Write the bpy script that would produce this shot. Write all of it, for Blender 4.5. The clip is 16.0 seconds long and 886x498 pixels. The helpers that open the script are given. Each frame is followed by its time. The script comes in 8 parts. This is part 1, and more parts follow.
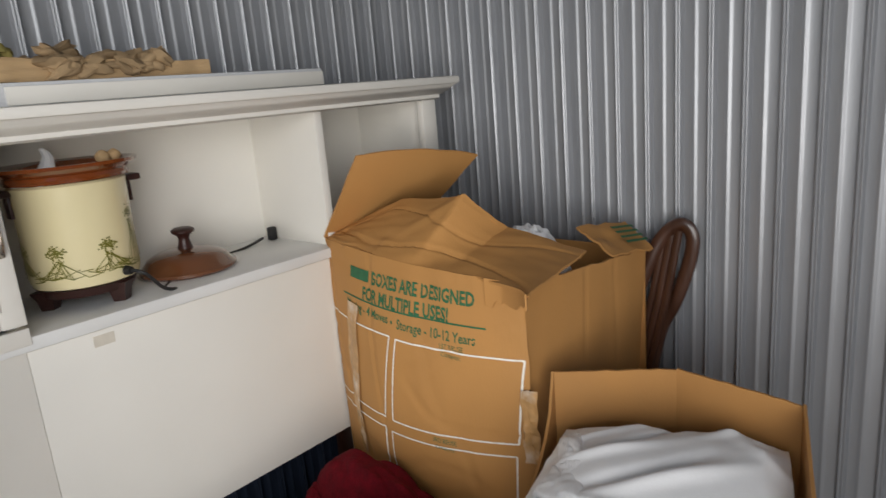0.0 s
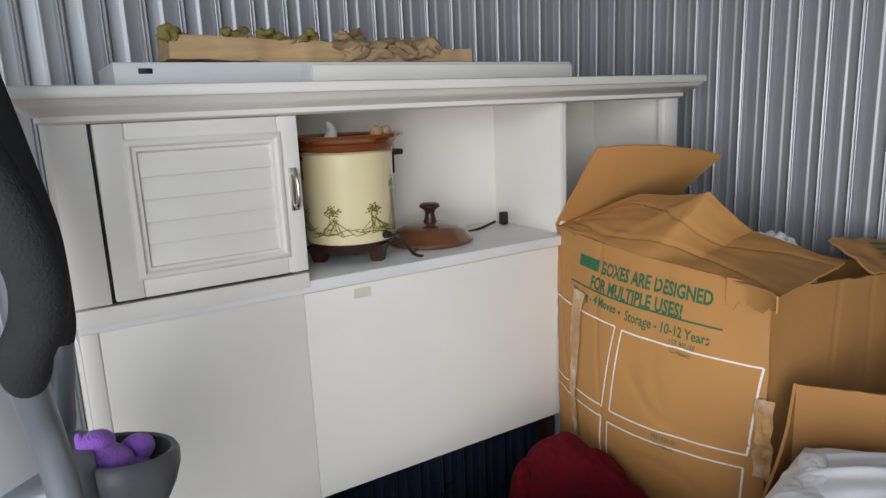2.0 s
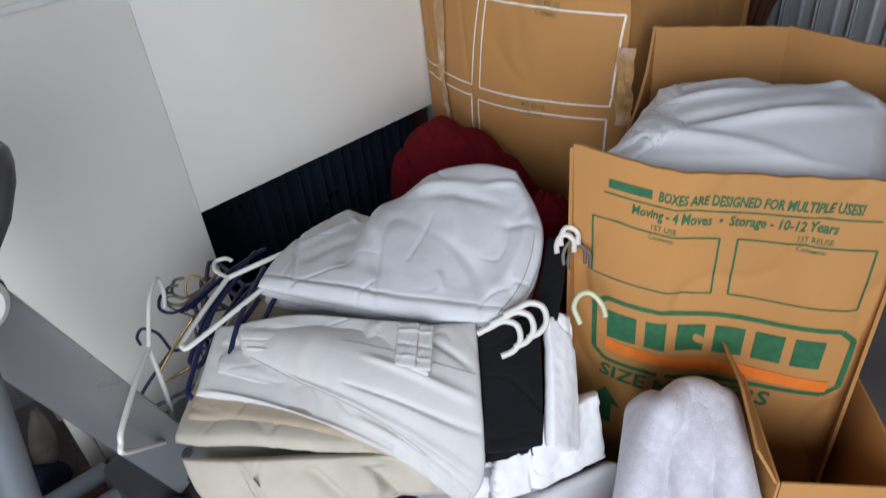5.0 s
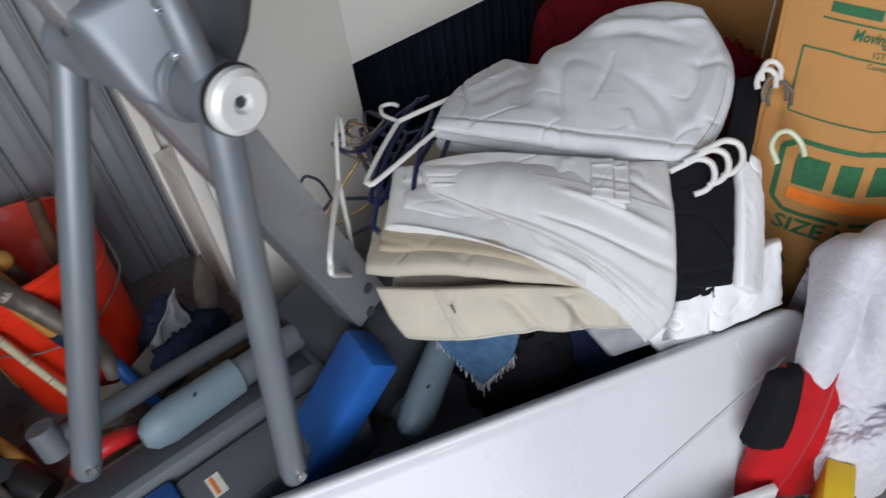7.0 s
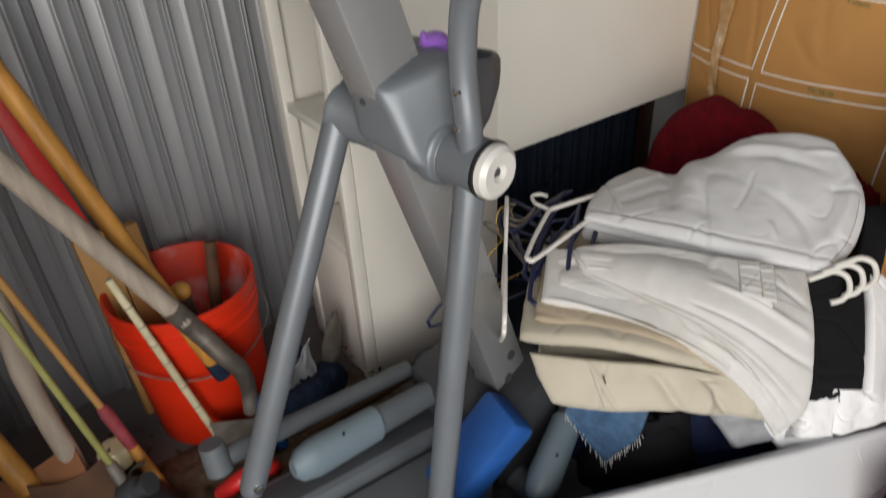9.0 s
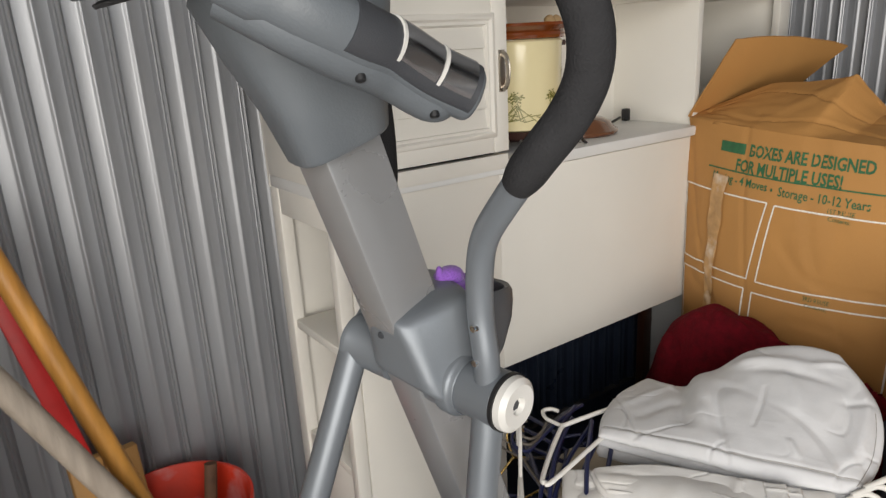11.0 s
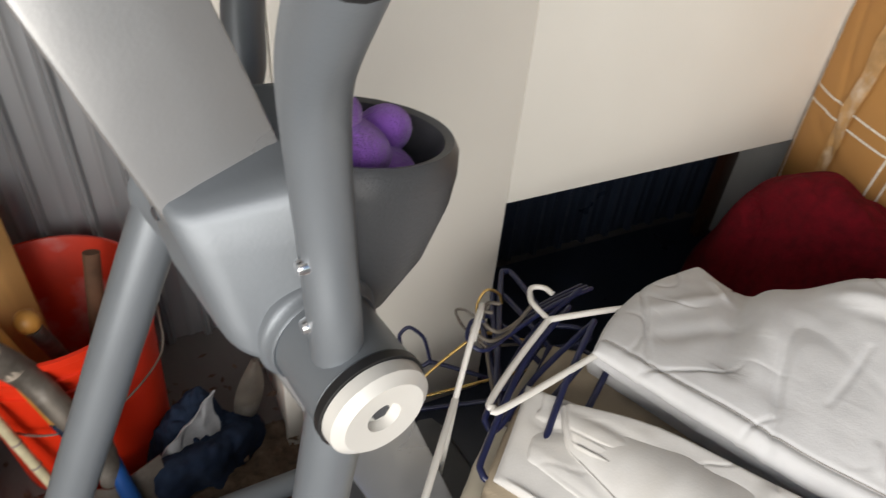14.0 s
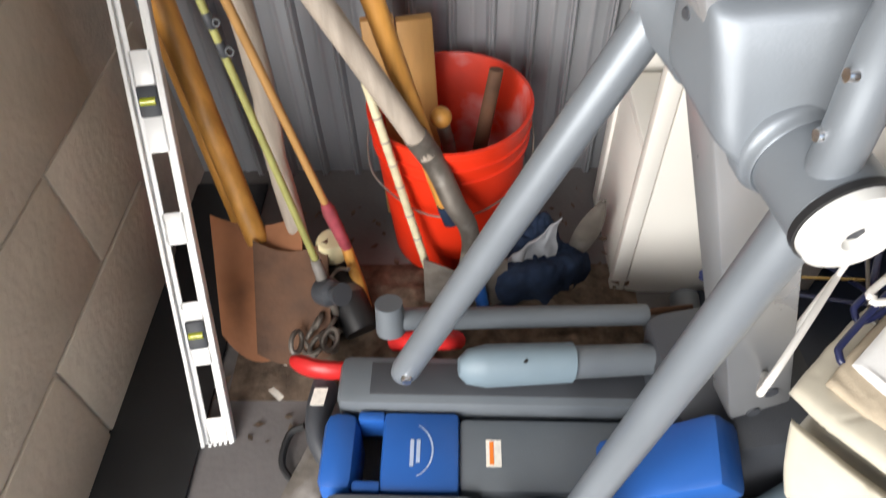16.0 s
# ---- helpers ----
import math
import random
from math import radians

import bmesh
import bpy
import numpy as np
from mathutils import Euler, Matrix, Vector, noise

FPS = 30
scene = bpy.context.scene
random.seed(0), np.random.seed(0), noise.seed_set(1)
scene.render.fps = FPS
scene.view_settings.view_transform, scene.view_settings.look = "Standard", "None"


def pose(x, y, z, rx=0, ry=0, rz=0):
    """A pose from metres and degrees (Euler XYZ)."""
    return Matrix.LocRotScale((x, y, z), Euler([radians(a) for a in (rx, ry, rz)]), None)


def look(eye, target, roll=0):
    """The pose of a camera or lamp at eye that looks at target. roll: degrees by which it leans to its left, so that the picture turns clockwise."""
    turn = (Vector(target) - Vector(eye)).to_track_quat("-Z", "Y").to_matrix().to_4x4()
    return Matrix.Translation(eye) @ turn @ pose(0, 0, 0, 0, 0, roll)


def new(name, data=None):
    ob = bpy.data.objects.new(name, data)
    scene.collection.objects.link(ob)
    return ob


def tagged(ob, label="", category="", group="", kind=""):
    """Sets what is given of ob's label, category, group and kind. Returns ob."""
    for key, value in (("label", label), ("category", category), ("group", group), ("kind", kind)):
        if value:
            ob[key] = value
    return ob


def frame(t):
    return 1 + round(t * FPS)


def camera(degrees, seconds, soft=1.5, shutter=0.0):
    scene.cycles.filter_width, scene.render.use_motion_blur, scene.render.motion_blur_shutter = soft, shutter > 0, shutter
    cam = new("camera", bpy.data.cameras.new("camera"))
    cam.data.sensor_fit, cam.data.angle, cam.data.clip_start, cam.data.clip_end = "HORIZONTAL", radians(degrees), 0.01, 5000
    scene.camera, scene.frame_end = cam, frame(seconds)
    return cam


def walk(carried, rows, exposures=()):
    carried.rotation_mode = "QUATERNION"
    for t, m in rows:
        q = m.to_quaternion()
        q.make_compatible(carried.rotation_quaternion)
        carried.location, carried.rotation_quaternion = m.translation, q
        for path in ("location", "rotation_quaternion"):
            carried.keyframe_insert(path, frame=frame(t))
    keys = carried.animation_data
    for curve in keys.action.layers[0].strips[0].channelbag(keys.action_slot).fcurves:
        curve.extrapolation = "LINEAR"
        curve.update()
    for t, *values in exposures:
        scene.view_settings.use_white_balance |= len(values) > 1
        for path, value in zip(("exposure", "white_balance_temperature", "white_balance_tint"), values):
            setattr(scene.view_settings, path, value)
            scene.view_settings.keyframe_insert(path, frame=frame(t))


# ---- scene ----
cam = camera(66.8, 16.0, 1.3, 0.5)
PATH = [
    (0, (0.555, 0.536, 1.242), (2.004, 1.83, 0.768), -4.8),
    (0.5, (0.546, 0.545, 1.237), (1.925, 1.937, 0.834), -3.9),
    (1, (0.509, 0.557, 1.235), (1.772, 2.057, 0.84), -3.4),
    (1.5, (0.467, 0.555, 1.228), (1.584, 2.165, 0.825), -2.6),
    (2, (0.444, 0.559, 1.212), (1.482, 2.217, 0.795), -2.4),
    (2.5, (0.458, 0.554, 1.185), (1.56, 2.111, 0.584), -3.4),
    (3, (0.448, 0.559, 1.176), (1.581, 2.047, 0.466), -3.6),
    (3.5, (0.449, 0.56, 1.155), (1.589, 1.989, 0.344), -3.4),
    (4, (0.451, 0.559, 1.134), (1.646, 1.864, 0.202), -4.0),
    (4.2, (0.451, 0.558, 1.125), (1.645, 1.838, 0.156), -4.8),
    (6.3, (0.395, 0.607, 1.042), (1.267, 1.794, -0.311), -9.7),
    (6.5, (0.369, 0.622, 1.032), (1.217, 1.821, -0.326), -10.2),
    (7, (0.255, 0.662, 1.034), (1.114, 1.882, -0.299), -9.2),
    (7.5, (0.141, 0.675, 1.045), (1.011, 1.886, -0.288), -8.1),
    (8, (0.051, 0.694, 1.045), (0.879, 1.839, -0.37), -5.4),
    (8.5, (0.022, 0.693, 1.055), (0.885, 1.956, -0.234), -3.6),
    (9, (0.014, 0.701, 1.084), (0.953, 2.091, -0.005), -3.0),
    (9.5, (0.001, 0.695, 1.11), (1.009, 2.168, 0.207), -2.9),
    (10, (0.0, 0.691, 1.13), (1.016, 2.243, 0.384), -3.8),
    (10.2, (0.004, 0.689, 1.14), (1.019, 2.277, 0.471), -4.1),
    (12.3, (0.001, 0.803, 1.124), (1.257, 2.267, 0.592), -0.0),
    (12.5, (0.078, 0.802, 1.149), (1.251, 2.279, 0.481), 1.0),
    (13, (0.226, 0.877, 1.099), (1.275, 2.3, 0.163), 3.3),
    (13.5, (0.349, 0.977, 1.069), (1.239, 2.337, -0.097), 5.0),
    (14, (0.364, 1.014, 1.054), (1.114, 2.373, -0.207), 5.5),
    (14.5, (0.312, 1.01, 1.052), (0.826, 2.426, -0.263), 3.6),
    (15, (0.259, 0.984, 1.058), (0.467, 2.446, -0.292), -0.4),
    (15.5, (0.232, 0.967, 1.059), (0.199, 2.387, -0.35), -3.2),
    (16, (0.217, 0.959, 1.053), (0.147, 2.244, -0.478), -2.7),
]
EXPOSURES = [
    (0.0, 0.10, 6450, 10), (3.5, 0.14, 5800, 10), (6.5, -0.18, 5850, 10), (7.5, -0.16, 6250, 10), (9.0, -0.18, 6800, 10), (10.0, -0.06, 7000, 10),
    (12.5, 0.14, 6450, 10), (14.0, 0.32, 6850, 10), (15.0, 0.88, 6750, 10), (16.0, 1.10, 6600, 10),
]
walk(cam, [(t, look(eye, target, roll)) for t, eye, target, roll in PATH], EXPOSURES)

# ---- world and light: the roll-up door behind the camera stands open ----
FLOOR_MIN_X, FLOOR_MAX_X, DOOR_Y, BACK_Y, CEIL_Z = -0.40, 2.10, -0.10, 2.08, 2.55
world = bpy.data.worlds.new("sky")
scene.world = world
world.use_nodes = True
sky = world.node_tree.nodes.new("ShaderNodeTexSky")
sky.sky_type, sky.sun_disc = "NISHITA", False
sky.sun_elevation, sky.sun_rotation = radians(48), radians(25)
world.node_tree.links.new(sky.outputs[0], world.node_tree.nodes["Background"].inputs[0])
world.node_tree.nodes["Background"].inputs[1].default_value = 0.10

sun_data = bpy.data.lights.new("sun", "SUN")
sun_data.energy, sun_data.angle, sun_data.color = 3.0, radians(0.6), (1.0, 0.93, 0.82)
sun = new("sun", sun_data)
sun.matrix_world = look((2, 6, 8), (0.9, -3.0, 0))

gate_data = bpy.data.lights.new("door_daylight", "AREA")
gate_data.shape, gate_data.size, gate_data.size_y, gate_data.energy = "RECTANGLE", 1.9, 1.65, 66.0
gate_data.color = (1.0, 0.968, 0.925)
gate = new("door_daylight", gate_data)
gate.matrix_world = look((-0.70, -0.36, 1.10), (1.10, 1.60, 0.52))


# ---- materials ----
def material(name, color, rough=0.6, metal=0.0, vary=0.12, scale=14.0, stain=0.0, stain_color=None, stain_scale=3.0,
             bump=0.0, bump_scale=120.0, coat=0.0, sheen=0.0, stretch=(1, 1, 1), island=0.0):
    m = bpy.data.materials.new(name)
    m.use_nodes = True
    nt = m.node_tree
    b = nt.nodes["Principled BSDF"]
    b.inputs["Roughness"].default_value, b.inputs["Metallic"].default_value = rough, metal
    b.inputs["Coat Weight"].default_value, b.inputs["Sheen Weight"].default_value = coat, sheen
    if rough >= 0.85:
        b.inputs["Specular IOR Level"].default_value = 0.15
    co = nt.nodes.new("ShaderNodeTexCoord")
    mp = nt.nodes.new("ShaderNodeMapping")
    mp.inputs["Scale"].default_value = stretch
    nt.links.new(co.outputs["Object"], mp.inputs[0])
    n = nt.nodes.new("ShaderNodeTexNoise")
    n.inputs["Scale"].default_value, n.inputs["Detail"].default_value = scale, 6
    nt.links.new(mp.outputs[0], n.inputs["Vector"])
    r = nt.nodes.new("ShaderNodeMapRange")
    r.inputs["From Min"].default_value, r.inputs["From Max"].default_value = 0.3, 0.7
    r.inputs["To Min"].default_value, r.inputs["To Max"].default_value = 1 - vary, 1 + vary
    nt.links.new(n.outputs[0], r.inputs[0])
    mul = nt.nodes.new("ShaderNodeMix")
    mul.data_type, mul.blend_type = "RGBA", "MULTIPLY"
    mul.inputs["Factor"].default_value = 1.0
    mul.inputs[6].default_value = (*color, 1)
    nt.links.new(r.outputs[0], mul.inputs[7])
    out = mul.outputs[2]
    if island:
        g = nt.nodes.new("ShaderNodeObjectInfo")
        r2 = nt.nodes.new("ShaderNodeMapRange")
        r2.inputs["To Min"].default_value, r2.inputs["To Max"].default_value = 1 - island, 1 + island
        nt.links.new(g.outputs["Random"], r2.inputs[0])
        m2 = nt.nodes.new("ShaderNodeMix")
        m2.data_type, m2.blend_type = "RGBA", "MULTIPLY"
        m2.inputs["Factor"].default_value = 1.0
        nt.links.new(out, m2.inputs[6])
        nt.links.new(r2.outputs[0], m2.inputs[7])
        out = m2.outputs[2]
    if stain:
        s = nt.nodes.new("ShaderNodeTexNoise")
        s.inputs["Scale"].default_value, s.inputs["Detail"].default_value = stain_scale, 8
        nt.links.new(mp.outputs[0], s.inputs["Vector"])
        sr = nt.nodes.new("ShaderNodeMapRange")
        sr.inputs["From Min"].default_value, sr.inputs["From Max"].default_value = 0.5, 0.72
        sr.inputs["To Max"].default_value = stain
        nt.links.new(s.outputs[0], sr.inputs[0])
        mx = nt.nodes.new("ShaderNodeMix")
        mx.data_type = "RGBA"
        nt.links.new(sr.outputs[0], mx.inputs["Factor"])
        nt.links.new(out, mx.inputs[6])
        mx.inputs[7].default_value = (*(stain_color or [c * 0.5 for c in color]), 1)
        out = mx.outputs[2]
    nt.links.new(out, b.inputs["Base Color"])
    if bump:
        bn = nt.nodes.new("ShaderNodeTexNoise")
        bn.inputs["Scale"].default_value, bn.inputs["Detail"].default_value = bump_scale, 4
        nt.links.new(mp.outputs[0], bn.inputs["Vector"])
        bp = nt.nodes.new("ShaderNodeBump")
        bp.inputs["Strength"].default_value, bp.inputs["Distance"].default_value = bump, 0.004
        nt.links.new(bn.outputs[0], bp.inputs["Height"])
        nt.links.new(bp.outputs[0], b.inputs["Normal"])
    rr = nt.nodes.new("ShaderNodeMapRange")
    rr.inputs["From Min"].default_value, rr.inputs["From Max"].default_value = 0.3, 0.7
    rr.inputs["To Min"].default_value, rr.inputs["To Max"].default_value = max(0.02, rough - 0.07), min(1, rough + 0.07)
    nt.links.new(n.outputs[0], rr.inputs[0])
    nt.links.new(rr.outputs[0], b.inputs["Roughness"])
    return m


STEEL_WALL = material("galvanised_wall", (0.335, 0.345, 0.365), 0.40, 0.42, 0.06, 5, 0.22, (0.27, 0.29, 0.315), 2.2, 0.05, 60, stretch=(1, 1, 0.35))
CONCRETE = material("concrete_floor", (0.15, 0.138, 0.135), 0.75, 0, 0.18, 6, 0.5, (0.09, 0.085, 0.085), 2.0, 0.25, 90)
BLOCK = material("painted_block", (0.58, 0.51, 0.41), 0.8, 0, 0.08, 9, 0.3, (0.46, 0.39, 0.31), 3, 0.5, 70, island=0.05)
MORTAR = material("mortar", (0.56, 0.50, 0.42), 0.9, 0, 0.1, 30, bump=0.4)
CEILING = material("ceiling_panel", (0.38, 0.38, 0.38), 0.6, 0.2, 0.05, 4)
ASPHALT = material("asphalt", (0.16, 0.155, 0.15), 0.9, 0, 0.2, 40, bump=0.5)
LAMINATE = material("white_laminate", (0.79, 0.765, 0.71), 0.42, 0, 0.025, 4, 0.10, (0.70, 0.66, 0.58), 5, 0.03, 200)
LAMINATE_OLD = material("worn_white_laminate", (0.74, 0.74, 0.73), 0.45, 0, 0.04, 7, 0.25, (0.62, 0.60, 0.56), 6, 0.03, 200)
# black that stands in for shade in the cabinet's gaps and hollows
SHADE_BLACK = material("shade_black", (0.012, 0.013, 0.016), 0.35, 0, 0.1, 6)
NICKEL = material("aged_nickel", (0.42, 0.38, 0.33), 0.3, 1.0, 0.1, 30)
CHROME = material("chrome", (0.85, 0.85, 0.86), 0.20, 1.0, 0.03, 20)
CARD = material("cardboard", (0.47, 0.232, 0.068), 0.78, 0, 0.07, 7, 0.25, (0.38, 0.20, 0.07), 4, 0.12, 260, stretch=(1, 1, 0.4))
CARD_IN = material("cardboard_inner", (0.42, 0.208, 0.062), 0.8, 0, 0.06, 8, 0.2, (0.33, 0.17, 0.06), 5, 0.1, 200)
CARD_EDGE = material("cardboard_edge", (0.36, 0.21, 0.09), 0.9, 0, 0.15, 200)
INK_GREEN = material("green_ink", (0.03, 0.13, 0.055), 0.75, 0, 0.2, 90)
INK_WHITE = material("white_ink", (0.80, 0.76, 0.68), 0.7, 0, 0.12, 120)
INK_ORANGE = material("orange_ink", (0.80, 0.20, 0.02), 0.7, 0, 0.1, 60)
INK_RED = material("red_ink", (0.72, 0.10, 0.05), 0.7, 0, 0.15, 80)
WHITE_CLOTH = material("white_cotton", (0.84, 0.845, 0.86), 0.9, 0, 0.03, 25, bump=0.08, bump_scale=300, sheen=0.15)
STONE_CLOTH = material("pale_twill", (0.62, 0.612, 0.60), 0.88, 0, 0.04, 30, 0.3, (0.48, 0.42, 0.33), 7, 0.08, 420, sheen=0.1)
PALE_CLOTH = material("off_white_twill", (0.64, 0.645, 0.66), 0.88, 0, 0.04, 30, 0.2, (0.52, 0.50, 0.46), 6, 0.08, 420, sheen=0.1)
KHAKI_CLOTH = material("khaki_twill", (0.50, 0.46, 0.375), 0.88, 0, 0.05, 30, 0.25, (0.45, 0.37, 0.26), 5, 0.08, 420, sheen=0.1)
SEAM = material("seam_thread", (0.36, 0.345, 0.33), 0.9, 0, 0.2, 200)
TAN_CLOTH = material("tan_twill", (0.42, 0.35, 0.26), 0.88, 0, 0.06, 30, bump=0.2, bump_scale=420)
BLACK_CLOTH = material("black_cotton", (0.010, 0.010, 0.012), 0.9, 0, 0.15, 40, bump=0.2, bump_scale=300)
NAVY_CLOTH = material("navy_cotton", (0.012, 0.018, 0.05), 0.9, 0, 0.2, 30, bump=0.2, bump_scale=300)
GREY_CLOTH = material("grey_jersey", (0.30, 0.31, 0.33), 0.9, 0, 0.1, 50, bump=0.2, bump_scale=300)
DENIM = material("blue_denim", (0.055, 0.11, 0.20), 0.88, 0, 0.25, 60, 0.3, (0.14, 0.20, 0.28), 14, 0.3, 500)
MAROON = material("maroon_fleece", (0.115, 0.004, 0.009), 0.95, 0, 0.25, 60, bump=0.7, bump_scale=180)
TERRY = material("white_terry", (0.62, 0.60, 0.65), 0.95, 0, 0.08, 90, bump=0.45, bump_scale=420, sheen=0.3)
RED_CLOTH = material("red_cotton", (0.42, 0.008, 0.012), 0.88, 0, 0.1, 30, bump=0.3, bump_scale=260, sheen=0.15)
FRAME_GREY = material("grey_powder_coat", (0.185, 0.205, 0.228), 0.42, 0.35, 0.03, 10, bump=0.04, bump_scale=400)
SILVER = material("silver_paint", (0.33, 0.335, 0.345), 0.30, 0.45, 0.02, 8, bump=0.03, bump_scale=400)
DARK_PLASTIC = material("dark_grey_plastic", (0.045, 0.048, 0.055), 0.5, 0, 0.08, 12, bump=0.15, bump_scale=500)
MID_PLASTIC = material("grey_plastic", (0.115, 0.13, 0.145), 0.5, 0, 0.07, 12, 0.2, (0.11, 0.12, 0.13), 6, 0.12, 400)
PEDAL_GREY = material("blue_grey_plastic", (0.15, 0.20, 0.235), 0.5, 0, 0.06, 12, 0.2, (0.10, 0.13, 0.15), 7, 0.1, 400)
BLUE_PLASTIC = material("blue_plastic", (0.018, 0.095, 0.35), 0.34, 0, 0.06, 10, 0.12, (0.05, 0.12, 0.3), 8, 0.04, 300)
CUP_GREY = material("charcoal_plastic", (0.075, 0.078, 0.085), 0.42, 0.1, 0.06, 12, bump=0.12, bump_scale=500)
PALE_PRINT = material("pale_blue_print", (0.40, 0.48, 0.62), 0.5, 0, 0.1, 60)
FOAM = material("black_foam", (0.028, 0.028, 0.03), 0.85, 0, 0.1, 60, bump=0.4, bump_scale=380)
CAP_WHITE = material("pearl_cap", (0.68, 0.67, 0.64), 0.35, 0.15, 0.03, 10)
PURPLE = material("purple_plush", (0.30, 0.12, 0.56), 0.95, 0, 0.15, 60, bump=0.7, bump_scale=300, sheen=0.4)
CREAM_ENAMEL = material("cream_enamel", (0.78, 0.69, 0.42), 0.22, 0, 0.03, 6, coat=0.4)
BROWN_GLAZE = material("brown_glaze", (0.19, 0.045, 0.010), 0.12, 0, 0.15, 14, coat=0.6)
BROWN_GLASS = material("amber_glass_lid", (0.15, 0.055, 0.022), 0.10, 0, 0.10, 10, coat=0.5)
BROWN_PLASTIC = material("brown_plastic", (0.035, 0.012, 0.009), 0.35, 0, 0.1, 20)
OLIVE = material("olive_print", (0.17, 0.16, 0.025), 0.35, 0, 0.2, 60)
BLACK_RUBBER = material("black_rubber", (0.012, 0.012, 0.013), 0.5, 0, 0.1, 20)
WHITE_PLASTIC = material("white_plastic", (0.61, 0.62, 0.64), 0.30, 0, 0.03, 5, 0.12, (0.66, 0.66, 0.66), 4, 0.03, 200)
HANGER_WHITE = material("hanger_white", (0.74, 0.72, 0.68), 0.4, 0, 0.03, 20)
HANGER_NAVY = material("hanger_navy", (0.012, 0.016, 0.06), 0.35, 0, 0.1, 20)
HANGER_GREEN = material("hanger_pale_green", (0.62, 0.66, 0.45), 0.4, 0, 0.03, 20)
BRASS = material("brass_wire", (0.55, 0.38, 0.14), 0.3, 1.0, 0.1, 20)
YELLOW = material("yellow_label", (0.80, 0.55, 0.02), 0.5, 0, 0.04, 20)
RED_PLASTIC = material("red_plastic", (0.55, 0.02, 0.02), 0.4, 0, 0.1, 20, 0.25, (0.25, 0.02, 0.015), 9)
BUCKET = material("orange_red_bucket", (0.74, 0.032, 0.008), 0.38, 0, 0.05, 8, 0.28, (0.62, 0.05, 0.02), 4, 0.06, 100)
BUCKET_IN = material("bucket_inside", (0.66, 0.04, 0.014), 0.55, 0, 0.15, 14, 0.75, (0.62, 0.45, 0.46), 9, 0.2, 60)
ASH = material("ash_handle", (0.55, 0.26, 0.055), 0.45, 0, 0.25, 8, 0.35, (0.33, 0.13, 0.03), 5, 0.15, 60, stretch=(6, 6, 0.6))
GREY_WOOD = material("weathered_wood", (0.40, 0.34, 0.28), 0.75, 0, 0.2, 10, 0.3, (0.25, 0.20, 0.16), 7, 0.3, 70, stretch=(6, 6, 0.6))
PINE = material("pine_board", (0.50, 0.27, 0.09), 0.6, 0, 0.18, 6, 0.2, (0.36, 0.17, 0.05), 4, 0.15, 60, stretch=(5, 5, 0.6))
RUST = material("rusty_steel", (0.13, 0.066, 0.038), 0.75, 0.3, 0.35, 18, 0.6, (0.10, 0.06, 0.04), 8, 0.5, 60)
DIRTY_STEEL = material("dirty_steel", (0.16, 0.14, 0.12), 0.6, 0.5, 0.3, 22, 0.6, (0.42, 0.40, 0.38), 16, 0.4, 60)
CREAM_ROD = material("cream_rod", (0.66, 0.60, 0.40), 0.4, 0, 0.2, 40, 0.35, (0.34, 0.27, 0.15), 12)
GREEN_STICK = material("yellow_green_rod", (0.34, 0.33, 0.11), 0.5, 0, 0.15, 30, 0.3, (0.30, 0.27, 0.10), 12)
PINK_TAPE = material("faded_red_wrap", (0.36, 0.06, 0.08), 0.7, 0, 0.25, 40, 0.4, (0.20, 0.10, 0.09), 14)
ALU = material("white_aluminium", (0.82, 0.81, 0.79), 0.4, 0.1, 0.02, 10, 0.1, (0.66, 0.63, 0.58), 9)
VIAL = material("yellow_vial", (0.45, 0.48, 0.02), 0.15, 0, 0.1, 20, coat=0.5)
DARK_DENIM = material("dark_denim", (0.018, 0.03, 0.06), 0.9, 0, 0.3, 50, 0.3, (0.05, 0.07, 0.11), 14, 0.3, 400)
DIRT = material("dry_dirt_and_leaves", (0.13, 0.095, 0.07), 0.95, 0, 0.5, 40, 0.6, (0.05, 0.036, 0.028), 12, 1.0, 60)
TAPE = material("packing_tape", (0.50, 0.29, 0.12), 0.10, 0, 0.25, 30, 0.7, (0.72, 0.64, 0.54), 22, 0.5, 40)
DARK_WOOD = material("dark_stained_wood", (0.055, 0.022, 0.012), 0.35, 0, 0.3, 10, stretch=(4, 4, 0.6), coat=0.2)
DRIFTWOOD = material("carved_raw_wood", (0.33, 0.23, 0.13), 0.85, 0, 0.3, 18, 0.4, (0.20, 0.13, 0.07), 9, 0.6, 50)
BARK_WOOD = material("pale_cut_wood", (0.46, 0.31, 0.16), 0.8, 0, 0.2, 14, 0.3, (0.30, 0.19, 0.10), 9, 0.4, 60, stretch=(0.5, 4, 4))
MOSS = material("dried_moss", (0.20, 0.17, 0.055), 0.95, 0, 0.4, 50, bump=0.8, bump_scale=80)


# ---- mesh helpers ----
def V(*a):
    return Vector(a)


def thing(name, base, label, category, group=""):
    e = new(name)
    e.empty_display_size = 0.05
    e.location = base
    return tagged(e, label, category, group)


def finish(bm, angle=38):
    bmesh.ops.recalc_face_normals(bm, faces=bm.faces)
    lim = radians(angle)
    for fc in bm.faces:
        fc.smooth = True
    for e in bm.edges:
        if len(e.link_faces) == 2 and e.calc_face_angle(0) > lim:
            e.smooth = False


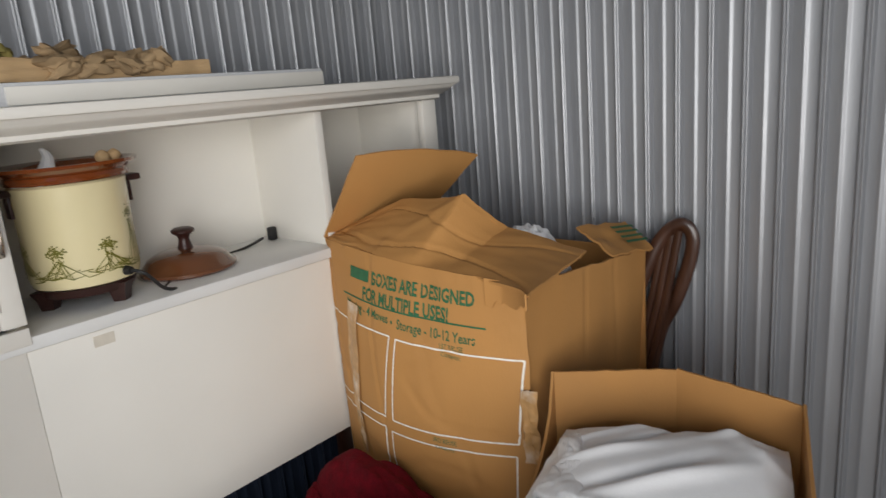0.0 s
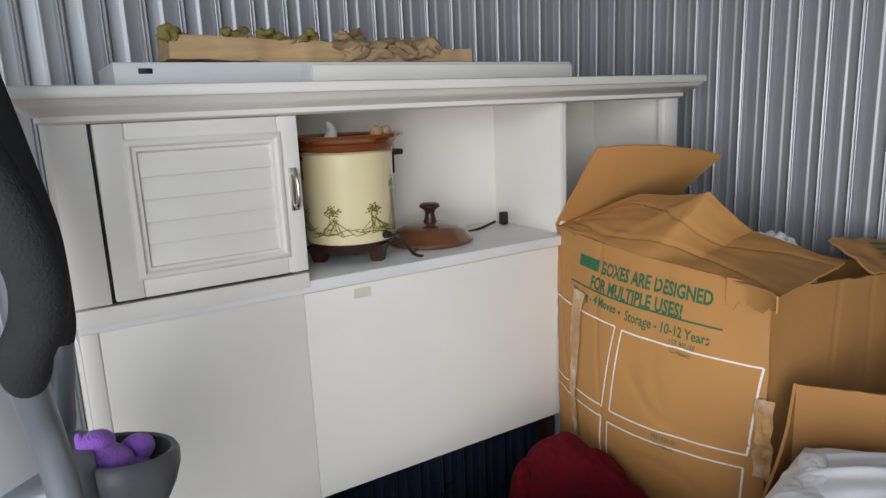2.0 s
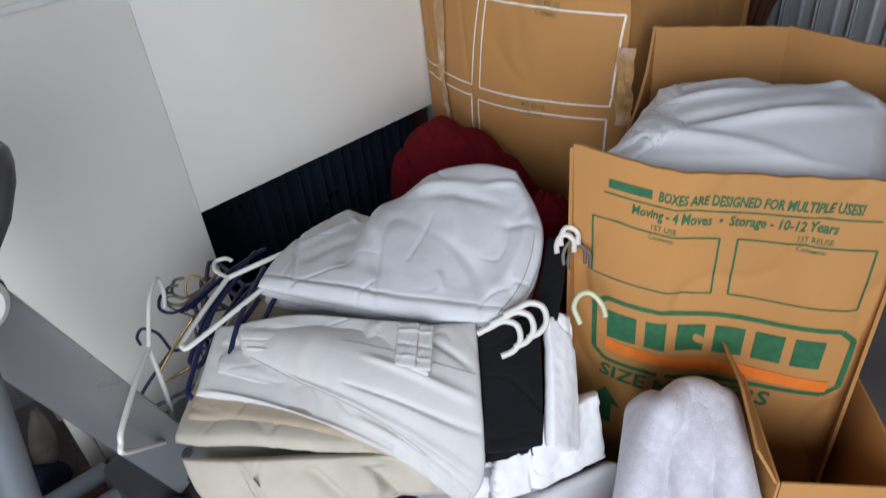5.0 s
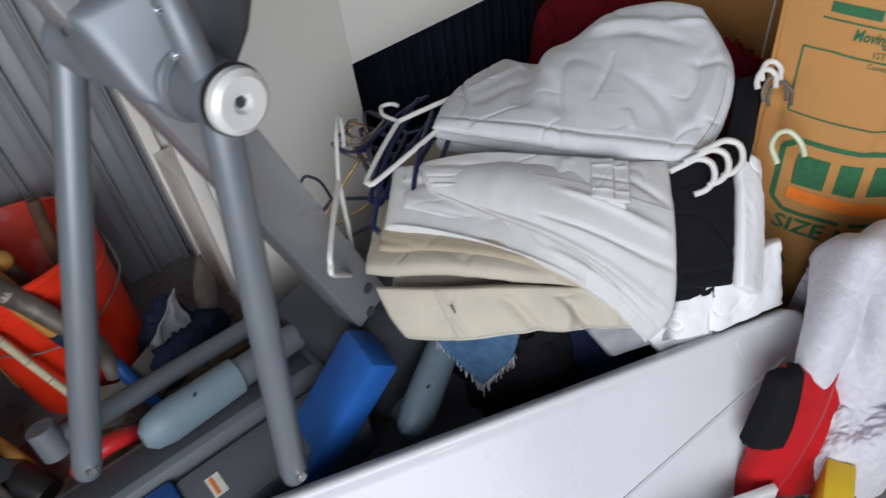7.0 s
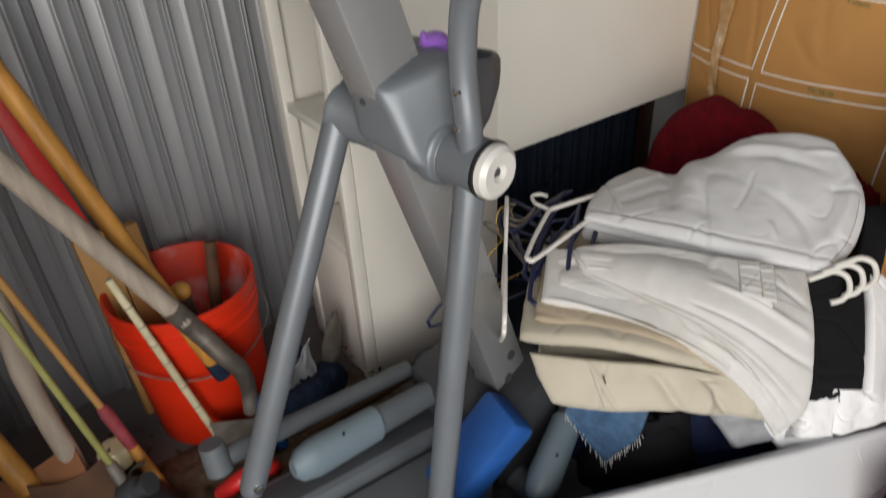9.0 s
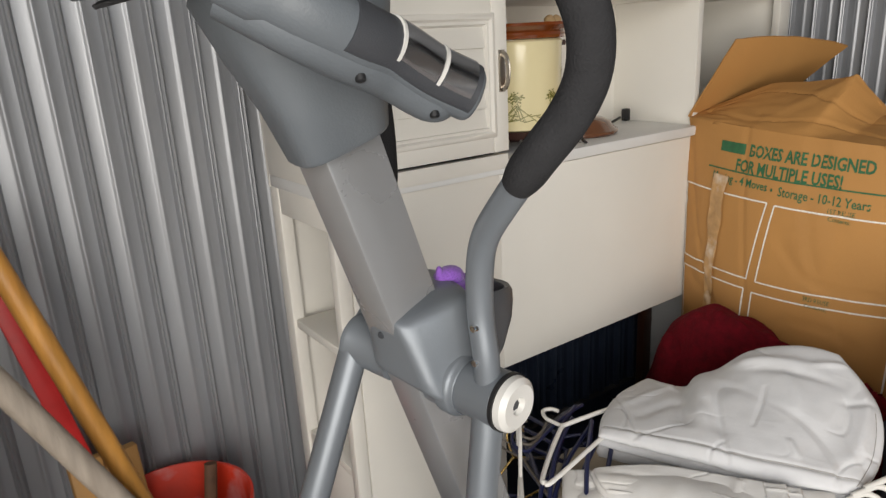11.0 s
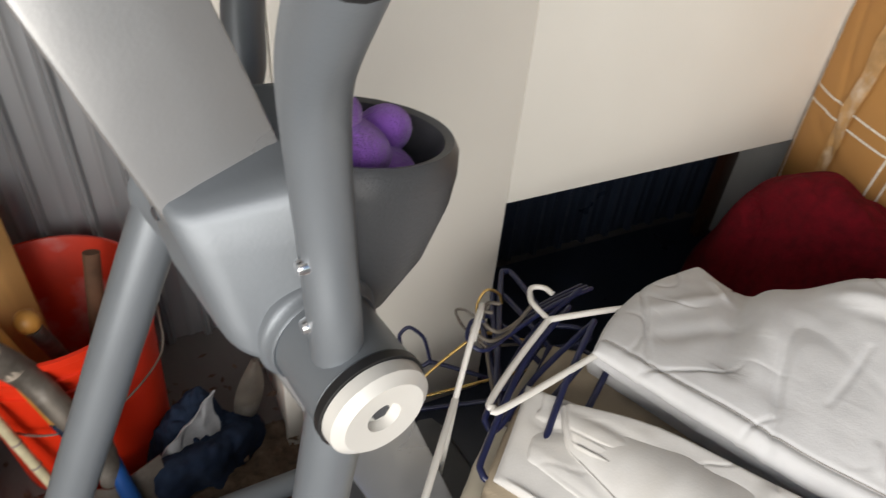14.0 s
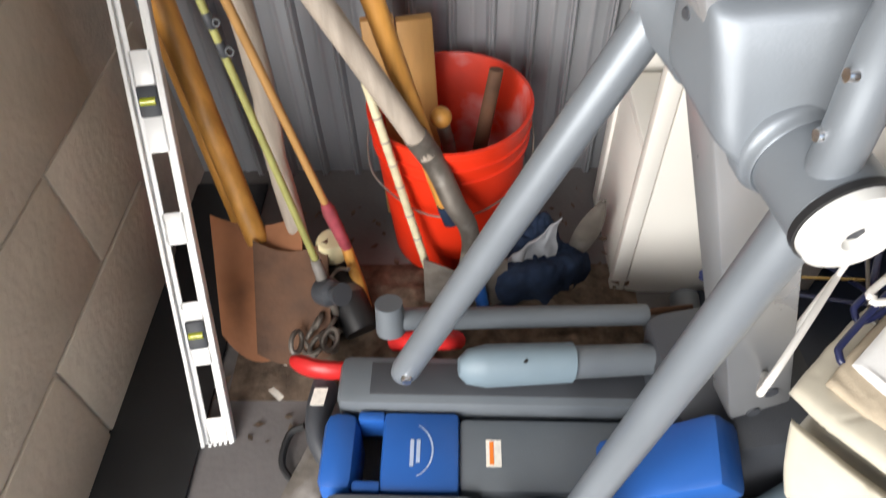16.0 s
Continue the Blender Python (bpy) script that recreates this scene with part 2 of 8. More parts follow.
def part(name, bm, mat, parent=None, label="", angle=38):
    finish(bm, angle)
    me = bpy.data.meshes.new(name)
    bm.to_mesh(me)
    bm.free()
    me.materials.append(mat)
    ob = new(name, me)
    if parent is not None:
        ob.parent = parent
        if parent.data is None:
            ob.matrix_parent_inverse = Matrix.Translation(-Vector(parent.location))
    if label:
        ob["label"] = label
    return ob


def box(bm, lo, hi, bevel=0.003, m=None):
    lo, hi = Vector(lo), Vector(hi)
    c, s = (lo + hi) / 2, hi - lo
    r = bmesh.ops.create_cube(bm, size=1)
    bmesh.ops.scale(bm, vec=s, verts=r["verts"])
    es = list({e for v in r["verts"] for e in v.link_edges})
    vs = r["verts"]
    if bevel:
        g = bmesh.ops.bevel(bm, geom=es, offset=min(bevel, min(s) * 0.45), segments=2, affect="EDGES", profile=0.5)
        vs = list({v for fc in g["faces"] for v in fc.verts} | {v for v in vs if v.is_valid})
    for v in vs:
        v.co = (m @ (v.co + c)) if m else v.co + c
    return vs


def obox(bm, origin, ax, ay, az, bevel=0.003):
    """A box from a corner and three edge vectors."""
    ax, ay, az = Vector(ax), Vector(ay), Vector(az)
    m = Matrix((ax.normalized(), ay.normalized(), az.normalized())).transposed().to_4x4()
    c = Vector(origin) + (ax + ay + az) / 2
    box(bm, (-ax.length / 2, -ay.length / 2, -az.length / 2), (ax.length / 2, ay.length / 2, az.length / 2), bevel, Matrix.Translation(c) @ m)


def spline(pts, n=8):
    pts = [Vector(p) for p in pts]
    out = []
    for i in range(len(pts) - 1):
        a, b, c, d = pts[max(i - 1, 0)], pts[i], pts[i + 1], pts[min(i + 2, len(pts) - 1)]
        for k in range(n):
            t = k / n
            out.append(0.5 * (2 * b + (c - a) * t + (2 * a - 5 * b + 4 * c - d) * t * t + (3 * b - a - 3 * c + d) * t ** 3))
    return out + [pts[-1]]


def tube(bm, pts, r, seg=12, flat=1.0, up=None):
    """A closed tube along points; r is one radius or one for each point."""
    pts = [Vector(p) for p in pts]
    rs = r if isinstance(r, (list, tuple)) else [r] * len(pts)
    d0 = (pts[1] - pts[0]).normalized()
    side = Vector(up) if up else (V(0, 0, 1) if abs(d0.z) < 0.9 else V(1, 0, 0))
    side = (side - d0 * side.dot(d0)).normalized()
    rings = []
    for i, p in enumerate(pts):
        d = (pts[min(i + 1, len(pts) - 1)] - pts[max(i - 1, 0)]).normalized()
        side = (side - d * side.dot(d)).normalized()
        oth = d.cross(side)
        rings.append([bm.verts.new(p + (side * math.cos(a) + oth * math.sin(a) * flat) * rs[i]) for a in [k * math.tau / seg for k in range(seg)]])
    for a, b in zip(rings, rings[1:]):
        for k in range(seg):
            bm.faces.new((a[k], a[(k + 1) % seg], b[(k + 1) % seg], b[k]))
    bm.faces.new(rings[0][::-1])
    bm.faces.new(rings[-1])


def lathe(bm, profile, m=None, seg=40, closed=False):
    """Profile of (radius, height) turned about z, then moved by m."""
    m = m or Matrix()
    rings = []
    for rad, z in profile:
        if rad < 1e-5:
            rings.append([bm.verts.new(m @ V(0, 0, z))])
        else:
            rings.append([bm.verts.new(m @ V(rad * math.cos(a), rad * math.sin(a), z)) for a in [k * math.tau / seg for k in range(seg)]])
    pairs = list(zip(rings, rings[1:])) + ([(rings[-1], rings[0])] if closed else [])
    for a, b in pairs:
        for k in range(seg):
            q = [a[k % len(a)], a[(k + 1) % len(a)], b[(k + 1) % len(b)], b[k % len(b)]]
            q = [v for i, v in enumerate(q) if v not in q[:i]]
            if len(q) > 2:
                bm.faces.new(q)


def sheet(bm, P, nu, nv, thick):
    """A sheet P(u, v) of a thickness, closed at its rim."""
    pts = [[Vector(P(i / nu, j / nv)) for j in range(nv + 1)] for i in range(nu + 1)]
    def normal(i, j):
        a = pts[min(i + 1, nu)][j] - pts[max(i - 1, 0)][j]
        b = pts[i][min(j + 1, nv)] - pts[i][max(j - 1, 0)]
        n = a.cross(b)
        return n.normalized() if n.length > 1e-9 else V(0, 0, 1)
    top = [[bm.verts.new(pts[i][j]) for j in range(nv + 1)] for i in range(nu + 1)]
    bot = [[bm.verts.new(pts[i][j] - normal(i, j) * thick) for j in range(nv + 1)] for i in range(nu + 1)]
    for i in range(nu):
        for j in range(nv):
            bm.faces.new((top[i][j], top[i + 1][j], top[i + 1][j + 1], top[i][j + 1]))
            bm.faces.new((bot[i][j], bot[i][j + 1], bot[i + 1][j + 1], bot[i + 1][j]))
    rim = [(i, 0) for i in range(nu)] + [(nu, j) for j in range(nv)] + [(i, nv) for i in range(nu, 0, -1)] + [(0, j) for j in range(nv, 0, -1)]
    for k, (i, j) in enumerate(rim):
        a, b = rim[(k + 1) % len(rim)]
        bm.faces.new((top[a][b], top[i][j], bot[i][j], bot[a][b]))


def nz(p, f, s=0.0):
    return noise.noise(Vector(p) * f + V(s * 7.3, s * 3.1, s * 5.7))


def quad(c, u, v):
    """A point in a patch with the corners c00, c10, c11, c01."""
    a, b, d, e = [Vector(x) for x in c]
    return (a * (1 - u) + b * u) * (1 - v) + (e * (1 - u) + d * u) * v


def wad(bm, c, thick, nu=40, nv=30, fold=0.012, freq=9.0, seed=1.0, along=(1, 0, 0), crown=0.0, ragged=0.0, plies=1, only=None):
    """A folded piece of cloth over the patch c: plies with round rims and creases that run one way."""
    al = Vector(along).normalized()
    cs = [Vector(x) for x in c]
    nrm = (cs[1] - cs[0]).cross(cs[3] - cs[0]).normalized()
    nrm = nrm if nrm.z > -0.05 else -nrm
    th = thick / plies
    for ply in (range(plies) if only is None else (only,)):
        sd = seed + 0.37 * ply
        lift = (ply - (plies - 1) / 2) * th
        inset = 0.015 * ply + 0.02 * nz((ply, seed, 0), 1.7, 2)
        def at(u, v, side):
            u2, v2 = u, inset + v * (1 - inset)
            if ragged:
                u2 += ragged * nz((u * 3, v * 3, 0), 1.0, sd + 5) + 0.25 * ragged * nz((u * 11, v * 11, 0), 1.0, sd + 5)
                v2 += ragged * nz((u * 3, v * 3, 4), 1.0, sd + 9) + 0.25 * ragged * nz((u * 11, v * 9, 4), 1.0, sd + 9)
            p = quad(c, u2, v2)
            e = max(0.0, 1 - abs(2 * u - 1) ** 30) ** 0.5 * max(0.0, 1 - abs(2 * v - 1) ** 30) ** 0.5
            q = p - al * p.dot(al) * 0.78
            a = nz(q, freq, seed)
            w = fold * (a + 0.25 * nz(q, freq * 2.3, sd + 3)) - 0.55 * fold * max(0.0, 0.06 - abs(nz(q, freq * 0.8, seed + 6))) / 0.06
            w += 0.12 * fold * nz(p, freq * 5, sd)
            w -= 0.35 * fold * max(0.0, 0.07 - abs(nz(q, freq * 2.6, sd + 11))) / 0.07 * max(0.0, min(1.0, 3 * nz(p, 6, sd + 1)))
            return p + nrm * (side * th / 2 * e * 0.98 + w + lift + crown * (4 * u * (1 - u)) ** 0.6 * max(0.0, 4 * v * (1 - v)) ** 0.6)
        top = [[bm.verts.new(at(i / nu, j / nv, 1)) for j in range(nv + 1)] for i in range(nu + 1)]
        bot = [[bm.verts.new(at(i / nu, j / nv, -1)) if 0 < i < nu and 0 < j < nv else top[i][j] for j in range(nv + 1)] for i in range(nu + 1)]
        for i in range(nu):
            for j in range(nv):
                bm.faces.new((top[i][j], top[i + 1][j], top[i + 1][j + 1], top[i][j + 1]))
                q = [bot[i][j], bot[i][j + 1], bot[i + 1][j + 1], bot[i + 1][j]]
                if set(q) != {top[i][j], top[i + 1][j], top[i + 1][j + 1], top[i][j + 1]}:
                    bm.faces.new(q)


def along_curve(pts):
    """A curve through points, called with 0 to 1 by its length."""
    sp = spline(pts, 10) if len(pts) > 2 else [Vector(p) for p in pts]
    cum = [0.0]
    for a, b in zip(sp, sp[1:]):
        cum.append(cum[-1] + (b - a).length)
    def at(f):
        s = min(max(f, 0.0), 1.0) * cum[-1]
        for k in range(len(sp) - 1):
            if s <= cum[k + 1] + 1e-9:
                return sp[k].lerp(sp[k + 1], (s - cum[k]) / max(cum[k + 1] - cum[k], 1e-9))
        return sp[-1].copy()
    return at


def drape(bm, south, east, north, west, thick, nu=90, nv=70, fold=0.004, freq=9.0, seed=1.0, along=(1, 0, 0), strokes=(), crown=0.0, lift=0.0, ragged=0.0):
    """A cloth layer between four edge curves, with a round rim, loose creases and given fold strokes
    (u, v, u, v, width, height)."""
    S, E, N, W = [along_curve(c) for c in (south, east, north, west)]
    al = Vector(along).normalized()
    c00, c10, c11, c01 = S(0), S(1), N(1), N(0)
    def P(u, v):
        return S(u) * (1 - v) + N(u) * v + W(v) * (1 - u) + E(v) * u - (c00 * (1 - u) + c10 * u) * (1 - v) - (c01 * (1 - u) + c11 * u) * v
    grid = []
    for i in range(nu + 1):
        col = []
        for j in range(nv + 1):
            u, v = i / nu, j / nv
            if ragged:
                u += ragged * (nz((u * 4, v * 4, 0), 1.0, seed + 5) + 0.4 * nz((u * 13, v * 13, 0), 1.0, seed + 6)) * (1 if 0 < i < nu else 0.6)
                v += ragged * (nz((u * 4, v * 4, 4), 1.0, seed + 9) + 0.4 * nz((u * 13, v * 13, 4), 1.0, seed + 8))
            col.append(P(u, v))
        grid.append(col)
    def normal(i, j):
        a = grid[min(i + 1, nu)][j] - grid[max(i - 1, 0)][j]
        b = grid[i][min(j + 1, nv)] - grid[i][max(j - 1, 0)]
        q = a.cross(b)
        return q.normalized() if q.length > 1e-9 else V(0, 0, 1)
    flip = 1 if normal(nu // 2, nv // 2).dot(V(-0.35, -0.45, 0.8)) > 0 else -1
    top, bot = [], []
    for i in range(nu + 1):
        top.append([])
        bot.append([])
        for j in range(nv + 1):
            u, v, p = i / nu, j / nv, grid[i][j]
            n = normal(i, j) * flip
            e = max(0.0, 1 - abs(2 * u - 1) ** 26) ** 0.5 * max(0.0, 1 - abs(2 * v - 1) ** 26) ** 0.5
            q = p - al * p.dot(al) * 0.8
            w = fold * (nz(q, freq, seed) + 0.35 * nz(q, freq * 2.4, seed + 3))
            w -= 0.8 * fold * max(0.0, 0.05 - abs(nz(q, freq * 0.9, seed + 6))) / 0.05 * max(0.0, min(1.0, 0.5 + 2 * nz(p, 5, seed + 1)))
            w -= 0.5 * fold * max(0.0, 0.06 - abs(nz(p, freq * 1.7, seed + 11))) / 0.06 * max(0.0, min(1.0, 3 * nz(p, 7, seed + 2)))
            w += 0.10 * fold * nz(p, freq * 6, seed)
            for a0, b0, a1, b1, wd, amp in strokes:
                du, dv = a1 - a0, b1 - b0
                f = min(1.0, max(0.0, ((u - a0) * du + (v - b0) * dv) / (du * du + dv * dv)))
                r = math.hypot(u - a0 - du * f, v - b0 - dv * f) / wd
                if r < 3:
                    w += amp * math.exp(-r * r) * (0.35 + 0.65 * math.sin(math.pi * min(1, max(0, f))) ** 0.5)
            w += lift + crown * (4 * u * (1 - u)) ** 0.7 * (4 * v * (1 - v)) ** 0.7
            rim = i in (0, nu) or j in (0, nv)
            top[-1].append(bm.verts.new(p + n * (w + (0 if rim else thick / 2 * e))))
            bot[-1].append(top[-1][-1] if rim else bm.verts.new(p + n * (w - thick / 2 * e)))
    for i in range(nu):
        for j in range(nv):
            q = (top[i][j], top[i + 1][j], top[i + 1][j + 1], top[i][j + 1])
            bm.faces.new(q)
            r = (bot[i][j], bot[i][j + 1], bot[i + 1][j + 1], bot[i + 1][j])
            if set(r) != set(q):
                bm.faces.new(r)
    return [[v.co.copy() for v in col] for col in top]


def heap(bm, centre, size, nu=48, nv=24, lump=0.2, freq=6.0, seed=1.0, crease=0.06, turn=0.0):
    """A soft heap of cloth that stands on its base."""
    rot = Matrix.Rotation(radians(turn), 3, "Z")
    cx = Vector(centre)
    rows = []
    for j in range(nv + 1):
        f = j / nv
        el = f * math.pi / 2
        rows.append([])
        for i in range(nu):
            a = i / nu * math.tau
            d = V(math.cos(a) * math.cos(el) ** 0.8, math.sin(a) * math.cos(el) ** 0.8, math.sin(el))
            k = 1 + lump * nz(d, freq * 0.25, seed) + crease * abs(nz(d, freq, seed + 2)) * 2 - crease + 0.3 * crease * nz(d, freq * 3, seed + 4)
            p = V(d.x * size[0] * k, d.y * size[1] * k, max(0.0, d.z) * size[2] * k)
            rows[-1].append(cx + rot @ p)
    vs = [[bm.verts.new(p) for p in r] for r in rows[:-1]]
    tip = bm.verts.new(sum(rows[-1], Vector()) / nu)
    for a, b in zip(vs, vs[1:]):
        for i in range(nu):
            bm.faces.new((a[i], a[(i + 1) % nu], b[(i + 1) % nu], b[i]))
    for i in range(nu):
        bm.faces.new((vs[-1][i], vs[-1][(i + 1) % nu], tip))
    bm.faces.new(vs[0][::-1])


def lettering(body, size, width=None, shear=0.0, bold=0.0, align="LEFT"):
    cu = bpy.data.curves.new("lettering", "FONT")
    cu.body, cu.size, cu.shear, cu.offset, cu.align_x = body, size, shear, bold, align
    cu.resolution_u = 2
    ob = new("lettering", cu)
    me = bpy.data.meshes.new_from_object(ob.evaluated_get(bpy.context.evaluated_depsgraph_get()))
    bpy.data.objects.remove(ob)
    k = 1.0
    if width:
        xs = [v.co.x for v in me.vertices]
        k = width / (max(xs) - min(xs))
    vs = [(v.co.x * k, v.co.y) for v in me.vertices]
    fs = [tuple(p.vertices) for p in me.polygons]
    bpy.data.meshes.remove(me)
    return vs, fs


def stamp(bm, S, flat, u0, v0, slope=0.0):
    """Lay flat letters on the surface S(u, v), v downwards, their baseline from u0, v0."""
    vs, fs = flat
    made = [bm.verts.new(S(u0 + x, v0 - y + slope * x)) for x, y in vs]
    for q in fs:
        try:
            bm.faces.new([made[k] for k in q])
        except ValueError:
            pass


def bar(bm, S, a, b, w, n=14):
    """A printed bar on S from a to b, both (u, v), of the width w."""
    du, dv = b[0] - a[0], b[1] - a[1]
    ln = math.hypot(du, dv)
    pu, pv = -dv / ln * w / 2, du / ln * w / 2
    prev = None
    for k in range(n + 1):
        u, v = a[0] + du * k / n, a[1] + dv * k / n
        now = (bm.verts.new(S(u + pu, v + pv)), bm.verts.new(S(u - pu, v - pv)))
        if prev:
            bm.faces.new((prev[0], now[0], now[1], prev[1]))
        prev = now


def ring_of_bars(bm, S, pts, w, n=10):
    for a, b in zip(pts, pts[1:] + pts[:1]):
        bar(bm, S, a, b, w, n)


# ---- the unit ----
def ribbed(name, origin, along, length, height, inward, label, mat=STEEL_WALL):
    """A corrugated steel wall: flat pans with raised ribs."""
    origin, along, inward = Vector(origin), Vector(along), Vector(inward)
    bm = bmesh.new()
    pitch = 0.0735
    rib = ((0.0, 0.0), (0.25, 0.0), (0.30, 0.0012), (0.34, 0.0032), (0.37, 0.0036), (0.40, 0.0032), (0.44, 0.0012), (0.49, 0.0), (0.69, 0.0), (0.735, 0.0125), (0.75, 0.0148), (0.775, 0.0158),
           (0.80, 0.0148), (0.825, 0.0130), (0.85, 0.0148), (0.875, 0.0158), (0.90, 0.0148), (0.915, 0.0125), (0.96, 0.0))
    prof = [(0.0, 0.0)]
    for k in range(-1, int(length / pitch) + 1):
        for f, d in rib:
            s = (k + f + 0.223) * pitch
            if 0 < s < length:
                prof.append((s, d))
    prof.append((length, 0.0))
    rows = []
    for h in (0.0, height):
        rows.append([bm.verts.new(origin + along * s + inward * d + V(0, 0, h)) for s, d in prof])
    back = [[bm.verts.new(origin + along * s - inward * 0.02 + V(0, 0, h)) for s in (0, length)] for h in (0.0, height)]
    for i in range(len(prof) - 1):
        bm.faces.new((rows[0][i], rows[0][i + 1], rows[1][i + 1], rows[1][i]))
    bm.faces.new((back[0][0], back[1][0], back[1][1], back[0][1]))
    w = part(name, bm, mat, None, angle=30)
    return tagged(w, label, "wall", kind="structure")


ribbed("wall_back", (FLOOR_MIN_X, BACK_Y, 0), (1, 0, 0), FLOOR_MAX_X - FLOOR_MIN_X, CEIL_Z, (0, -1, 0), "corrugated galvanised steel wall with dull scuffed ribs")
ribbed("wall_right", (FLOOR_MAX_X, DOOR_Y, 0), (0, 1, 0), BACK_Y - DOOR_Y, CEIL_Z, (-1, 0, 0), "corrugated galvanised steel side wall with dull ribs")
bm = bmesh.new()
box(bm, (FLOOR_MIN_X - 0.2, DOOR_Y - 0.02, -0.12), (FLOOR_MAX_X + 0.1, BACK_Y + 0.1, 0.0), 0)
tagged(part("floor", bm, CONCRETE), "dark stained bare concrete floor", "floor", kind="structure")
bm = bmesh.new()
box(bm, (FLOOR_MIN_X - 0.2, DOOR_Y - 0.1, CEIL_Z), (FLOOR_MAX_X + 0.1, BACK_Y + 0.1, CEIL_Z + 0.08), 0)
tagged(part("ceiling", bm, CEILING), "plain pale metal ceiling", "ceiling", kind="structure")
bm = bmesh.new()
box(bm, (FLOOR_MIN_X - 0.2, DOOR_Y - 0.1, 2.25), (FLOOR_MAX_X + 0.1, DOOR_Y, CEIL_Z), 0)
# unseen wall, added to block lamp light and darken reflections
box(bm, (0.80, DOOR_Y - 0.1, -0.12), (FLOOR_MAX_X + 0.1, DOOR_Y - 0.001, 2.25), 0)
tagged(part("front_light_block", bm, CEILING), "plain metal door header and an unseen wall added to block light", "wall", kind="structure")
bm = bmesh.new()
box(bm, (-300, -300, -0.30), (300, 300, -0.125), 0)
tagged(part("ground", bm, ASPHALT), "grey asphalt drive outside the open door", "ground", kind="structure")
# navy panel and sheet added for the deep shade under the cabinet's open part
NAVY_SHADE = material("navy_shade", (0.026, 0.036, 0.060), 0.33, 0, 0.2, 8, 0.2, (0.02, 0.022, 0.03), 5)
tagged(ribbed("wall_shade_panel", (0.60, BACK_Y - 0.022, 0.006), (1, 0, 0), 1.40, 0.62, (0, -1, 0), "dark navy ribbed panel added for the shade on the wall under the cabinet", NAVY_SHADE), "dark navy ribbed panel added for the shade on the wall under the cabinet", "panel", kind="")
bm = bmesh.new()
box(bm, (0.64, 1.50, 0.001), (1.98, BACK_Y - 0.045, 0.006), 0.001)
tagged(part("floor_shade_sheet", bm, NAVY_SHADE), "dark navy sheet added for the shade on the floor under the cabinet", "sheet")


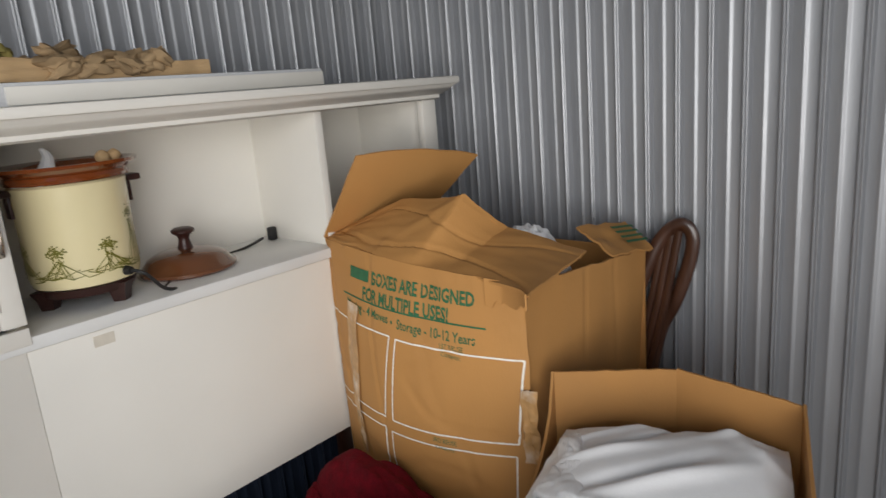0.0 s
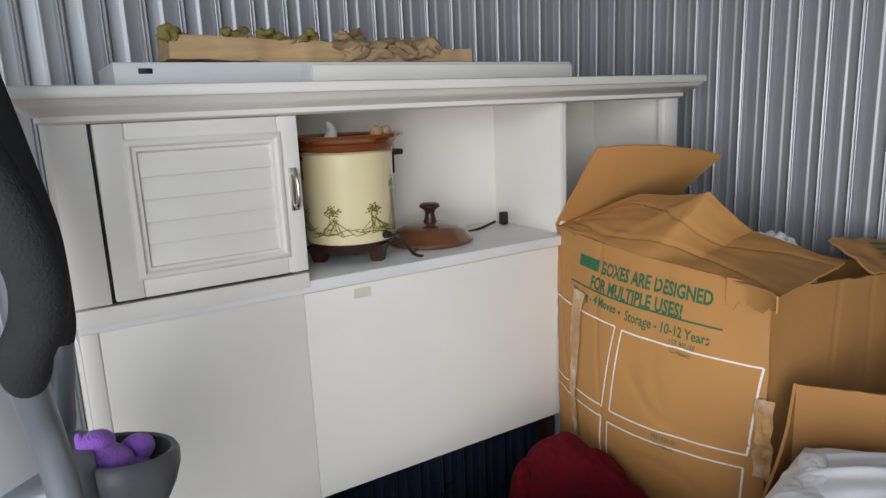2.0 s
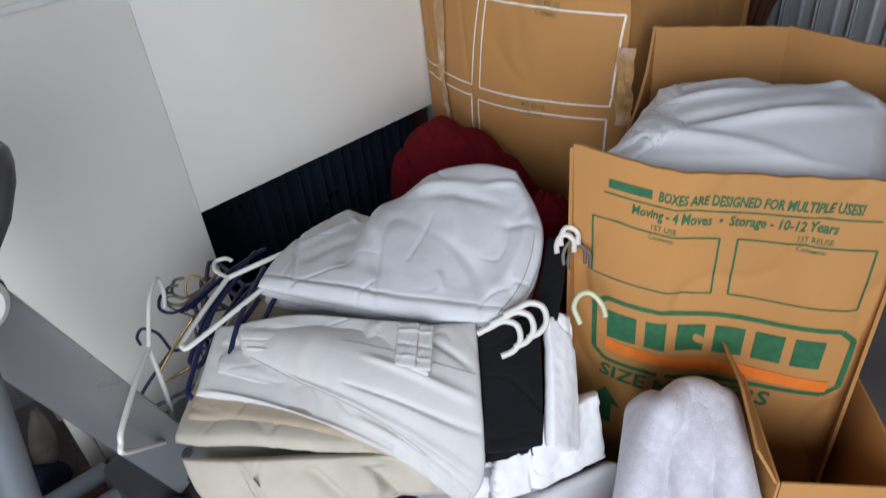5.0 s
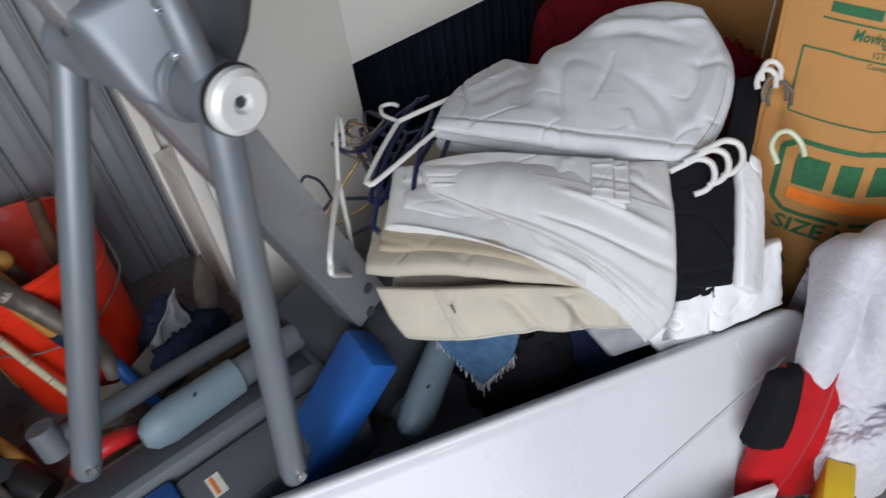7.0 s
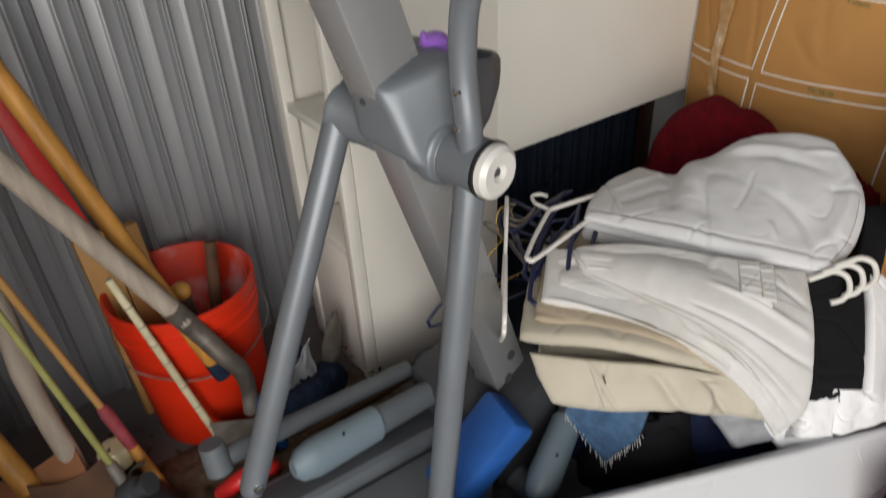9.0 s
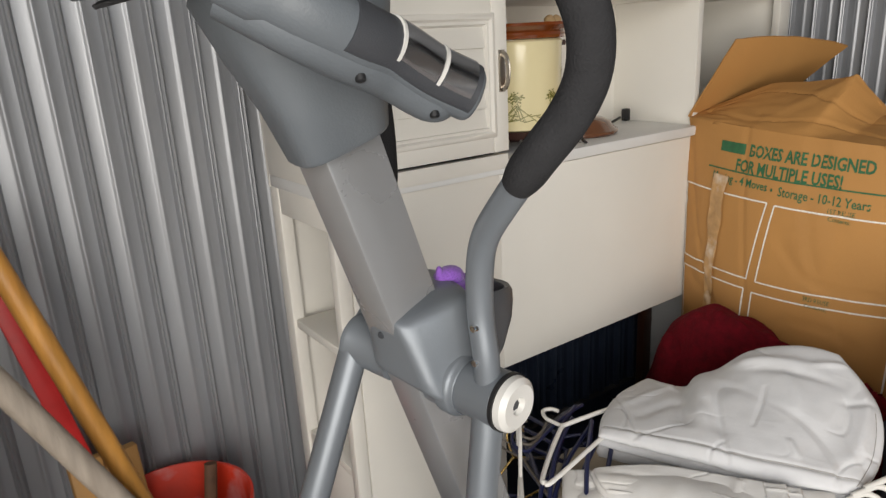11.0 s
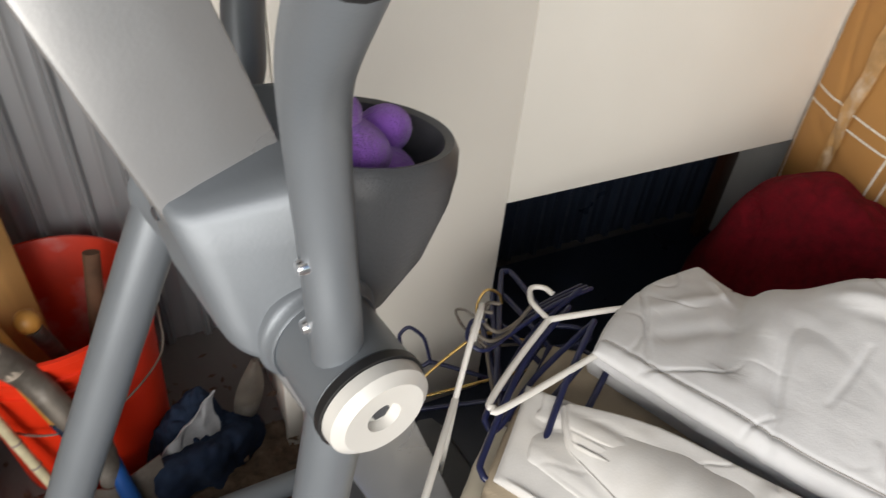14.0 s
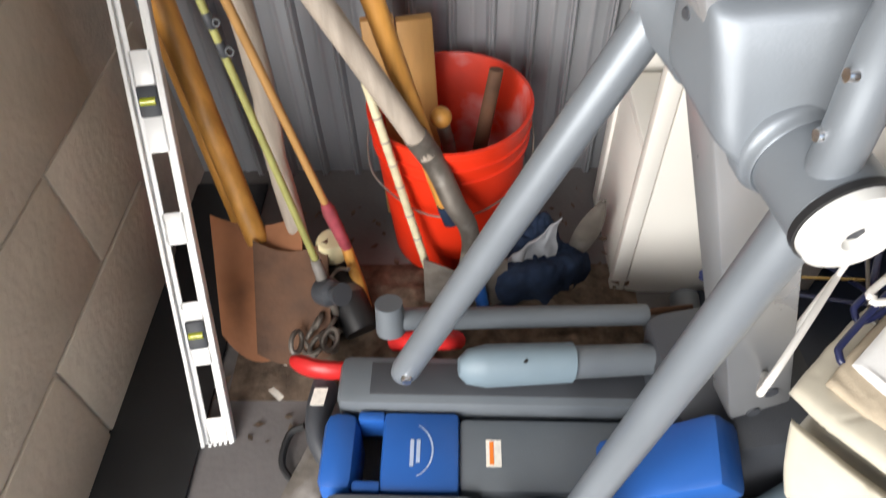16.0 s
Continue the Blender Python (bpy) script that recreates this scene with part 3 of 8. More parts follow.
# ---- the white wall unit ----
def wall_unit():
    X0, X1, YF, YB = 0.49, 1.888, 1.715, 1.985
    c = thing("wall_cabinet", (1.19, 1.85, 0), "white laminate wall unit with louvred door and open shelves, worn", "cabinet")
    bm = bmesh.new()
    box(bm, (X0 - 0.045, YF - 0.055, 1.243), (X1 + 0.045, YB + 0.01, 1.262), 0.005)
    top = part("top_board", bm, LAMINATE, c)
    bm = bmesh.new()
    prof = [(0.0, 1.207), (0.006, 1.211), (0.006, 1.219), (0.014, 1.222), (0.026, 1.230), (0.034, 1.238), (0.040, 1.243)]
    rows = []
    for o, z in prof:
        rows.append([bm.verts.new(p) for p in ((X0 - o, YB, z), (X0 - o, YF - 0.008 - o, z), (X1 + o, YF - 0.008 - o, z), (X1 + o, YB, z))])
    for a, b in zip(rows, rows[1:]):
        for k in range(3):
            bm.faces.new((a[k], a[k + 1], b[k + 1], b[k]))
    bm.faces.new(rows[0])
    bm.faces.new(rows[-1][::-1])
    part("cornice", bm, LAMINATE, c, angle=50)
    for x0, x1 in ((X0, X0 + 0.02), (0.846, 0.866), (1.508, 1.528), (1.866, X1)):
        bm = bmesh.new()
        box(bm, (x0, YF + 0.018, 0.905), (x1, YB, 1.207), 0.001)
        part("upright", bm, LAMINATE, c)
    for x0, x1 in ((X0, 0.5432), (1.838, X1)):
        bm = bmesh.new()
        box(bm, (x0, YF - 0.004, 0.925 if x0 < 1 else 0.905), (x1, YF + 0.017, 1.207), 0.002)
        part("stile", bm, LAMINATE, c)
    bm = bmesh.new()
    box(bm, (X0, YB, 0.88), (X1, YB + 0.008, 1.24), 0)
    part("back_panel", bm, LAMINATE, c)
    bm = bmesh.new()
    box(bm, (X0, YF - 0.002, 0.882), (X1, YB - 0.001, 0.905), 0.002)
    part("shelf", bm, LAMINATE_OLD, c, "scuffed white shelf board")
    bm = bmesh.new()
    box(bm, (X0 - 0.004, YF - 0.006, 0.893), (0.872, YF + 0.01, 0.9220), 0.002)
    part("rail", bm, LAMINATE, c)
    # louvred door, framed, with five overlapping slats
    d0, d1, zb, zt = 0.549, 0.871, 0.928, 1.206
    fr = 0.043
    y0, y1 = YF - 0.010, YF + 0.008
    bm = bmesh.new()
    box(bm, (d0 + 0.004, y0 + 0.010, zb + 0.004), (d1 - 0.004, y0 + 0.014, zt - 0.004), 0)
    door = part("door", bm, LAMINATE, c, "white louvred cabinet door")
    for lo, hi in (((d0, y0, zb), (d0 + fr, y1, zt)), ((d1 - fr + 0.006, y0, zb), (d1, y1, zt)), ((d0 + fr, y0, zb), (d1 - fr + 0.006, y1, zb + fr - 0.008)), ((d0 + fr, y0, zt - fr + 0.012), (d1 - fr + 0.006, y1, zt))):
        bm = bmesh.new()
        box(bm, lo, hi, 0.003)
        part("door_rail", bm, LAMINATE, door)
    a0, a1, b0, b1 = d0 + fr - 0.006, d1 - fr + 0.012, zb + fr - 0.014, zt - fr + 0.018
    bm = bmesh.new()
    mould = [(0.0, 0.0), (0.004, -0.006), (0.010, -0.007), (0.014, -0.002), (0.019, -0.003), (0.023, 0.006)]
    rows = []
    for o, y in mould:
        rows.append([bm.verts.new(p) for p in ((a0 + o, y0 + y, b0 + o), (a1 - o, y0 + y, b0 + o), (a1 - o, y0 + y, b1 - o), (a0 + o, y0 + y, b1 - o))])
    for a, b in zip(rows, rows[1:]):
        for k in range(4):
            bm.faces.new((a[k], a[(k + 1) % 4], b[(k + 1) % 4], b[k]))
    part("moulding", bm, LAMINATE, door, angle=50)
    s0, s1, t0, t1 = a0 + 0.022, a1 - 0.022, b0 + 0.022, b1 - 0.022
    n = 5
    for k in range(n):
        z0 = t0 + (t1 - t0) * k / n
        z1 = t0 + (t1 - t0) * (k + 1) / n
        bm = bmesh.new()
        obox(bm, (s0, y0 + 0.000, z0 - 0.002), (s1 - s0, 0, 0), (0, 0.006, (z1 - z0) * 1.06), (0, 0.004, -0.0006), 0.0012)
        part("slat", bm, LAMINATE, door)
    bm = bmesh.new()
    hx = d1 - 0.016
    tube(bm, spline([(hx, y0 + 0.001, 1.045), (hx, y0 - 0.014, 1.052), (hx, y0 - 0.020, 1.078), (hx, y0 - 0.014, 1.104), (hx, y0 + 0.001, 1.111)], 6), 0.0055, 10, 0.6)
    box(bm, (hx - 0.007, y0 - 0.003, 1.040), (hx + 0.007, y0 + 0.001, 1.116), 0.001)
    part("handle", bm, NICKEL, door, "aged nickel pull handle")
    # black slab put behind the door as shade in its gaps
    bm = bmesh.new()
    box(bm, (0.5436, YF + 0.009, 0.9225), (0.8455, YF + 0.016, 1.2065), 0)
    part("door_recess", bm, SHADE_BLACK, c, "black slab for the shade in the gaps round the door")
    # lower half: pedestals, modesty panel, end shelves
    bm = bmesh.new()
    box(bm, (0.8666, YF + 0.017, 0.450), (1.838, YF + 0.035, 0.8765), 0.001)
    part("front_panel", bm, LAMINATE, c)
    # solid black strip in place of the shade under the shelf
    bm = bmesh.new()
    box(bm, (0.868, YF + 0.036, 0.868), (1.838, YF + 0.10, 0.8815), 0)
    part("shadow_rail", bm, SHADE_BLACK, c, "black strip for the shade under the shelf")
    bm = bmesh.new()
    box(bm, (0.519, YF + 0.017, 0.0), (0.866, YF + 0.035, 0.882), 0.0015)
    part("pedestal_front", bm, LAMINATE, c)
    bm = bmesh.new()
    box(bm, (X0, YF + 0.017, 0.0), (0.5175, YF + 0.040, 0.882), 0.003)
    part("corner_post", bm, LAMINATE, c)
    bm = bmesh.new()
    box(bm, (X0, YB - 0.032, 0.0), (0.516, YB + 0.006, 0.882), 0.003)
    part("corner_post", bm, LAMINATE, c)
    bm = bmesh.new()
    box(bm, (X0 + 0.006, YF + 0.0405, 0.0), (X0 + 0.018, YB - 0.0325, 0.326), 0.001)
    part("side_panel", bm, LAMINATE, c)
    for z in (0.345, 0.605):
        bm = bmesh.new()
        box(bm, (X0 + 0.006, YF + 0.041, z - 0.018), (0.742, YB - 0.033, z), 0.001)
        part("end_shelf", bm, LAMINATE, c)
    bm = bmesh.new()
    box(bm, (X0 + 0.002, YF + 0.0405, 0.83), (0.51, YB - 0.033, 0.882), 0.002)
    part("end_rail", bm, LAMINATE, c)
    bm = bmesh.new()
    box(bm, (0.744, YF + 0.036, 0.0), (0.760, YB, 0.882), 0)
    part("inner_panel", bm, LAMINATE, c)
    bm = bmesh.new()
    box(bm, (0.516, YB - 0.012, 0.0), (0.866, YB, 0.882), 0)
    part("pedestal_back", bm, LAMINATE, c)
    # inner pedestal side coloured black to show it in shade
    bm = bmesh.new()
    box(bm, (0.848, YF + 0.036, 0.0), (0.866, YB - 0.014, 0.882), 0.001)
    part("pedestal_side", bm, SHADE_BLACK, c, "inner side of the pedestal, blackened for shade")
    bm = bmesh.new()
    box(bm, (1.866, YF + 0.017, 0.0), (X1, YB, 0.882), 0.001)
    part("end_panel", bm, LAMINATE, c)
    bm = bmesh.new()
    box(bm, (1.700, YF + 0.060, 0.0), (1.720, YB - 0.002, 0.868), 0.001)
    part("pedestal_side", bm, LAMINATE_OLD, c)
    bm = bmesh.new()
    box(bm, (1.640, YB - 0.030, 0.0), (1.680, YB - 0.004, 0.860), 0.003)
    part("back_leg", bm, DARK_WOOD, c, "dark brown wooden back leg")
    # patch of old adhesive on the panel
    bm = bmesh.new()
    box(bm, (0.968, YF + 0.0158, 0.848), (1.004, YF + 0.0175, 0.868), 0)
    part("tape_patch", bm, material("yellowed_tape", (0.70, 0.65, 0.56), 0.4, 0, 0.08, 30), c, "small yellowed tape patch")
    # cable hole
    bm = bmesh.new()
    lathe(bm, [(0.0, 0.0), (0.012, 0.0), (0.012, 0.003), (0.0, 0.003)], Matrix.Translation((1.535, 1.80, 0.985)) @ pose(0, 0, 0, 0, 90, 0), 16)
    part("cable_hole", bm, BLACK_RUBBER, c, "black cable grommet")


wall_unit()


def loose_board():
    b = thing("shelf_panel", (1.08, 1.83, 1.262), "loose white metal shelf panel lying on the cabinet", "shelf")
    bm = bmesh.new()
    box(bm, (0.597, 1.765, 1.263), (1.572, 1.960, 1.3005), 0.003)
    part("panel", bm, WHITE_PLASTIC, b)
    bm = bmesh.new()
    box(bm, (0.634, 1.7638, 1.282), (0.656, 1.766, 1.291), 0.001)
    part("slot", bm, BLACK_RUBBER, b, "dark keyhole slot")
    bm = bmesh.new()
    box(bm, (0.93, 1.759, 1.265), (1.570, 1.7645, 1.294), 0.001)
    part("lip", bm, LAMINATE, b)


loose_board()


def carving():
    t = thing("carved_wood_plaque", (1.0, 1.86, 1.316), "long rough cut wooden plaque with knotty carved relief and moss", "wood carving")
    def P(u, v):
        x = 0.695 + 0.62 * u
        w = 0.045 + 0.012 * nz((u * 5, 0, 0), 1, 2)
        y = 1.800 + 0.11 * v
        z = 1.365 - 0.022 * u + 0.004 * nz((u * 14, v * 5, 0), 1, 4)
        return V(x, y, z)
    bm = bmesh.new()
    sheet(bm, P, 60, 8, 0.040)
    for v in bm.verts:
        v.co.y += 0.004 * nz(v.co, 25, 3)
        v.co.z = max(v.co.z, 1.3162)
    part("plank", bm, BARK_WOOD, t)
    rng = random.Random(4)
    for k in range(64):
        u = rng.uniform(0.54, 0.86) if k % 3 else rng.uniform(0.02, 0.6)
        big = 0.54 < u < 0.86
        s = rng.uniform(0.010, 0.022) if big else rng.uniform(0.006, 0.013)
        x, y, z = 0.70 + 0.60 * u, rng.uniform(1.805, 1.88), 1.362 - 0.02 * u + (rng.uniform(0, 0.018) if big else 0.0)
        if big and k % 2:
            y, z = rng.uniform(1.793, 1.800), rng.uniform(1.328, 1.352)
        bm = bmesh.new()
        bmesh.ops.create_icosphere(bm, subdivisions=2, radius=s)
        turn = Matrix.Rotation(rng.uniform(-0.6, 0.6), 3, "Y")
        for v in bm.verts:
            v.co *= 1 + 0.7 * nz(v.co + V(k, 0, 0), 55, k)
            v.co = turn @ V(v.co.x * rng.uniform(1.5, 1.6), v.co.y * 0.8, v.co.z * 0.6) + V(x, y, z)
        part("knot", bm, MOSS if k % 9 == 0 else DRIFTWOOD, t)
    for x in (0.692, 0.815, 0.875, 0.945):
        for k in range(5):
            bm = bmesh.new()
            bmesh.ops.create_icosphere(bm, subdivisions=2, radius=0.010)
            o = V(x + rng.uniform(-0.018, 0.018), 1.80 + rng.uniform(0, 0.03), 1.358 + rng.uniform(0, 0.022) * (1.4 if x < 0.7 else 0.8))
            for v in bm.verts:
                v.co *= 1 + 0.9 * nz(v.co + o, 80, k)
                v.co = V(v.co.x * 1.2, v.co.y, v.co.z * 0.8) + o
            part("moss_tuft", bm, MOSS, t)
    t.location.z -= 0.0152


carving()


def slow_cooker():
    C = V(1.022, 1.845, 0.905)
    t = thing("slow_cooker", C, "cream enamel slow cooker with brown rim and olive plant print", "slow cooker")
    M = Matrix.Translation(C)
    bm = bmesh.new()
    lathe(bm, [(0, 0.040), (0.080, 0.040), (0.090, 0.044), (0.0935, 0.056), (0.0955, 0.215), (0.097, 0.222), (0.092, 0.226), (0.0, 0.226)], M, 56)
    body = part("body", bm, CREAM_ENAMEL, t)
    bm = bmesh.new()
    lathe(bm, [(0.086, 0.226), (0.101, 0.228), (0.104, 0.234), (0.102, 0.240), (0.108, 0.244), (0.120, 0.252), (0.121, 0.258), (0.113, 0.258), (0.098, 0.250), (0.086, 0.243), (0.083, 0.15), (0.0, 0.145)], M, 56)
    part("stoneware_rim", bm, BROWN_GLAZE, t, "glossy red-brown glazed crock")
    bm = bmesh.new()
    lathe(bm, [(0, 0.030), (0.078, 0.024), (0.086, 0.040), (0, 0.041)], M, 40)
    part("base_ring", bm, BROWN_PLASTIC, t)
    for a in (-66, 54, 174):
        bm = bmesh.new()
        p = C + V(math.cos(radians(a)) * 0.070, math.sin(radians(a)) * 0.070, 0)
        tube(bm, [p + V(0, 0, 0.036), p + V(0, 0, 0.020), p], [0.030, 0.021, 0.016], 4, 0.8)
        part("foot", bm, BROWN_PLASTIC, t)
    for s in (1, -1):
        bm = bmesh.new()
        e = C + V(0.094 * s, -0.012 * s, 0.198)
        obox(bm, e + V(0 if s > 0 else -0.026, -0.018, 0.012), (0.026, 0, 0.0), (0, 0.036, 0), (0, 0, 0.012), 0.003)
        obox(bm, e + V(0 if s > 0 else -0.007, -0.012, -0.026), (0.007, 0, 0), (0, 0.024, 0), (0, 0, 0.040), 0.002)
        part("handle", bm, BROWN_PLASTIC, t, "dark brown side handle")
    def S(u, v):
        a = radians(-90) + u / 0.0955
        r = 0.0958
        return C + V(math.cos(a) * r, math.sin(a) * r, 0.222 - v)
    rng = random.Random(8)
    for u0 in (-0.150, -0.074, 0.010, 0.072):
        bm = bmesh.new()
        top = 0.095 if u0 < 0.05 else 0.045
        for k in range(70):
            a, q = rng.uniform(0, 6.28), rng.uniform(0, 0.017)
            u, v = u0 + math.cos(a) * q * 1.05, top + 0.016 + math.sin(a) * q * 0.85
            bar(bm, S, (u - 0.0016, v), (u + 0.0016, v + rng.uniform(-0.001, 0.001)), 0.0026, 2)
        for k in range(12):
            e = (u0 + rng.uniform(-0.030, 0.046), 0.155 + rng.uniform(-0.008, 0.006))
            bar(bm, S, (u0 + rng.uniform(-0.01, 0.01), top + 0.030), e, 0.0013, 6)
            bar(bm, S, e, (e[0] + rng.choice((-1, 1)) * 0.024, e[1] - rng.uniform(-0.004, 0.010)), 0.0015, 3)
        part("plant_print", bm, OLIVE, body, "olive green plant print")
    bm = bmesh.new()
    a = C + V(0.034, -0.091, 0.058)
    tube(bm, [a, a + V(0.004, -0.012, 0)], [0.009, 0.007], 10)
    tube(bm, spline([a + V(0.004, -0.010, 0), a + V(0.02, -0.028, -0.008), a + V(0.052, -0.02, -0.045), a + V(0.085, 0.0, -0.0595), a + V(0.078, 0.03, -0.0595), a + V(0.16, 0.105, -0.0595), a + V(0.26, 0.150, -0.0595), a + V(0.34, 0.155, -0.055), a + V(0.40, 0.165, -0.045)], 8), 0.0034, 8)
    part("power_cord", bm, BLACK_RUBBER, t, "black power cord")
    bm = bmesh.new()
    box(bm, (1.478, 1.918, 0.906), (1.498, 1.934, 0.938), 0.003)
    part("plug", bm, BLACK_RUBBER, t, "black plug")
    f = thing("plastic_bag", C + V(-0.01, 0, 0.19), "crumpled clear white plastic bag stuffed in the crock", "bag")
    bm = bmesh.new()
    heap(bm, C + V(-0.016, -0.004, 0.225), (0.078, 0.070, 0.024), 44, 16, 0.15, 8, 3, 0.07)
    part("bag_body", bm, WHITE_CLOTH, f)
    bm = bmesh.new()
    tube(bm, spline([C + V(-0.02, 0.03, 0.245), C + V(-0.014, 0.03, 0.268), C + V(-0.022, 0.032, 0.284)], 5), [0.016 - 0.0013 * k for k in range(11)], 8)
    part("twist", bm, WHITE_CLOTH, f)
    for k, (x, y) in enumerate(((0.048, -0.052), (0.070, -0.046))):
        bm = bmesh.new()
        bmesh.ops.create_icosphere(bm, subdivisions=3, radius=0.0125)
        for v in bm.verts:
            v.co = v.co * (1 + 0.15 * nz(v.co, 90, k)) + C + V(x, y, 0.261)
        tagged(part("garlic_bulb" if k else "pebble", bm, BARK_WOOD), "small round tan lump on the brown crock rim", "lump", "lumps on the crock rim")


slow_cooker()


def pot_lid():
    C = V(1.232, 1.868, 0.9055)
    t = thing("pot_lid", C, "amber brown glass lid with dark knob on the shelf", "lid")
    M = Matrix.Translation(C)
    bm = bmesh.new()
    lathe(bm, [(0.0, 0.0), (0.094, 0.0), (0.099, 0.004), (0.099, 0.010), (0.090, 0.016), (0.080, 0.030), (0.060, 0.040), (0.03, 0.046), (0.0, 0.047)], M, 56)
    part("glass", bm, BROWN_GLASS, t)
    bm = bmesh.new()
    lathe(bm, [(0.0, 0.046), (0.016, 0.046), (0.013, 0.056), (0.0105, 0.066), (0.013, 0.074), (0.023, 0.081), (0.024, 0.086), (0.018, 0.090), (0, 0.090)], M, 28)
    part("knob", bm, BROWN_PLASTIC, t, "dark brown knob")


pot_lid()


# ---- cartons ----
def tall_carton():
    X, Y0, Y1, ZT, XB = 1.497, 1.735, 1.195, 0.925, 1.995
    t = thing("large_carton", (1.75, 1.46, 0), "large open brown moving carton stuffed with white cloth, bulging front", "box", "moving cartons")
    W = Y0 - Y1
    def S(u, v, o=0.0):
        f = min(max(u / W, 0), 1)
        g = min(max(v / 0.55, 0), 1.2)
        x = X - 0.078 * math.sin(math.pi * f) ** 0.8 * (0.25 + 0.75 * math.sin(math.pi * min(g + 0.08, 1.2) / 1.3)) - o
        x += 0.003 * max(0.0, 0.08 - abs(nz((u * 7, v * 1.8, 0), 1, 21))) / 0.08 + 0.003 * max(0.0, 0.06 - abs(nz((u * 3, v * 8, 0), 1, 27))) / 0.06
        return V(x + 0.004 * nz((u * 6, v * 6, 0), 1, 2), Y0 - u - 0.012 * g, ZT - 0.038 * f - v)
    PS = lambda u, v: S(u, v, 0.0012)
    bm = bmesh.new()
    sheet(bm, lambda a, b: S(a * W, b * (ZT - 0.04)), 90, 90, -0.005)
    for v in bm.verts:
        v.co.z = max(v.co.z, 0.001)
    front = part("front_panel", bm, CARD, t)
    bm = bmesh.new()
    sheet(bm, lambda a, b: V(X + (XB - X) * a, Y1 + 0.05 * b - 0.02 * math.sin(a * math.pi) * b + 0.006 * nz((a * 4, b * 3, 0), 1, 5) + 0.0025 * max(0.0, 0.05 - abs(nz((a * 2.5, b * 2, 0), 1, 8))) / 0.05, (0.885 - 0.05 * a + 0.004 * nz((a * 14, 0, 0), 1, 3)) * (1 - b) + 0.001 * b), 60, 60, 0.005)
    part("side_panel", bm, CARD, t, "shaded carton side panel")
    bm = bmesh.new()
    sheet(bm, lambda a, b: V(X + 0.006 + (XB - X) * a, Y0 - 0.004, (0.925 - 0.06 * a) * (1 - b) + 0.001 * b), 6, 6, 0.005)
    part("far_panel", bm, CARD_IN, t)
    bm = bmesh.new()
    sheet(bm, lambda a, b: V(XB, Y1 + W * a - 0.005 * a, 0.835 * (1 - b) + 0.001 * b), 6, 6, 0.005)
    part("back_panel", bm, CARD_IN, t)
    # the front flap sags inwards over the stuffing, torn at its free corner
    far = ((0.0, V(1.560, 1.742, 0.935)), (0.25, V(1.622, 1.600, 0.998)), (0.54, V(1.598, 1.398, 1.018)), (0.70, V(1.690, 1.360, 0.938)), (1.0, V(1.697, 1.178, 0.903)))
    def flap(a, b):
        e = S(a * W, 0.0)
        if a > 0.82:
            e = e.lerp(V(1.422, 1.136, 0.897), ((a - 0.82) / 0.18) ** 1.2)
        for (a0, p0), (a1, p1) in zip(far, far[1:]):
            if a <= a1 + 1e-9:
                f = p0.lerp(p1, (a - a0) / (a1 - a0))
                break
        p = e.lerp(f, b)
        ridge = max(0.0, 1 - abs(a - 0.30 - 0.24 * b) / 0.05) * b
        p.z += 0.007 * ridge - 0.005 * max(0.0, 0.06 - abs(nz((a * 2.4, b * 1.6, 4), 1, 9))) / 0.06 + 0.003 * nz((a * 9, b * 7, 1), 1, 3)
        if b > 0.94 and a > 0.5:
            p += V(0.006, 0.004, 0) * nz((a * 30, 0, 0), 1, 7)
        return p
    bm = bmesh.new()
    sheet(bm, flap, 90, 50, 0.005)
    part("front_flap", bm, CARD, t, "bent and torn front flap")
    # torn outer ply that hangs over the front corner
    def torn(a, b):
        u = W * 0.87 + a * (W * 0.13 + 0.03)
        k = b * (0.048 + 0.018 * nz((a * 9, 1, 0), 1, 4) - 0.028 * a * a) 
        p = S(min(u, W), 0.0, 0.008)
        p.y = Y0 - u
        p = p.lerp(V(1.424, 1.138, 0.894), max(0.0, a - 0.35) / 0.65)
        p.z -= k - 0.004
        return p
    bm = bmesh.new()
    sheet(bm, torn, 22, 6, 0.003)
    part("torn_ply", bm, CARD, t, "torn curling cardboard ply")
    # the far end flap stands up and leans back
    bm = bmesh.new()
    c = ((1.500, 1.738, 0.925), (1.80, 1.742, 0.880), (1.800, 1.515, 1.075), (1.548, 1.655, 1.105))
    sheet(bm, lambda a, b: quad(c, a, b) + V(0, 0, 0.012 * math.sin(a * 3.1) * b + 0.004 * nz((a * 5, b * 5, 0), 1, 2)), 18, 12, 0.005)
    part("end_flap", bm, CARD, t, "raised end flap")
    bm = bmesh.new()
    c = ((1.83, 1.188, 0.860), (2.00, 1.175, 0.838), (2.03, 1.26, 0.885), (1.87, 1.30, 0.905))
    sheet(bm, lambda a, b: quad(c, a, b) + V(0, 0, 0.010 * nz((a * 5, b * 5, 0), 1, 9)), 12, 8, 0.005)
    part("side_flap", bm, CARD, t)
    bm = bmesh.new()
    for k in range(4):
        c2 = [quad(c, 0.45 + 0.012 * k, 0.12 + 0.17 * k), quad(c, 0.97, 0.12 + 0.17 * k), quad(c, 0.97, 0.12 + 0.17 * k + 0.08), quad(c, 0.45 + 0.012 * k, 0.12 + 0.17 * k + 0.08)]
        bm.faces.new([bm.verts.new(p + V(0, 0, 0.012)) for p in c2])
    part("printed_stripes", bm, INK_GREEN, t, "green printed stripes")
    # print: heading with a plain bar for the maker, rules and label frames
    bm = bmesh.new()
    bar(bm, PS, (0.108, 0.049), (0.174, 0.048), 0.024, 8)
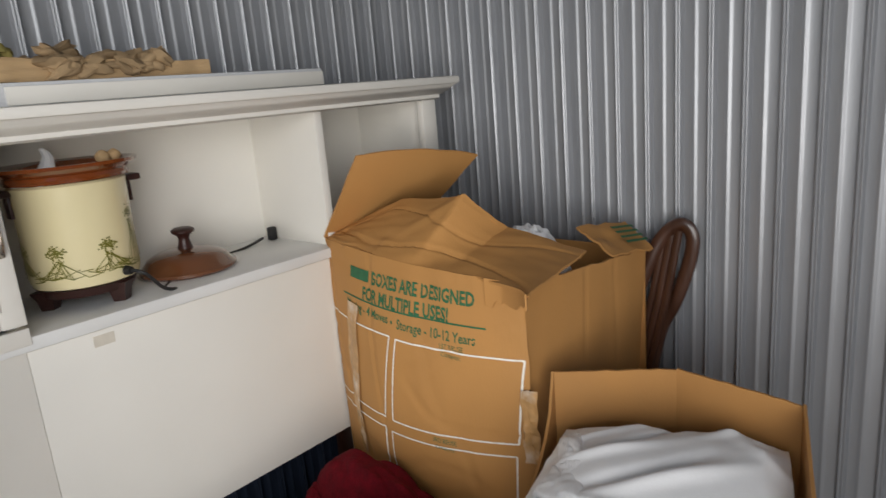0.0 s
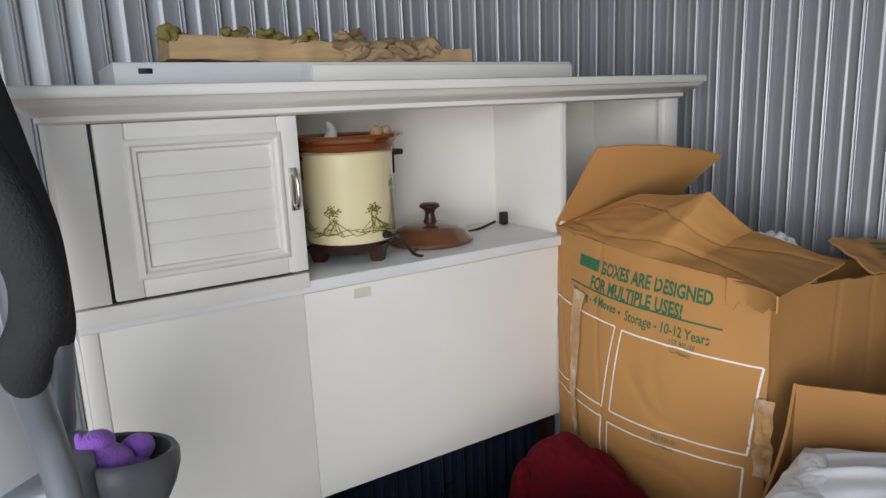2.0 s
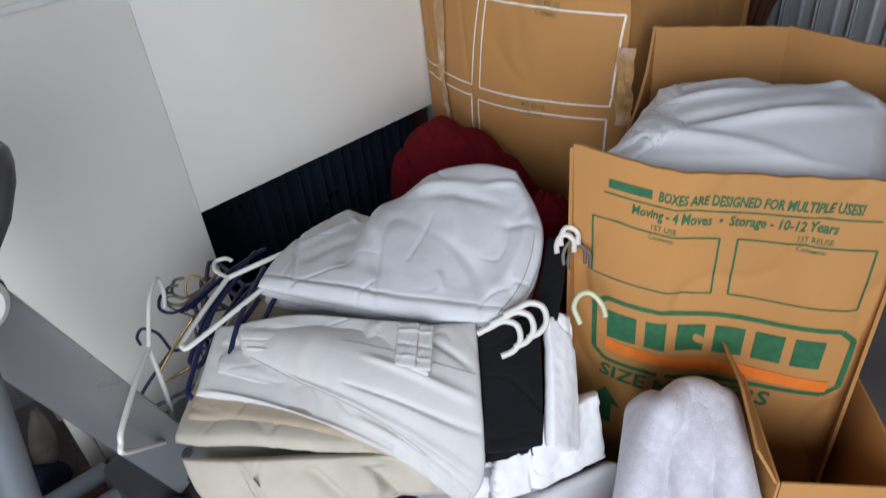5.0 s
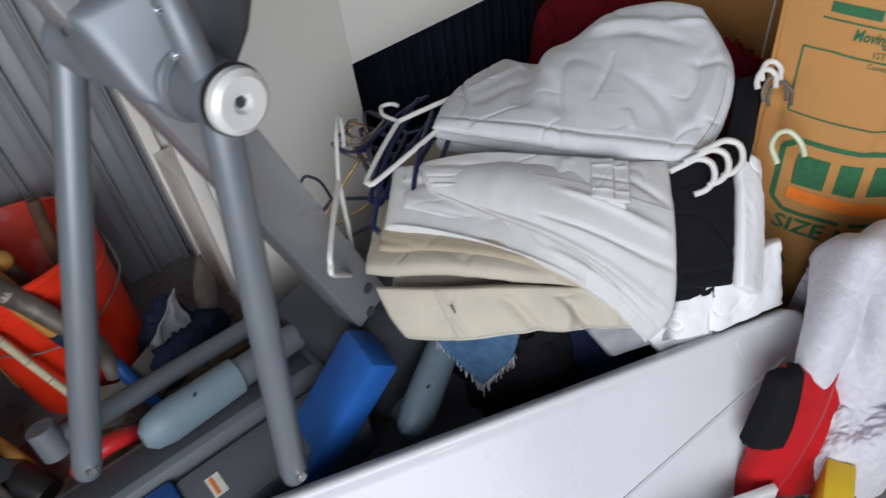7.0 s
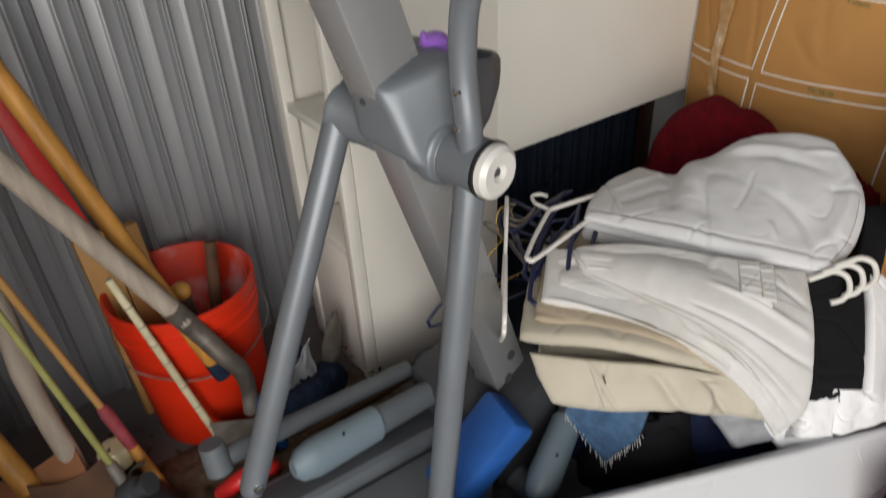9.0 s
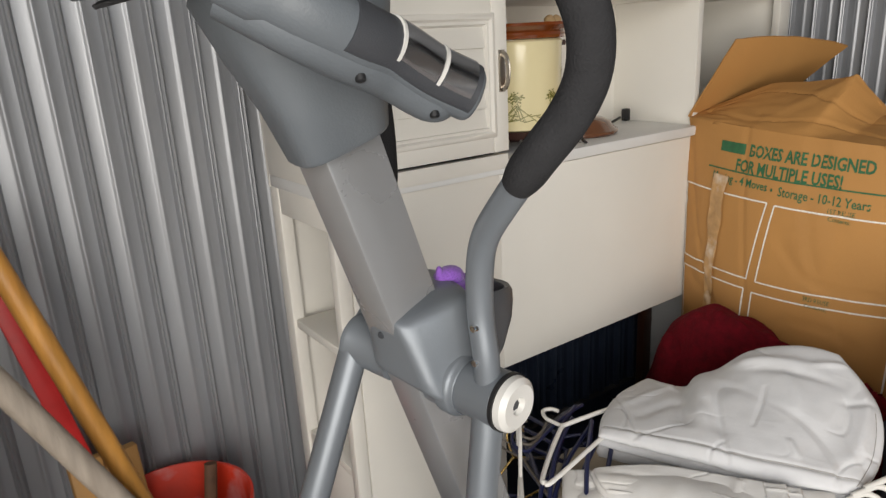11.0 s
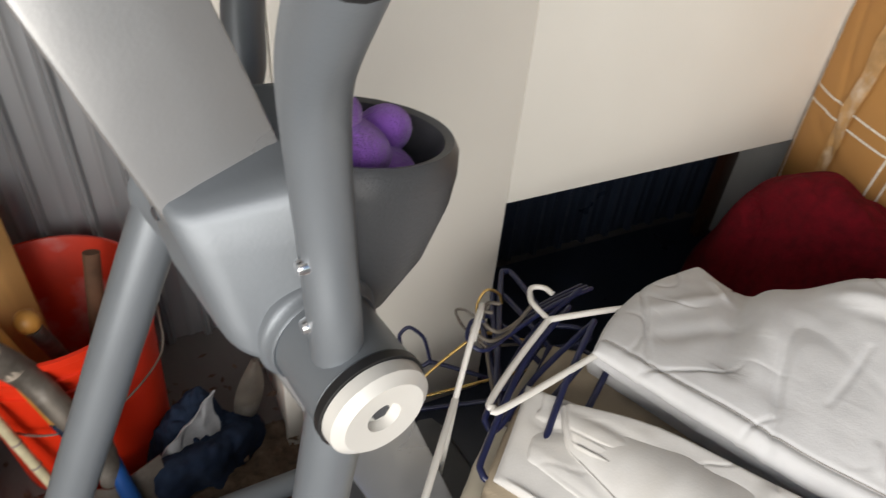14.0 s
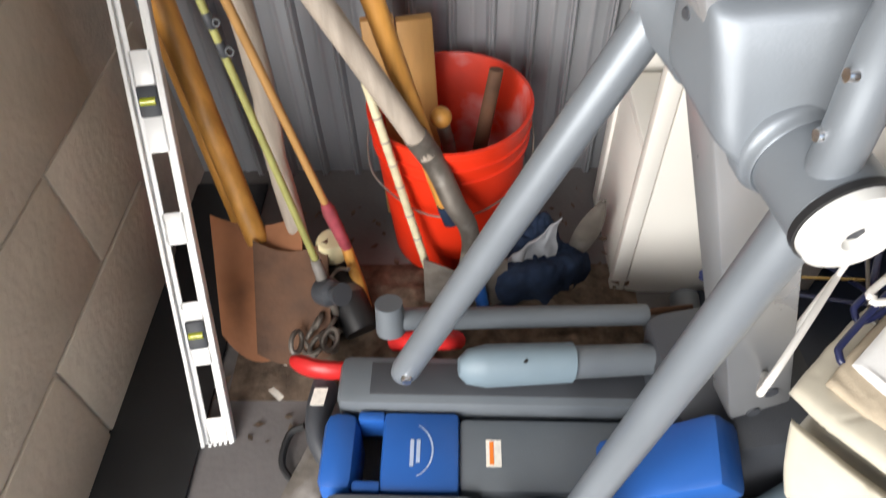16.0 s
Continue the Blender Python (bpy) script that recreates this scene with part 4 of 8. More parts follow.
    stamp(bm, PS, lettering("BOXES ARE DESIGNED", 0.037, 0.258, 0, 0.0011), 0.186, 0.060, -0.015)
    part("maker_bar", bm, INK_GREEN, front, "plain green printed bar and heading")
    bm = bmesh.new()
    stamp(bm, PS, lettering("FOR MULTIPLE USES!", 0.037, 0.234, 0, 0.0011), 0.156, 0.097, -0.015)
    bar(bm, PS, (0.078, 0.102), (0.468, 0.094), 0.0035, 24)
    part("heading_print", bm, INK_GREEN, front, "green printed heading over a rule")
    bm = bmesh.new()
    stamp(bm, PS, lettering("Moving - 4 Moves", 0.026, 0.148, 0, 0.0004), 0.094, 0.128, -0.01)
    stamp(bm, PS, lettering("\u2022  Storage - 10-12 Years", 0.028, 0.196, 0, 0.0004), 0.250, 0.131, -0.01)
    stamp(bm, PS, lettering("1ST REUSE", 0.014, 0.050), 0.370, 0.147, 0.0)
    stamp(bm, PS, lettering("Contents:", 0.013, 0.042), 0.374, 0.163, 0.0)
    part("green_print", bm, INK_GREEN, front, "green printed lettering")
    bm = bmesh.new()
    stamp(bm, PS, lettering("3RD REUSE", 0.014, 0.050), 0.345, 0.345, 0.0)
    stamp(bm, PS, lettering("Contents:", 0.013, 0.042), 0.349, 0.360, 0.0)
    part("small_print", bm, INK_GREEN, front, "small green printed lettering")
    bm = bmesh.new()
    for corners in (((0.266, 0.153), (0.534, 0.147), (0.516, 0.316), (0.238, 0.337)), ((0.004, 0.160), (0.248, 0.151), (0.214, 0.338), (0.004, 0.350)),
                    ((0.230, 0.366), (0.511, 0.343), (0.500, 0.545), (0.205, 0.575)), ((0.004, 0.378), (0.207, 0.364), (0.182, 0.575), (0.004, 0.590))):
        ring_of_bars(bm, PS, list(corners), 0.0036, 18)
    part("label_frames", bm, INK_WHITE, front, "white printed label frames")
    bm = bmesh.new()
    def strip(a, b):
        u = 0.120 - 0.022 * b + (a - 0.5) * 0.046 * (1 - 0.5 * b) + 0.010 * nz((b * 6, a, 0), 1, 3)
        return S(u, 0.115 + 0.36 * b, 0.003 + 0.004 * abs(nz((a * 4, b * 12, 0), 1, 5)))
    sheet(bm, strip, 6, 40, 0.0006)
    part("tape", bm, TAPE, t, "crumpled clear packing tape")
    bm = bmesh.new()
    sheet(bm, lambda a, b: S(W - 0.012 + 0.030 * a + 0.006 * nz((b * 7, a, 0), 1, 1), 0.20 + 0.15 * b, 0.006 + 0.012 * abs(nz((a * 3, b * 8, 0), 1, 8))), 6, 18, 0.0006)
    part("tape", bm, TAPE, t, "loose clear packing tape")
    s = thing("stuffed_linen", (1.75, 1.42, 0.55), "white crumpled bed linen stuffed in the tall carton", "bedding")
    bm = bmesh.new()
    heap(bm, (1.800, 1.390, 0.55), (0.120, 0.130, 0.385), 90, 40, 0.08, 6, 4, 0.030)
    part("linen", bm, WHITE_CLOTH, s)


tall_carton()


def low_carton():
    F, K, R, RB, BK, L = V(1.133, 1.046, 0.683), V(1.166, 0.905, 0.668), V(1.318, 0.676, 0.662), V(1.665, 0.775, 0.690), V(1.668, 0.985, 0.706), V(1.515, 1.150, 0.722)
    t = thing("low_carton", (1.42, 0.93, 0), "open brown moving carton with green print, full of white linen", "box", "moving cartons")
    W1, W2 = (K - F).length, (R - K).length
    W = W1 + W2
    def S(u, v, o=0.0):
        e = F.lerp(K, u / W1) if u < W1 else K.lerp(R, (u - W1) / W2)
        f = u / W
        p = V(e.x, e.y, e.z) + V(0.035 * min(1, v / 0.5), 0.01 * min(1, v / 0.5), 0)
        p.z = e.z - v
        n = V(-0.83, -0.45, 0)
        return p + n * (o + 0.012 * math.sin(f * 9) * math.exp(-((v - 0.28) / 0.2) ** 2) + 0.004 * nz((u * 8, v * 8, 0), 1, 6) - 0.004 * max(0.0, 0.07 - abs(nz((u * 5, v * 4, 0), 1, 33))) / 0.07)
    PS = lambda u, v: S(u, v, 0.0014)
    bm = bmesh.new()
    def fr(a, b):
        p = S(a * W, b * 0.660)
        if b == 0:
            p.z += 0.006 * nz((a * 12, 0, 0), 1, 5)
        return p
    sheet(bm, fr, 90, 80, -0.005)
    for v in bm.verts:
        v.co.z = max(v.co.z, 0.001)
    front = part("front_panel", bm, CARD, t)
    for nm, a, b in (("side_panel", R, RB), ("back_panel", RB, BK), ("back_panel", BK, L), ("side_panel", L, F)):
        bm = bmesh.new()
        zt = 0.0 if (a, b) != (L, F) else -0.14
        sheet(bm, lambda u, v: V(*(a.lerp(b, u)).xy, (a.lerp(b, u).z + zt * math.sin(u * 3.14) ** 0.5 + 0.004 * nz((u * 9, 0, 0), 1, a.x)) * (1 - v) + 0.001 * v), 14, 10, 0.005)
        part(nm, bm, CARD_IN, t)
    bm = bmesh.new()
    bar(bm, PS, (0.052, 0.042), (0.112, 0.042), 0.014, 6)
    stamp(bm, PS, lettering("BOXES ARE DESIGNED FOR MULTIPLE USES!", 0.022, 0.246, 0.15, 0.0006), 0.120, 0.049)
    bar(bm, PS, (0.045, 0.058), (0.390, 0.058), 0.0024, 20)
    stamp(bm, PS, lettering("Moving - 4 Moves  \u2022  Storage - 10-12 Years", 0.023, 0.258, 0.15, 0.0005), 0.085, 0.080)
    part("heading_print", bm, INK_GREEN, front, "green printed heading over a rule")
    bm = bmesh.new()
    stamp(bm, PS, lettering("1ST USE", 0.013, 0.034), 0.112, 0.098)
    stamp(bm, PS, lettering("Contents:", 0.011, 0.036), 0.110, 0.114)
    part("small_print", bm, INK_GREEN, front, "small green printed lettering")
    bm = bmesh.new()
    stamp(bm, PS, lettering("1ST REUSE", 0.013, 0.042), 0.298, 0.098)
    stamp(bm, PS, lettering("Contents:", 0.011, 0.036), 0.300, 0.114)
    part("small_print", bm, INK_GREEN, front, "small green printed lettering")
    bm = bmesh.new()
    for u0, u1 in ((0.030, 0.205), (0.228, 0.395)):
        ring_of_bars(bm, PS, [(u0, 0.103), (u1, 0.103), (u1, 0.205), (u0, 0.205)], 0.0026, 14)
    def oct_(u0, v0, u1, v1, c):
        return [(u0 + c, v0), (u1 - c, v0), (u1, v0 + c), (u1, v1 - c), (u1 - c, v1), (u0 + c, v1), (u0, v1 - c), (u0, v0 + c)]
    ring_of_bars(bm, PS, oct_(0.036, 0.246, 0.405, 0.385, 0.020), 0.0085, 12)
    for u0, u1 in ((0.058, 0.104), (0.118, 0.150), (0.166, 0.206), (0.220, 0.262), (0.276, 0.316), (0.330, 0.370)):
        bar(bm, PS, (u0, 0.298), (u1, 0.298), 0.058, 6)
    stamp(bm, PS, lettering("SIZE MATTERS", 0.045, 0.27, 0.1, 0.0012), 0.045, 0.428)
    bar(bm, PS, (0.058, 0.50), (0.058, 0.55), 0.024, 4)
    vs = [bm.verts.new(PS(u, v)) for u, v in ((0.030, 0.503), (0.058, 0.462), (0.086, 0.503))]
    bm.faces.new(vs)
    part("green_print", bm, INK_GREEN, front, "green printed lettering and frames")
    bm = bmesh.new()
    P2 = lambda u, v: S(u, v, 0.0020)
    bar(bm, P2, (0.055, 0.345), (0.390, 0.366), 0.024, 16)
    part("orange_print", bm, INK_ORANGE, front, "orange printed stripe")
    s = thing("white_sheets", (1.45, 0.95, 0.4), "smooth white bed sheets heaped in the low carton", "bedding")
    bm = bmesh.new()
    c = ((1.152, 1.035, 0.55), (1.325, 0.692, 0.55), (1.650, 0.790, 0.55), (1.510, 1.125, 0.55))
    arcs = ((-0.3, 1.5, 0.95, 0.035, 0.010), (-0.4, 1.4, 1.08, 0.030, -0.008), (-0.2, 1.6, 1.22, 0.045, 0.012), (-0.3, 1.5, 1.40, 0.040, -0.009), (-0.25, 1.6, 1.55, 0.050, 0.010), (1.5, 1.2, 0.80, 0.05, 0.008), (0.2, -0.6, 0.90, 0.04, 0.008))
    def smooth_sheet(u, v):
        p = quad(c, u, v)
        e = min(1.0, 0.80 + 1.8 * min(u, 1 - u, v, 1 - v))
        p.z += e * (0.088 + 0.034 * (4 * u * (1 - u)) ** 0.8 * (4 * v * (1 - v)) ** 0.8 + 0.014 * nz(p, 5, 2))
        for cu, cv, r, w, h in arcs:
            q = (math.hypot(u - cu, (v - cv) * 1.1) - r) / w
            if abs(q) < 3:
                p.z += h * math.exp(-q * q) * max(0.0, min(1.0, 0.6 + 1.5 * nz((u * 2, v * 2, r * 9), 1, 6)))
        return p
    sheet(bm, smooth_sheet, 90, 90, 0.01)
    part("sheet", bm, WHITE_CLOTH, s, angle=80)
    bm = bmesh.new()
    wad(bm, ((1.185, 1.010, 0.632), (1.285, 0.955, 0.655), (1.440, 1.050, 0.655), (1.460, 1.095, 0.640)), 0.02, 70, 50, 0.016, 15, 8, (0.3, 0.9, 0), 0.008, 0.10, 2)
    part("pillowcase", bm, WHITE_CLOTH, s, angle=80)


low_carton()


def chair():
    t = thing("bentwood_chair", (1.92, 1.40, 0), "dark brown bentwood chair behind the cartons", "chair")
    bm = bmesh.new()
    tube(bm, spline([(2.015, 1.20, 0.46), (2.03, 1.172, 0.62), (2.035, 1.137, 0.70), (2.04, 1.107, 0.795), (2.04, 1.099, 0.860), (2.037, 1.124, 0.888), (2.03, 1.165, 0.857), (2.02, 1.195, 0.79), (2.01, 1.24, 0.66), (2.0, 1.29, 0.46)], 7), 0.011, 10, 1.5, (1, 0, 0))
    part("back_hoop", bm, DARK_WOOD, t)
    for k in range(3):
        bm = bmesh.new()
        y = 1.128 + 0.018 * k
        tube(bm, [(2.0, y + 0.075, 0.46), (2.02, y + 0.022, 0.72), (2.035, y, 0.872 - 0.006 * k)], 0.006, 8, 1.5, (1, 0, 0))
        part("spindle", bm, DARK_WOOD, t)
    for x, y in ((2.015, 1.20), (2.0, 1.29)):
        bm = bmesh.new()
        tube(bm, [(x, y, 0), (x, y, 0.46)], [0.014, 0.018], 10)
        part("leg", bm, DARK_WOOD, t)


chair()


# ---- the elliptical trainer ----
HUB_N, HUB_F = V(0.4545, 1.243, 0.736), V(0.416, 1.472, 0.740)


def axis_matrix(a, b):
    d = (b - a).normalized()
    return Matrix.Translation(a) @ d.to_track_quat("Z", "Y").to_matrix().to_4x4()


def trainer():
    t = thing("elliptical_trainer", (0.30, 1.38, 0), "grey elliptical trainer with silver mast, blue base cover and foam grips", "exercise machine")
    lo, hi = V(0.585, 1.372, 0.235), V(0.318, 1.352, 1.06)
    d = (hi - lo).normalized()
    sx = (V(1, 0, 0) - d * d.x).normalized()
    sy = d.cross(sx)
    back = sy if sy.y > 0 else -sy
    fx = (sx * 0.982 + back * 0.19).normalized()
    bx = (back - fx * back.dot(fx)).normalized()
    corner = lo - sx * 0.027 - back * 0.0145
    bm = bmesh.new()
    obox(bm, corner, fx * 0.079, bx * 0.054, hi - lo, 0.0045)
    mast = part("mast", bm, SILVER, t, "silver painted rectangular mast")
    for k, w in ((0.008, 0.030), (0.050, 0.052)):
        bm = bmesh.new()
        p = corner + d * k + fx * w
        lathe(bm, [(0, 0), (0.009, 0), (0.009, 0.003), (0.004, 0.003), (0, 0.002)], axis_matrix(p, p - bx), 14)
        part("bolt", bm, DARK_PLASTIC, mast, "dark bolt hole")
    # hub housing
    ax = (HUB_F - HUB_N).normalized()
    mid = HUB_N.lerp(HUB_F, 0.52)
    bm = bmesh.new()
    lathe(bm, [(0, 0.004), (0.030, 0.004), (0.034, 0.008), (0.034, 0.082), (0.037, 0.085), (0.037, 0.170), (0.034, 0.175), (0.034, 0.232), (0.036, 0.236), (0.036, 0.246), (0.0, 0.246)], axis_matrix(HUB_N, HUB_F), 32)
    hub = part("pivot_housing", bm, FRAME_GREY, t, "grey pivot tube across the mast")
    bm = bmesh.new()
    lathe(bm, [(0, -0.006), (0.009, -0.006), (0.011, -0.012), (0.026, -0.013), (0.0325, -0.008), (0.0335, 0.0), (0.0, 0.0)], axis_matrix(HUB_N, HUB_F), 36)
    part("end_cap", bm, CAP_WHITE, hub, "pearl white round end cap")
    bm = bmesh.new()
    lathe(bm, [(0, -0.0075), (0.0062, -0.0075), (0.0062, -0.0060), (0.0, -0.0060)], axis_matrix(HUB_N, HUB_F), 6)
    part("cap_bolt", bm, DARK_PLASTIC, hub, "dark hex bolt")
    bm = bmesh.new()
    lathe(bm, [(0.033, 0.0005), (0.0355, 0.0005), (0.0355, 0.006), (0.033, 0.006)], axis_matrix(HUB_N, HUB_F), 36, True)
    part("rubber_ring", bm, BLACK_RUBBER, hub, "black rubber ring")
    bm = bmesh.new()
    lathe(bm, [(0, 0.0), (0.0335, 0.0), (0.0335, 0.060), (0.0350, 0.062), (0.0350, 0.070), (0.030, 0.074), (0, 0.074)], axis_matrix(V(0.404, 1.400, 0.756), V(0.381, 1.470, 0.766)), 30)
    part("far_pivot", bm, FRAME_GREY, hub, "grey far end of the pivot tube")
    # shroud round the mast: a wedge with a blunt nose, a sloping lid and a collar for the pivot tube
    top = [V(0.371, 1.333, 0.823), V(0.466, 1.313, 0.842), V(0.482, 1.420, 0.850), V(0.405, 1.452, 0.842), V(0.357, 1.394, 0.846)]
    low = [V(0.390, 1.303, 0.738), V(0.470, 1.292, 0.694), V(0.472, 1.400, 0.708), V(0.412, 1.445, 0.732), V(0.364, 1.394, 0.757)]
    soft = (0.20, 0.25, 0.3, 0.3, 0.20)
    def outline(f, grow):
        c = [top[i].lerp(low[i], f) for i in range(5)]
        mid_ = sum(c, Vector()) / 5
        c = [mid_ + (p - mid_) * grow for p in c]
        ring = []
        for i in range(5):
            a, b, e = c[i - 1], c[i], c[(i + 1) % 5]
            p, q = b.lerp(a, soft[i]), b.lerp(e, soft[i])
            for k in range(8):
                w = k / 7
                ring.append(p * (1 - w) ** 2 + b * 2 * w * (1 - w) + q * w * w)
        return ring
    bm = bmesh.new()
    rings = []
    for f, grow in ((-0.045, 0.80), (-0.03, 0.94), (0.0, 0.995), (0.05, 1.02), (0.25, 1.02), (0.50, 1.01), (0.75, 1.005), (0.92, 1.0), (0.98, 0.975), (1.0, 0.92)):
        rings.append([bm.verts.new(p) for p in outline(f, grow)])
    n = len(rings[0])
    for a, b in zip(rings, rings[1:]):
        for i in range(n):
            bm.faces.new((a[i], a[(i + 1) % n], b[(i + 1) % n], b[i]))
    bm.faces.new(rings[0][::-1])
    bm.faces.new(rings[-1])
    shroud = part("shroud", bm, FRAME_GREY, t, "grey plastic shroud at the pivot", angle=60)
    bm = bmesh.new()
    lathe(bm, [(0.0335, 0.060), (0.0358, 0.0585), (0.0372, 0.0605), (0.0372, 0.064), (0.0392, 0.066), (0.0412, 0.069), (0.0412, 0.085), (0.0335, 0.085)], axis_matrix(HUB_N, HUB_F), 40, True)
    part("collar", bm, FRAME_GREY, shroud, "raised collar round the pivot tube", angle=50)
    for p in (V(0.3635, 1.370, 0.806), V(0.3730, 1.362, 0.766)):
        bm = bmesh.new()
        lathe(bm, [(0, 0), (0.0040, 0), (0.0048, 0.0015), (0.0048, 0.010), (0, 0.010)], axis_matrix(p, p + V(0.9, 0.35, 0)), 14)
        part("screw", bm, DARK_PLASTIC, shroud, "small dark screw")
    # bottle cup on the shroud
    C = V(0.494, 1.385, 0.808)
    bm = bmesh.new()
    outer = [(0.012, -0.088), (0.026, -0.084), (0.050, -0.050), (0.065, -0.015), (0.069, 0.004), (0.068, 0.018), (0.064, 0.024), (0.058, 0.022), (0.055, 0.008), (0.050, -0.030), (0.030, -0.055), (0.0, -0.058)]
    lathe(bm, [(0.0, -0.096)] + outer, Matrix.Translation(C) @ pose(0, 0, 0, -6, 8, 0), 44)
    for v in bm.verts:
        k = (v.co.z - C.z)
        v.co.x += 0.25 * min(0, k) * 0.35
        v.co.y += 0.35 * min(0, k)
        v.co.x = C.x + (v.co.x - C.x) * 1.02
    part("bottle_cup", bm, CUP_GREY, t, "dark grey plastic bottle cup")
    # moving arms: hub sleeve, steel tube, foam grip
    for near in (True, False):
        if near:
            pts = [(0.442, 1.268, 0.745), (0.440, 1.267, 0.79), (0.439, 1.273, 0.844), (0.435, 1.266, 0.898), (0.431, 1.250, 0.938), (0.428, 1.218, 0.976), (0.428, 1.172, 1.026), (0.442, 1.145, 1.064), (0.446, 1.127, 1.096), (0.442, 1.118, 1.127), (0.434, 1.118, 1.157), (0.420, 1.128, 1.195), (0.405, 1.15, 1.25)]
            cut = 5
        else:
            pts = [(0.378, 1.455, 0.775), (0.440, 1.486, 0.82), (0.452, 1.50, 0.875), (0.460, 1.50, 0.94), (0.462, 1.50, 1.02), (0.460, 1.505, 1.08), (0.450, 1.51, 1.14), (0.435, 1.515, 1.22), (0.415, 1.52, 1.32)]
            cut = 3
        sp = spline(pts, 6)
        bm = bmesh.new()
        tube(bm, sp[:cut * 6 + 7], 0.0155, 18)
        arm = part("arm_tube", bm, FRAME_GREY, t, "grey steel moving arm")
        bm = bmesh.new()
        g = sp[cut * 6 + (3 if near else 0):]
        tube(bm, g, [0.016 + 0.0042 * min(1, i / 1.5) for i in range(len(g))], 18)
        part("foam_grip", bm, FOAM, arm, "black foam hand grip")
        if near:
            for z in (0.792, 0.834):
                bm = bmesh.new()
                q = V(0.4245, 1.267, z - 0.004)
                lathe(bm, [(0, -0.003), (0.004, -0.003), (0.005, 0), (0.005, 0.006), (0, 0.006)], axis_matrix(q, q + V(1, 0.1, 0)), 14)
                part("bolt", bm, CHROME, arm, "chrome bolt")
    # pendulum legs
    for a, b in ((V(0.374, 1.455, 0.765), V(0.131, 1.420, 0.244)), (V(0.444, 1.270, 0.728), V(0.345, 1.240, 0.190))):
        bm = bmesh.new()
        n = (b - a).normalized()
        tube(bm, [a, b - n * 0.006, b + n * 0.008, b + n * 0.016], [0.0195, 0.0195, 0.0165, 0.008], 22)
        leg = part("pendulum_leg", bm, FRAME_GREY, t, "grey round steel leg")
        bm = bmesh.new()
        q = b - n * 0.008 + V(0.002, -0.018, 0.004)
        lathe(bm, [(0, -0.006), (0.006, -0.006), (0.008, -0.003), (0.009, 0.004), (0, 0.004)], axis_matrix(q, q + V(0, 1, -0.1)), 16)
        part("bolt", bm, CHROME, leg, "chrome bolt")
    # console neck, console and fixed handle with chrome pads
    bm = bmesh.new()
    c0 = lo + d * 0.845
    rings = []
    for s, wx, wy in ((0.0, 0.050, 0.032), (0.004, 0.053, 0.035), (0.06, 0.064, 0.044), (0.11, 0.080, 0.054), (0.17, 0.095, 0.066), (0.18, 0.09, 0.06)):
        c = c0 + d * s + sx * s * 0.10
        ring = []
        for i in range(28):
            a = i / 28 * math.tau
            ca, sa = math.cos(a), math.sin(a)
            r = (abs(ca) ** 4 + abs(sa) ** 4) ** (-1 / 4)
            ring.append(bm.verts.new(c + sx * ca * r * wx + sy * sa * r * wy))
        rings.append(ring)
    for a, b in zip(rings, rings[1:]):
        for i in range(28):
            bm.faces.new((a[i], a[(i + 1) % 28], b[(i + 1) % 28], b[i]))
    bm.faces.new(rings[0][::-1])
    bm.faces.new(rings[-1])
    part("neck", bm, MID_PLASTIC, t, "grey plastic console neck", angle=50)
    bm = bmesh.new()
    m = Matrix.Translation((0.19, 1.345, 1.255)) @ pose(0, 0, 0, 0, -30, 4)
    box(bm, (-0.10, -0.13, -0.035), (0.13, 0.13, 0.035), 0.03, m)
    con = part("console", bm, MID_PLASTIC, t, "grey console housing")
    for k in range(4):
        bm = bmesh.new()
        box(bm, (-0.09 + 0.016 * k, -0.06, -0.0385), (-0.082 + 0.016 * k, 0.06, -0.034), 0.001, m)
        part("vent_slot", bm, BLACK_RUBBER, con, "black vent slot")
    sp = spline([(0.19, 1.235, 1.195), (0.235, 1.215, 1.165), (0.282, 1.217, 1.142), (0.321, 1.226, 1.127), (0.360, 1.227, 1.105), (0.390, 1.224, 1.091), (0.404, 1.220, 1.084)], 6)
    bm = bmesh.new()
    tube(bm, sp, [0.030] * 4 + [0.0255] * (len(sp) - 8) + [0.0245, 0.022, 0.016, 0.007], 22, 0.85)
    bar_ = part("fixed_handle", bm, MID_PLASTIC, t, "grey fixed handlebar")
    bm = bmesh.new()
    tube(bm, [p + V(-0.001, -0.004, 0.0035) for p in sp[10:33]], 0.0242, 20, 0.85)
    part("grip_insert", bm, DARK_PLASTIC, bar_, "dark grip insert round the pads")
    for a, b in ((17, 23), (24, 30)):
        bm = bmesh.new()
        tube(bm, [p + V(-0.0015, -0.0065, 0.006) for p in sp[a:b + 1]], 0.0228, 20, 0.85)
        part("pulse_pad", bm, CHROME, bar_, "chrome pulse sensor pad")
    for a in (16, 23):
        bm = bmesh.new()
        tube(bm, [sp[a].lerp(sp[a + 1], f) + V(-0.0015, -0.0066, 0.006) for f in (0.25, 0.75)], 0.0233, 20, 0.85)
        part("pad_band", bm, CAP_WHITE, bar_, "pale band between the pads")
    bm = bmesh.new()
    tube(bm, [p + V(0.0, 0.012, -0.012) for p in sp[:31]], [0.026] * 26 + [0.025, 0.023, 0.020, 0.015, 0.008], 20, 0.9)
    case = part("lower_casing", bm, MID_PLASTIC, bar_, "grey lower half of the handlebar casing")
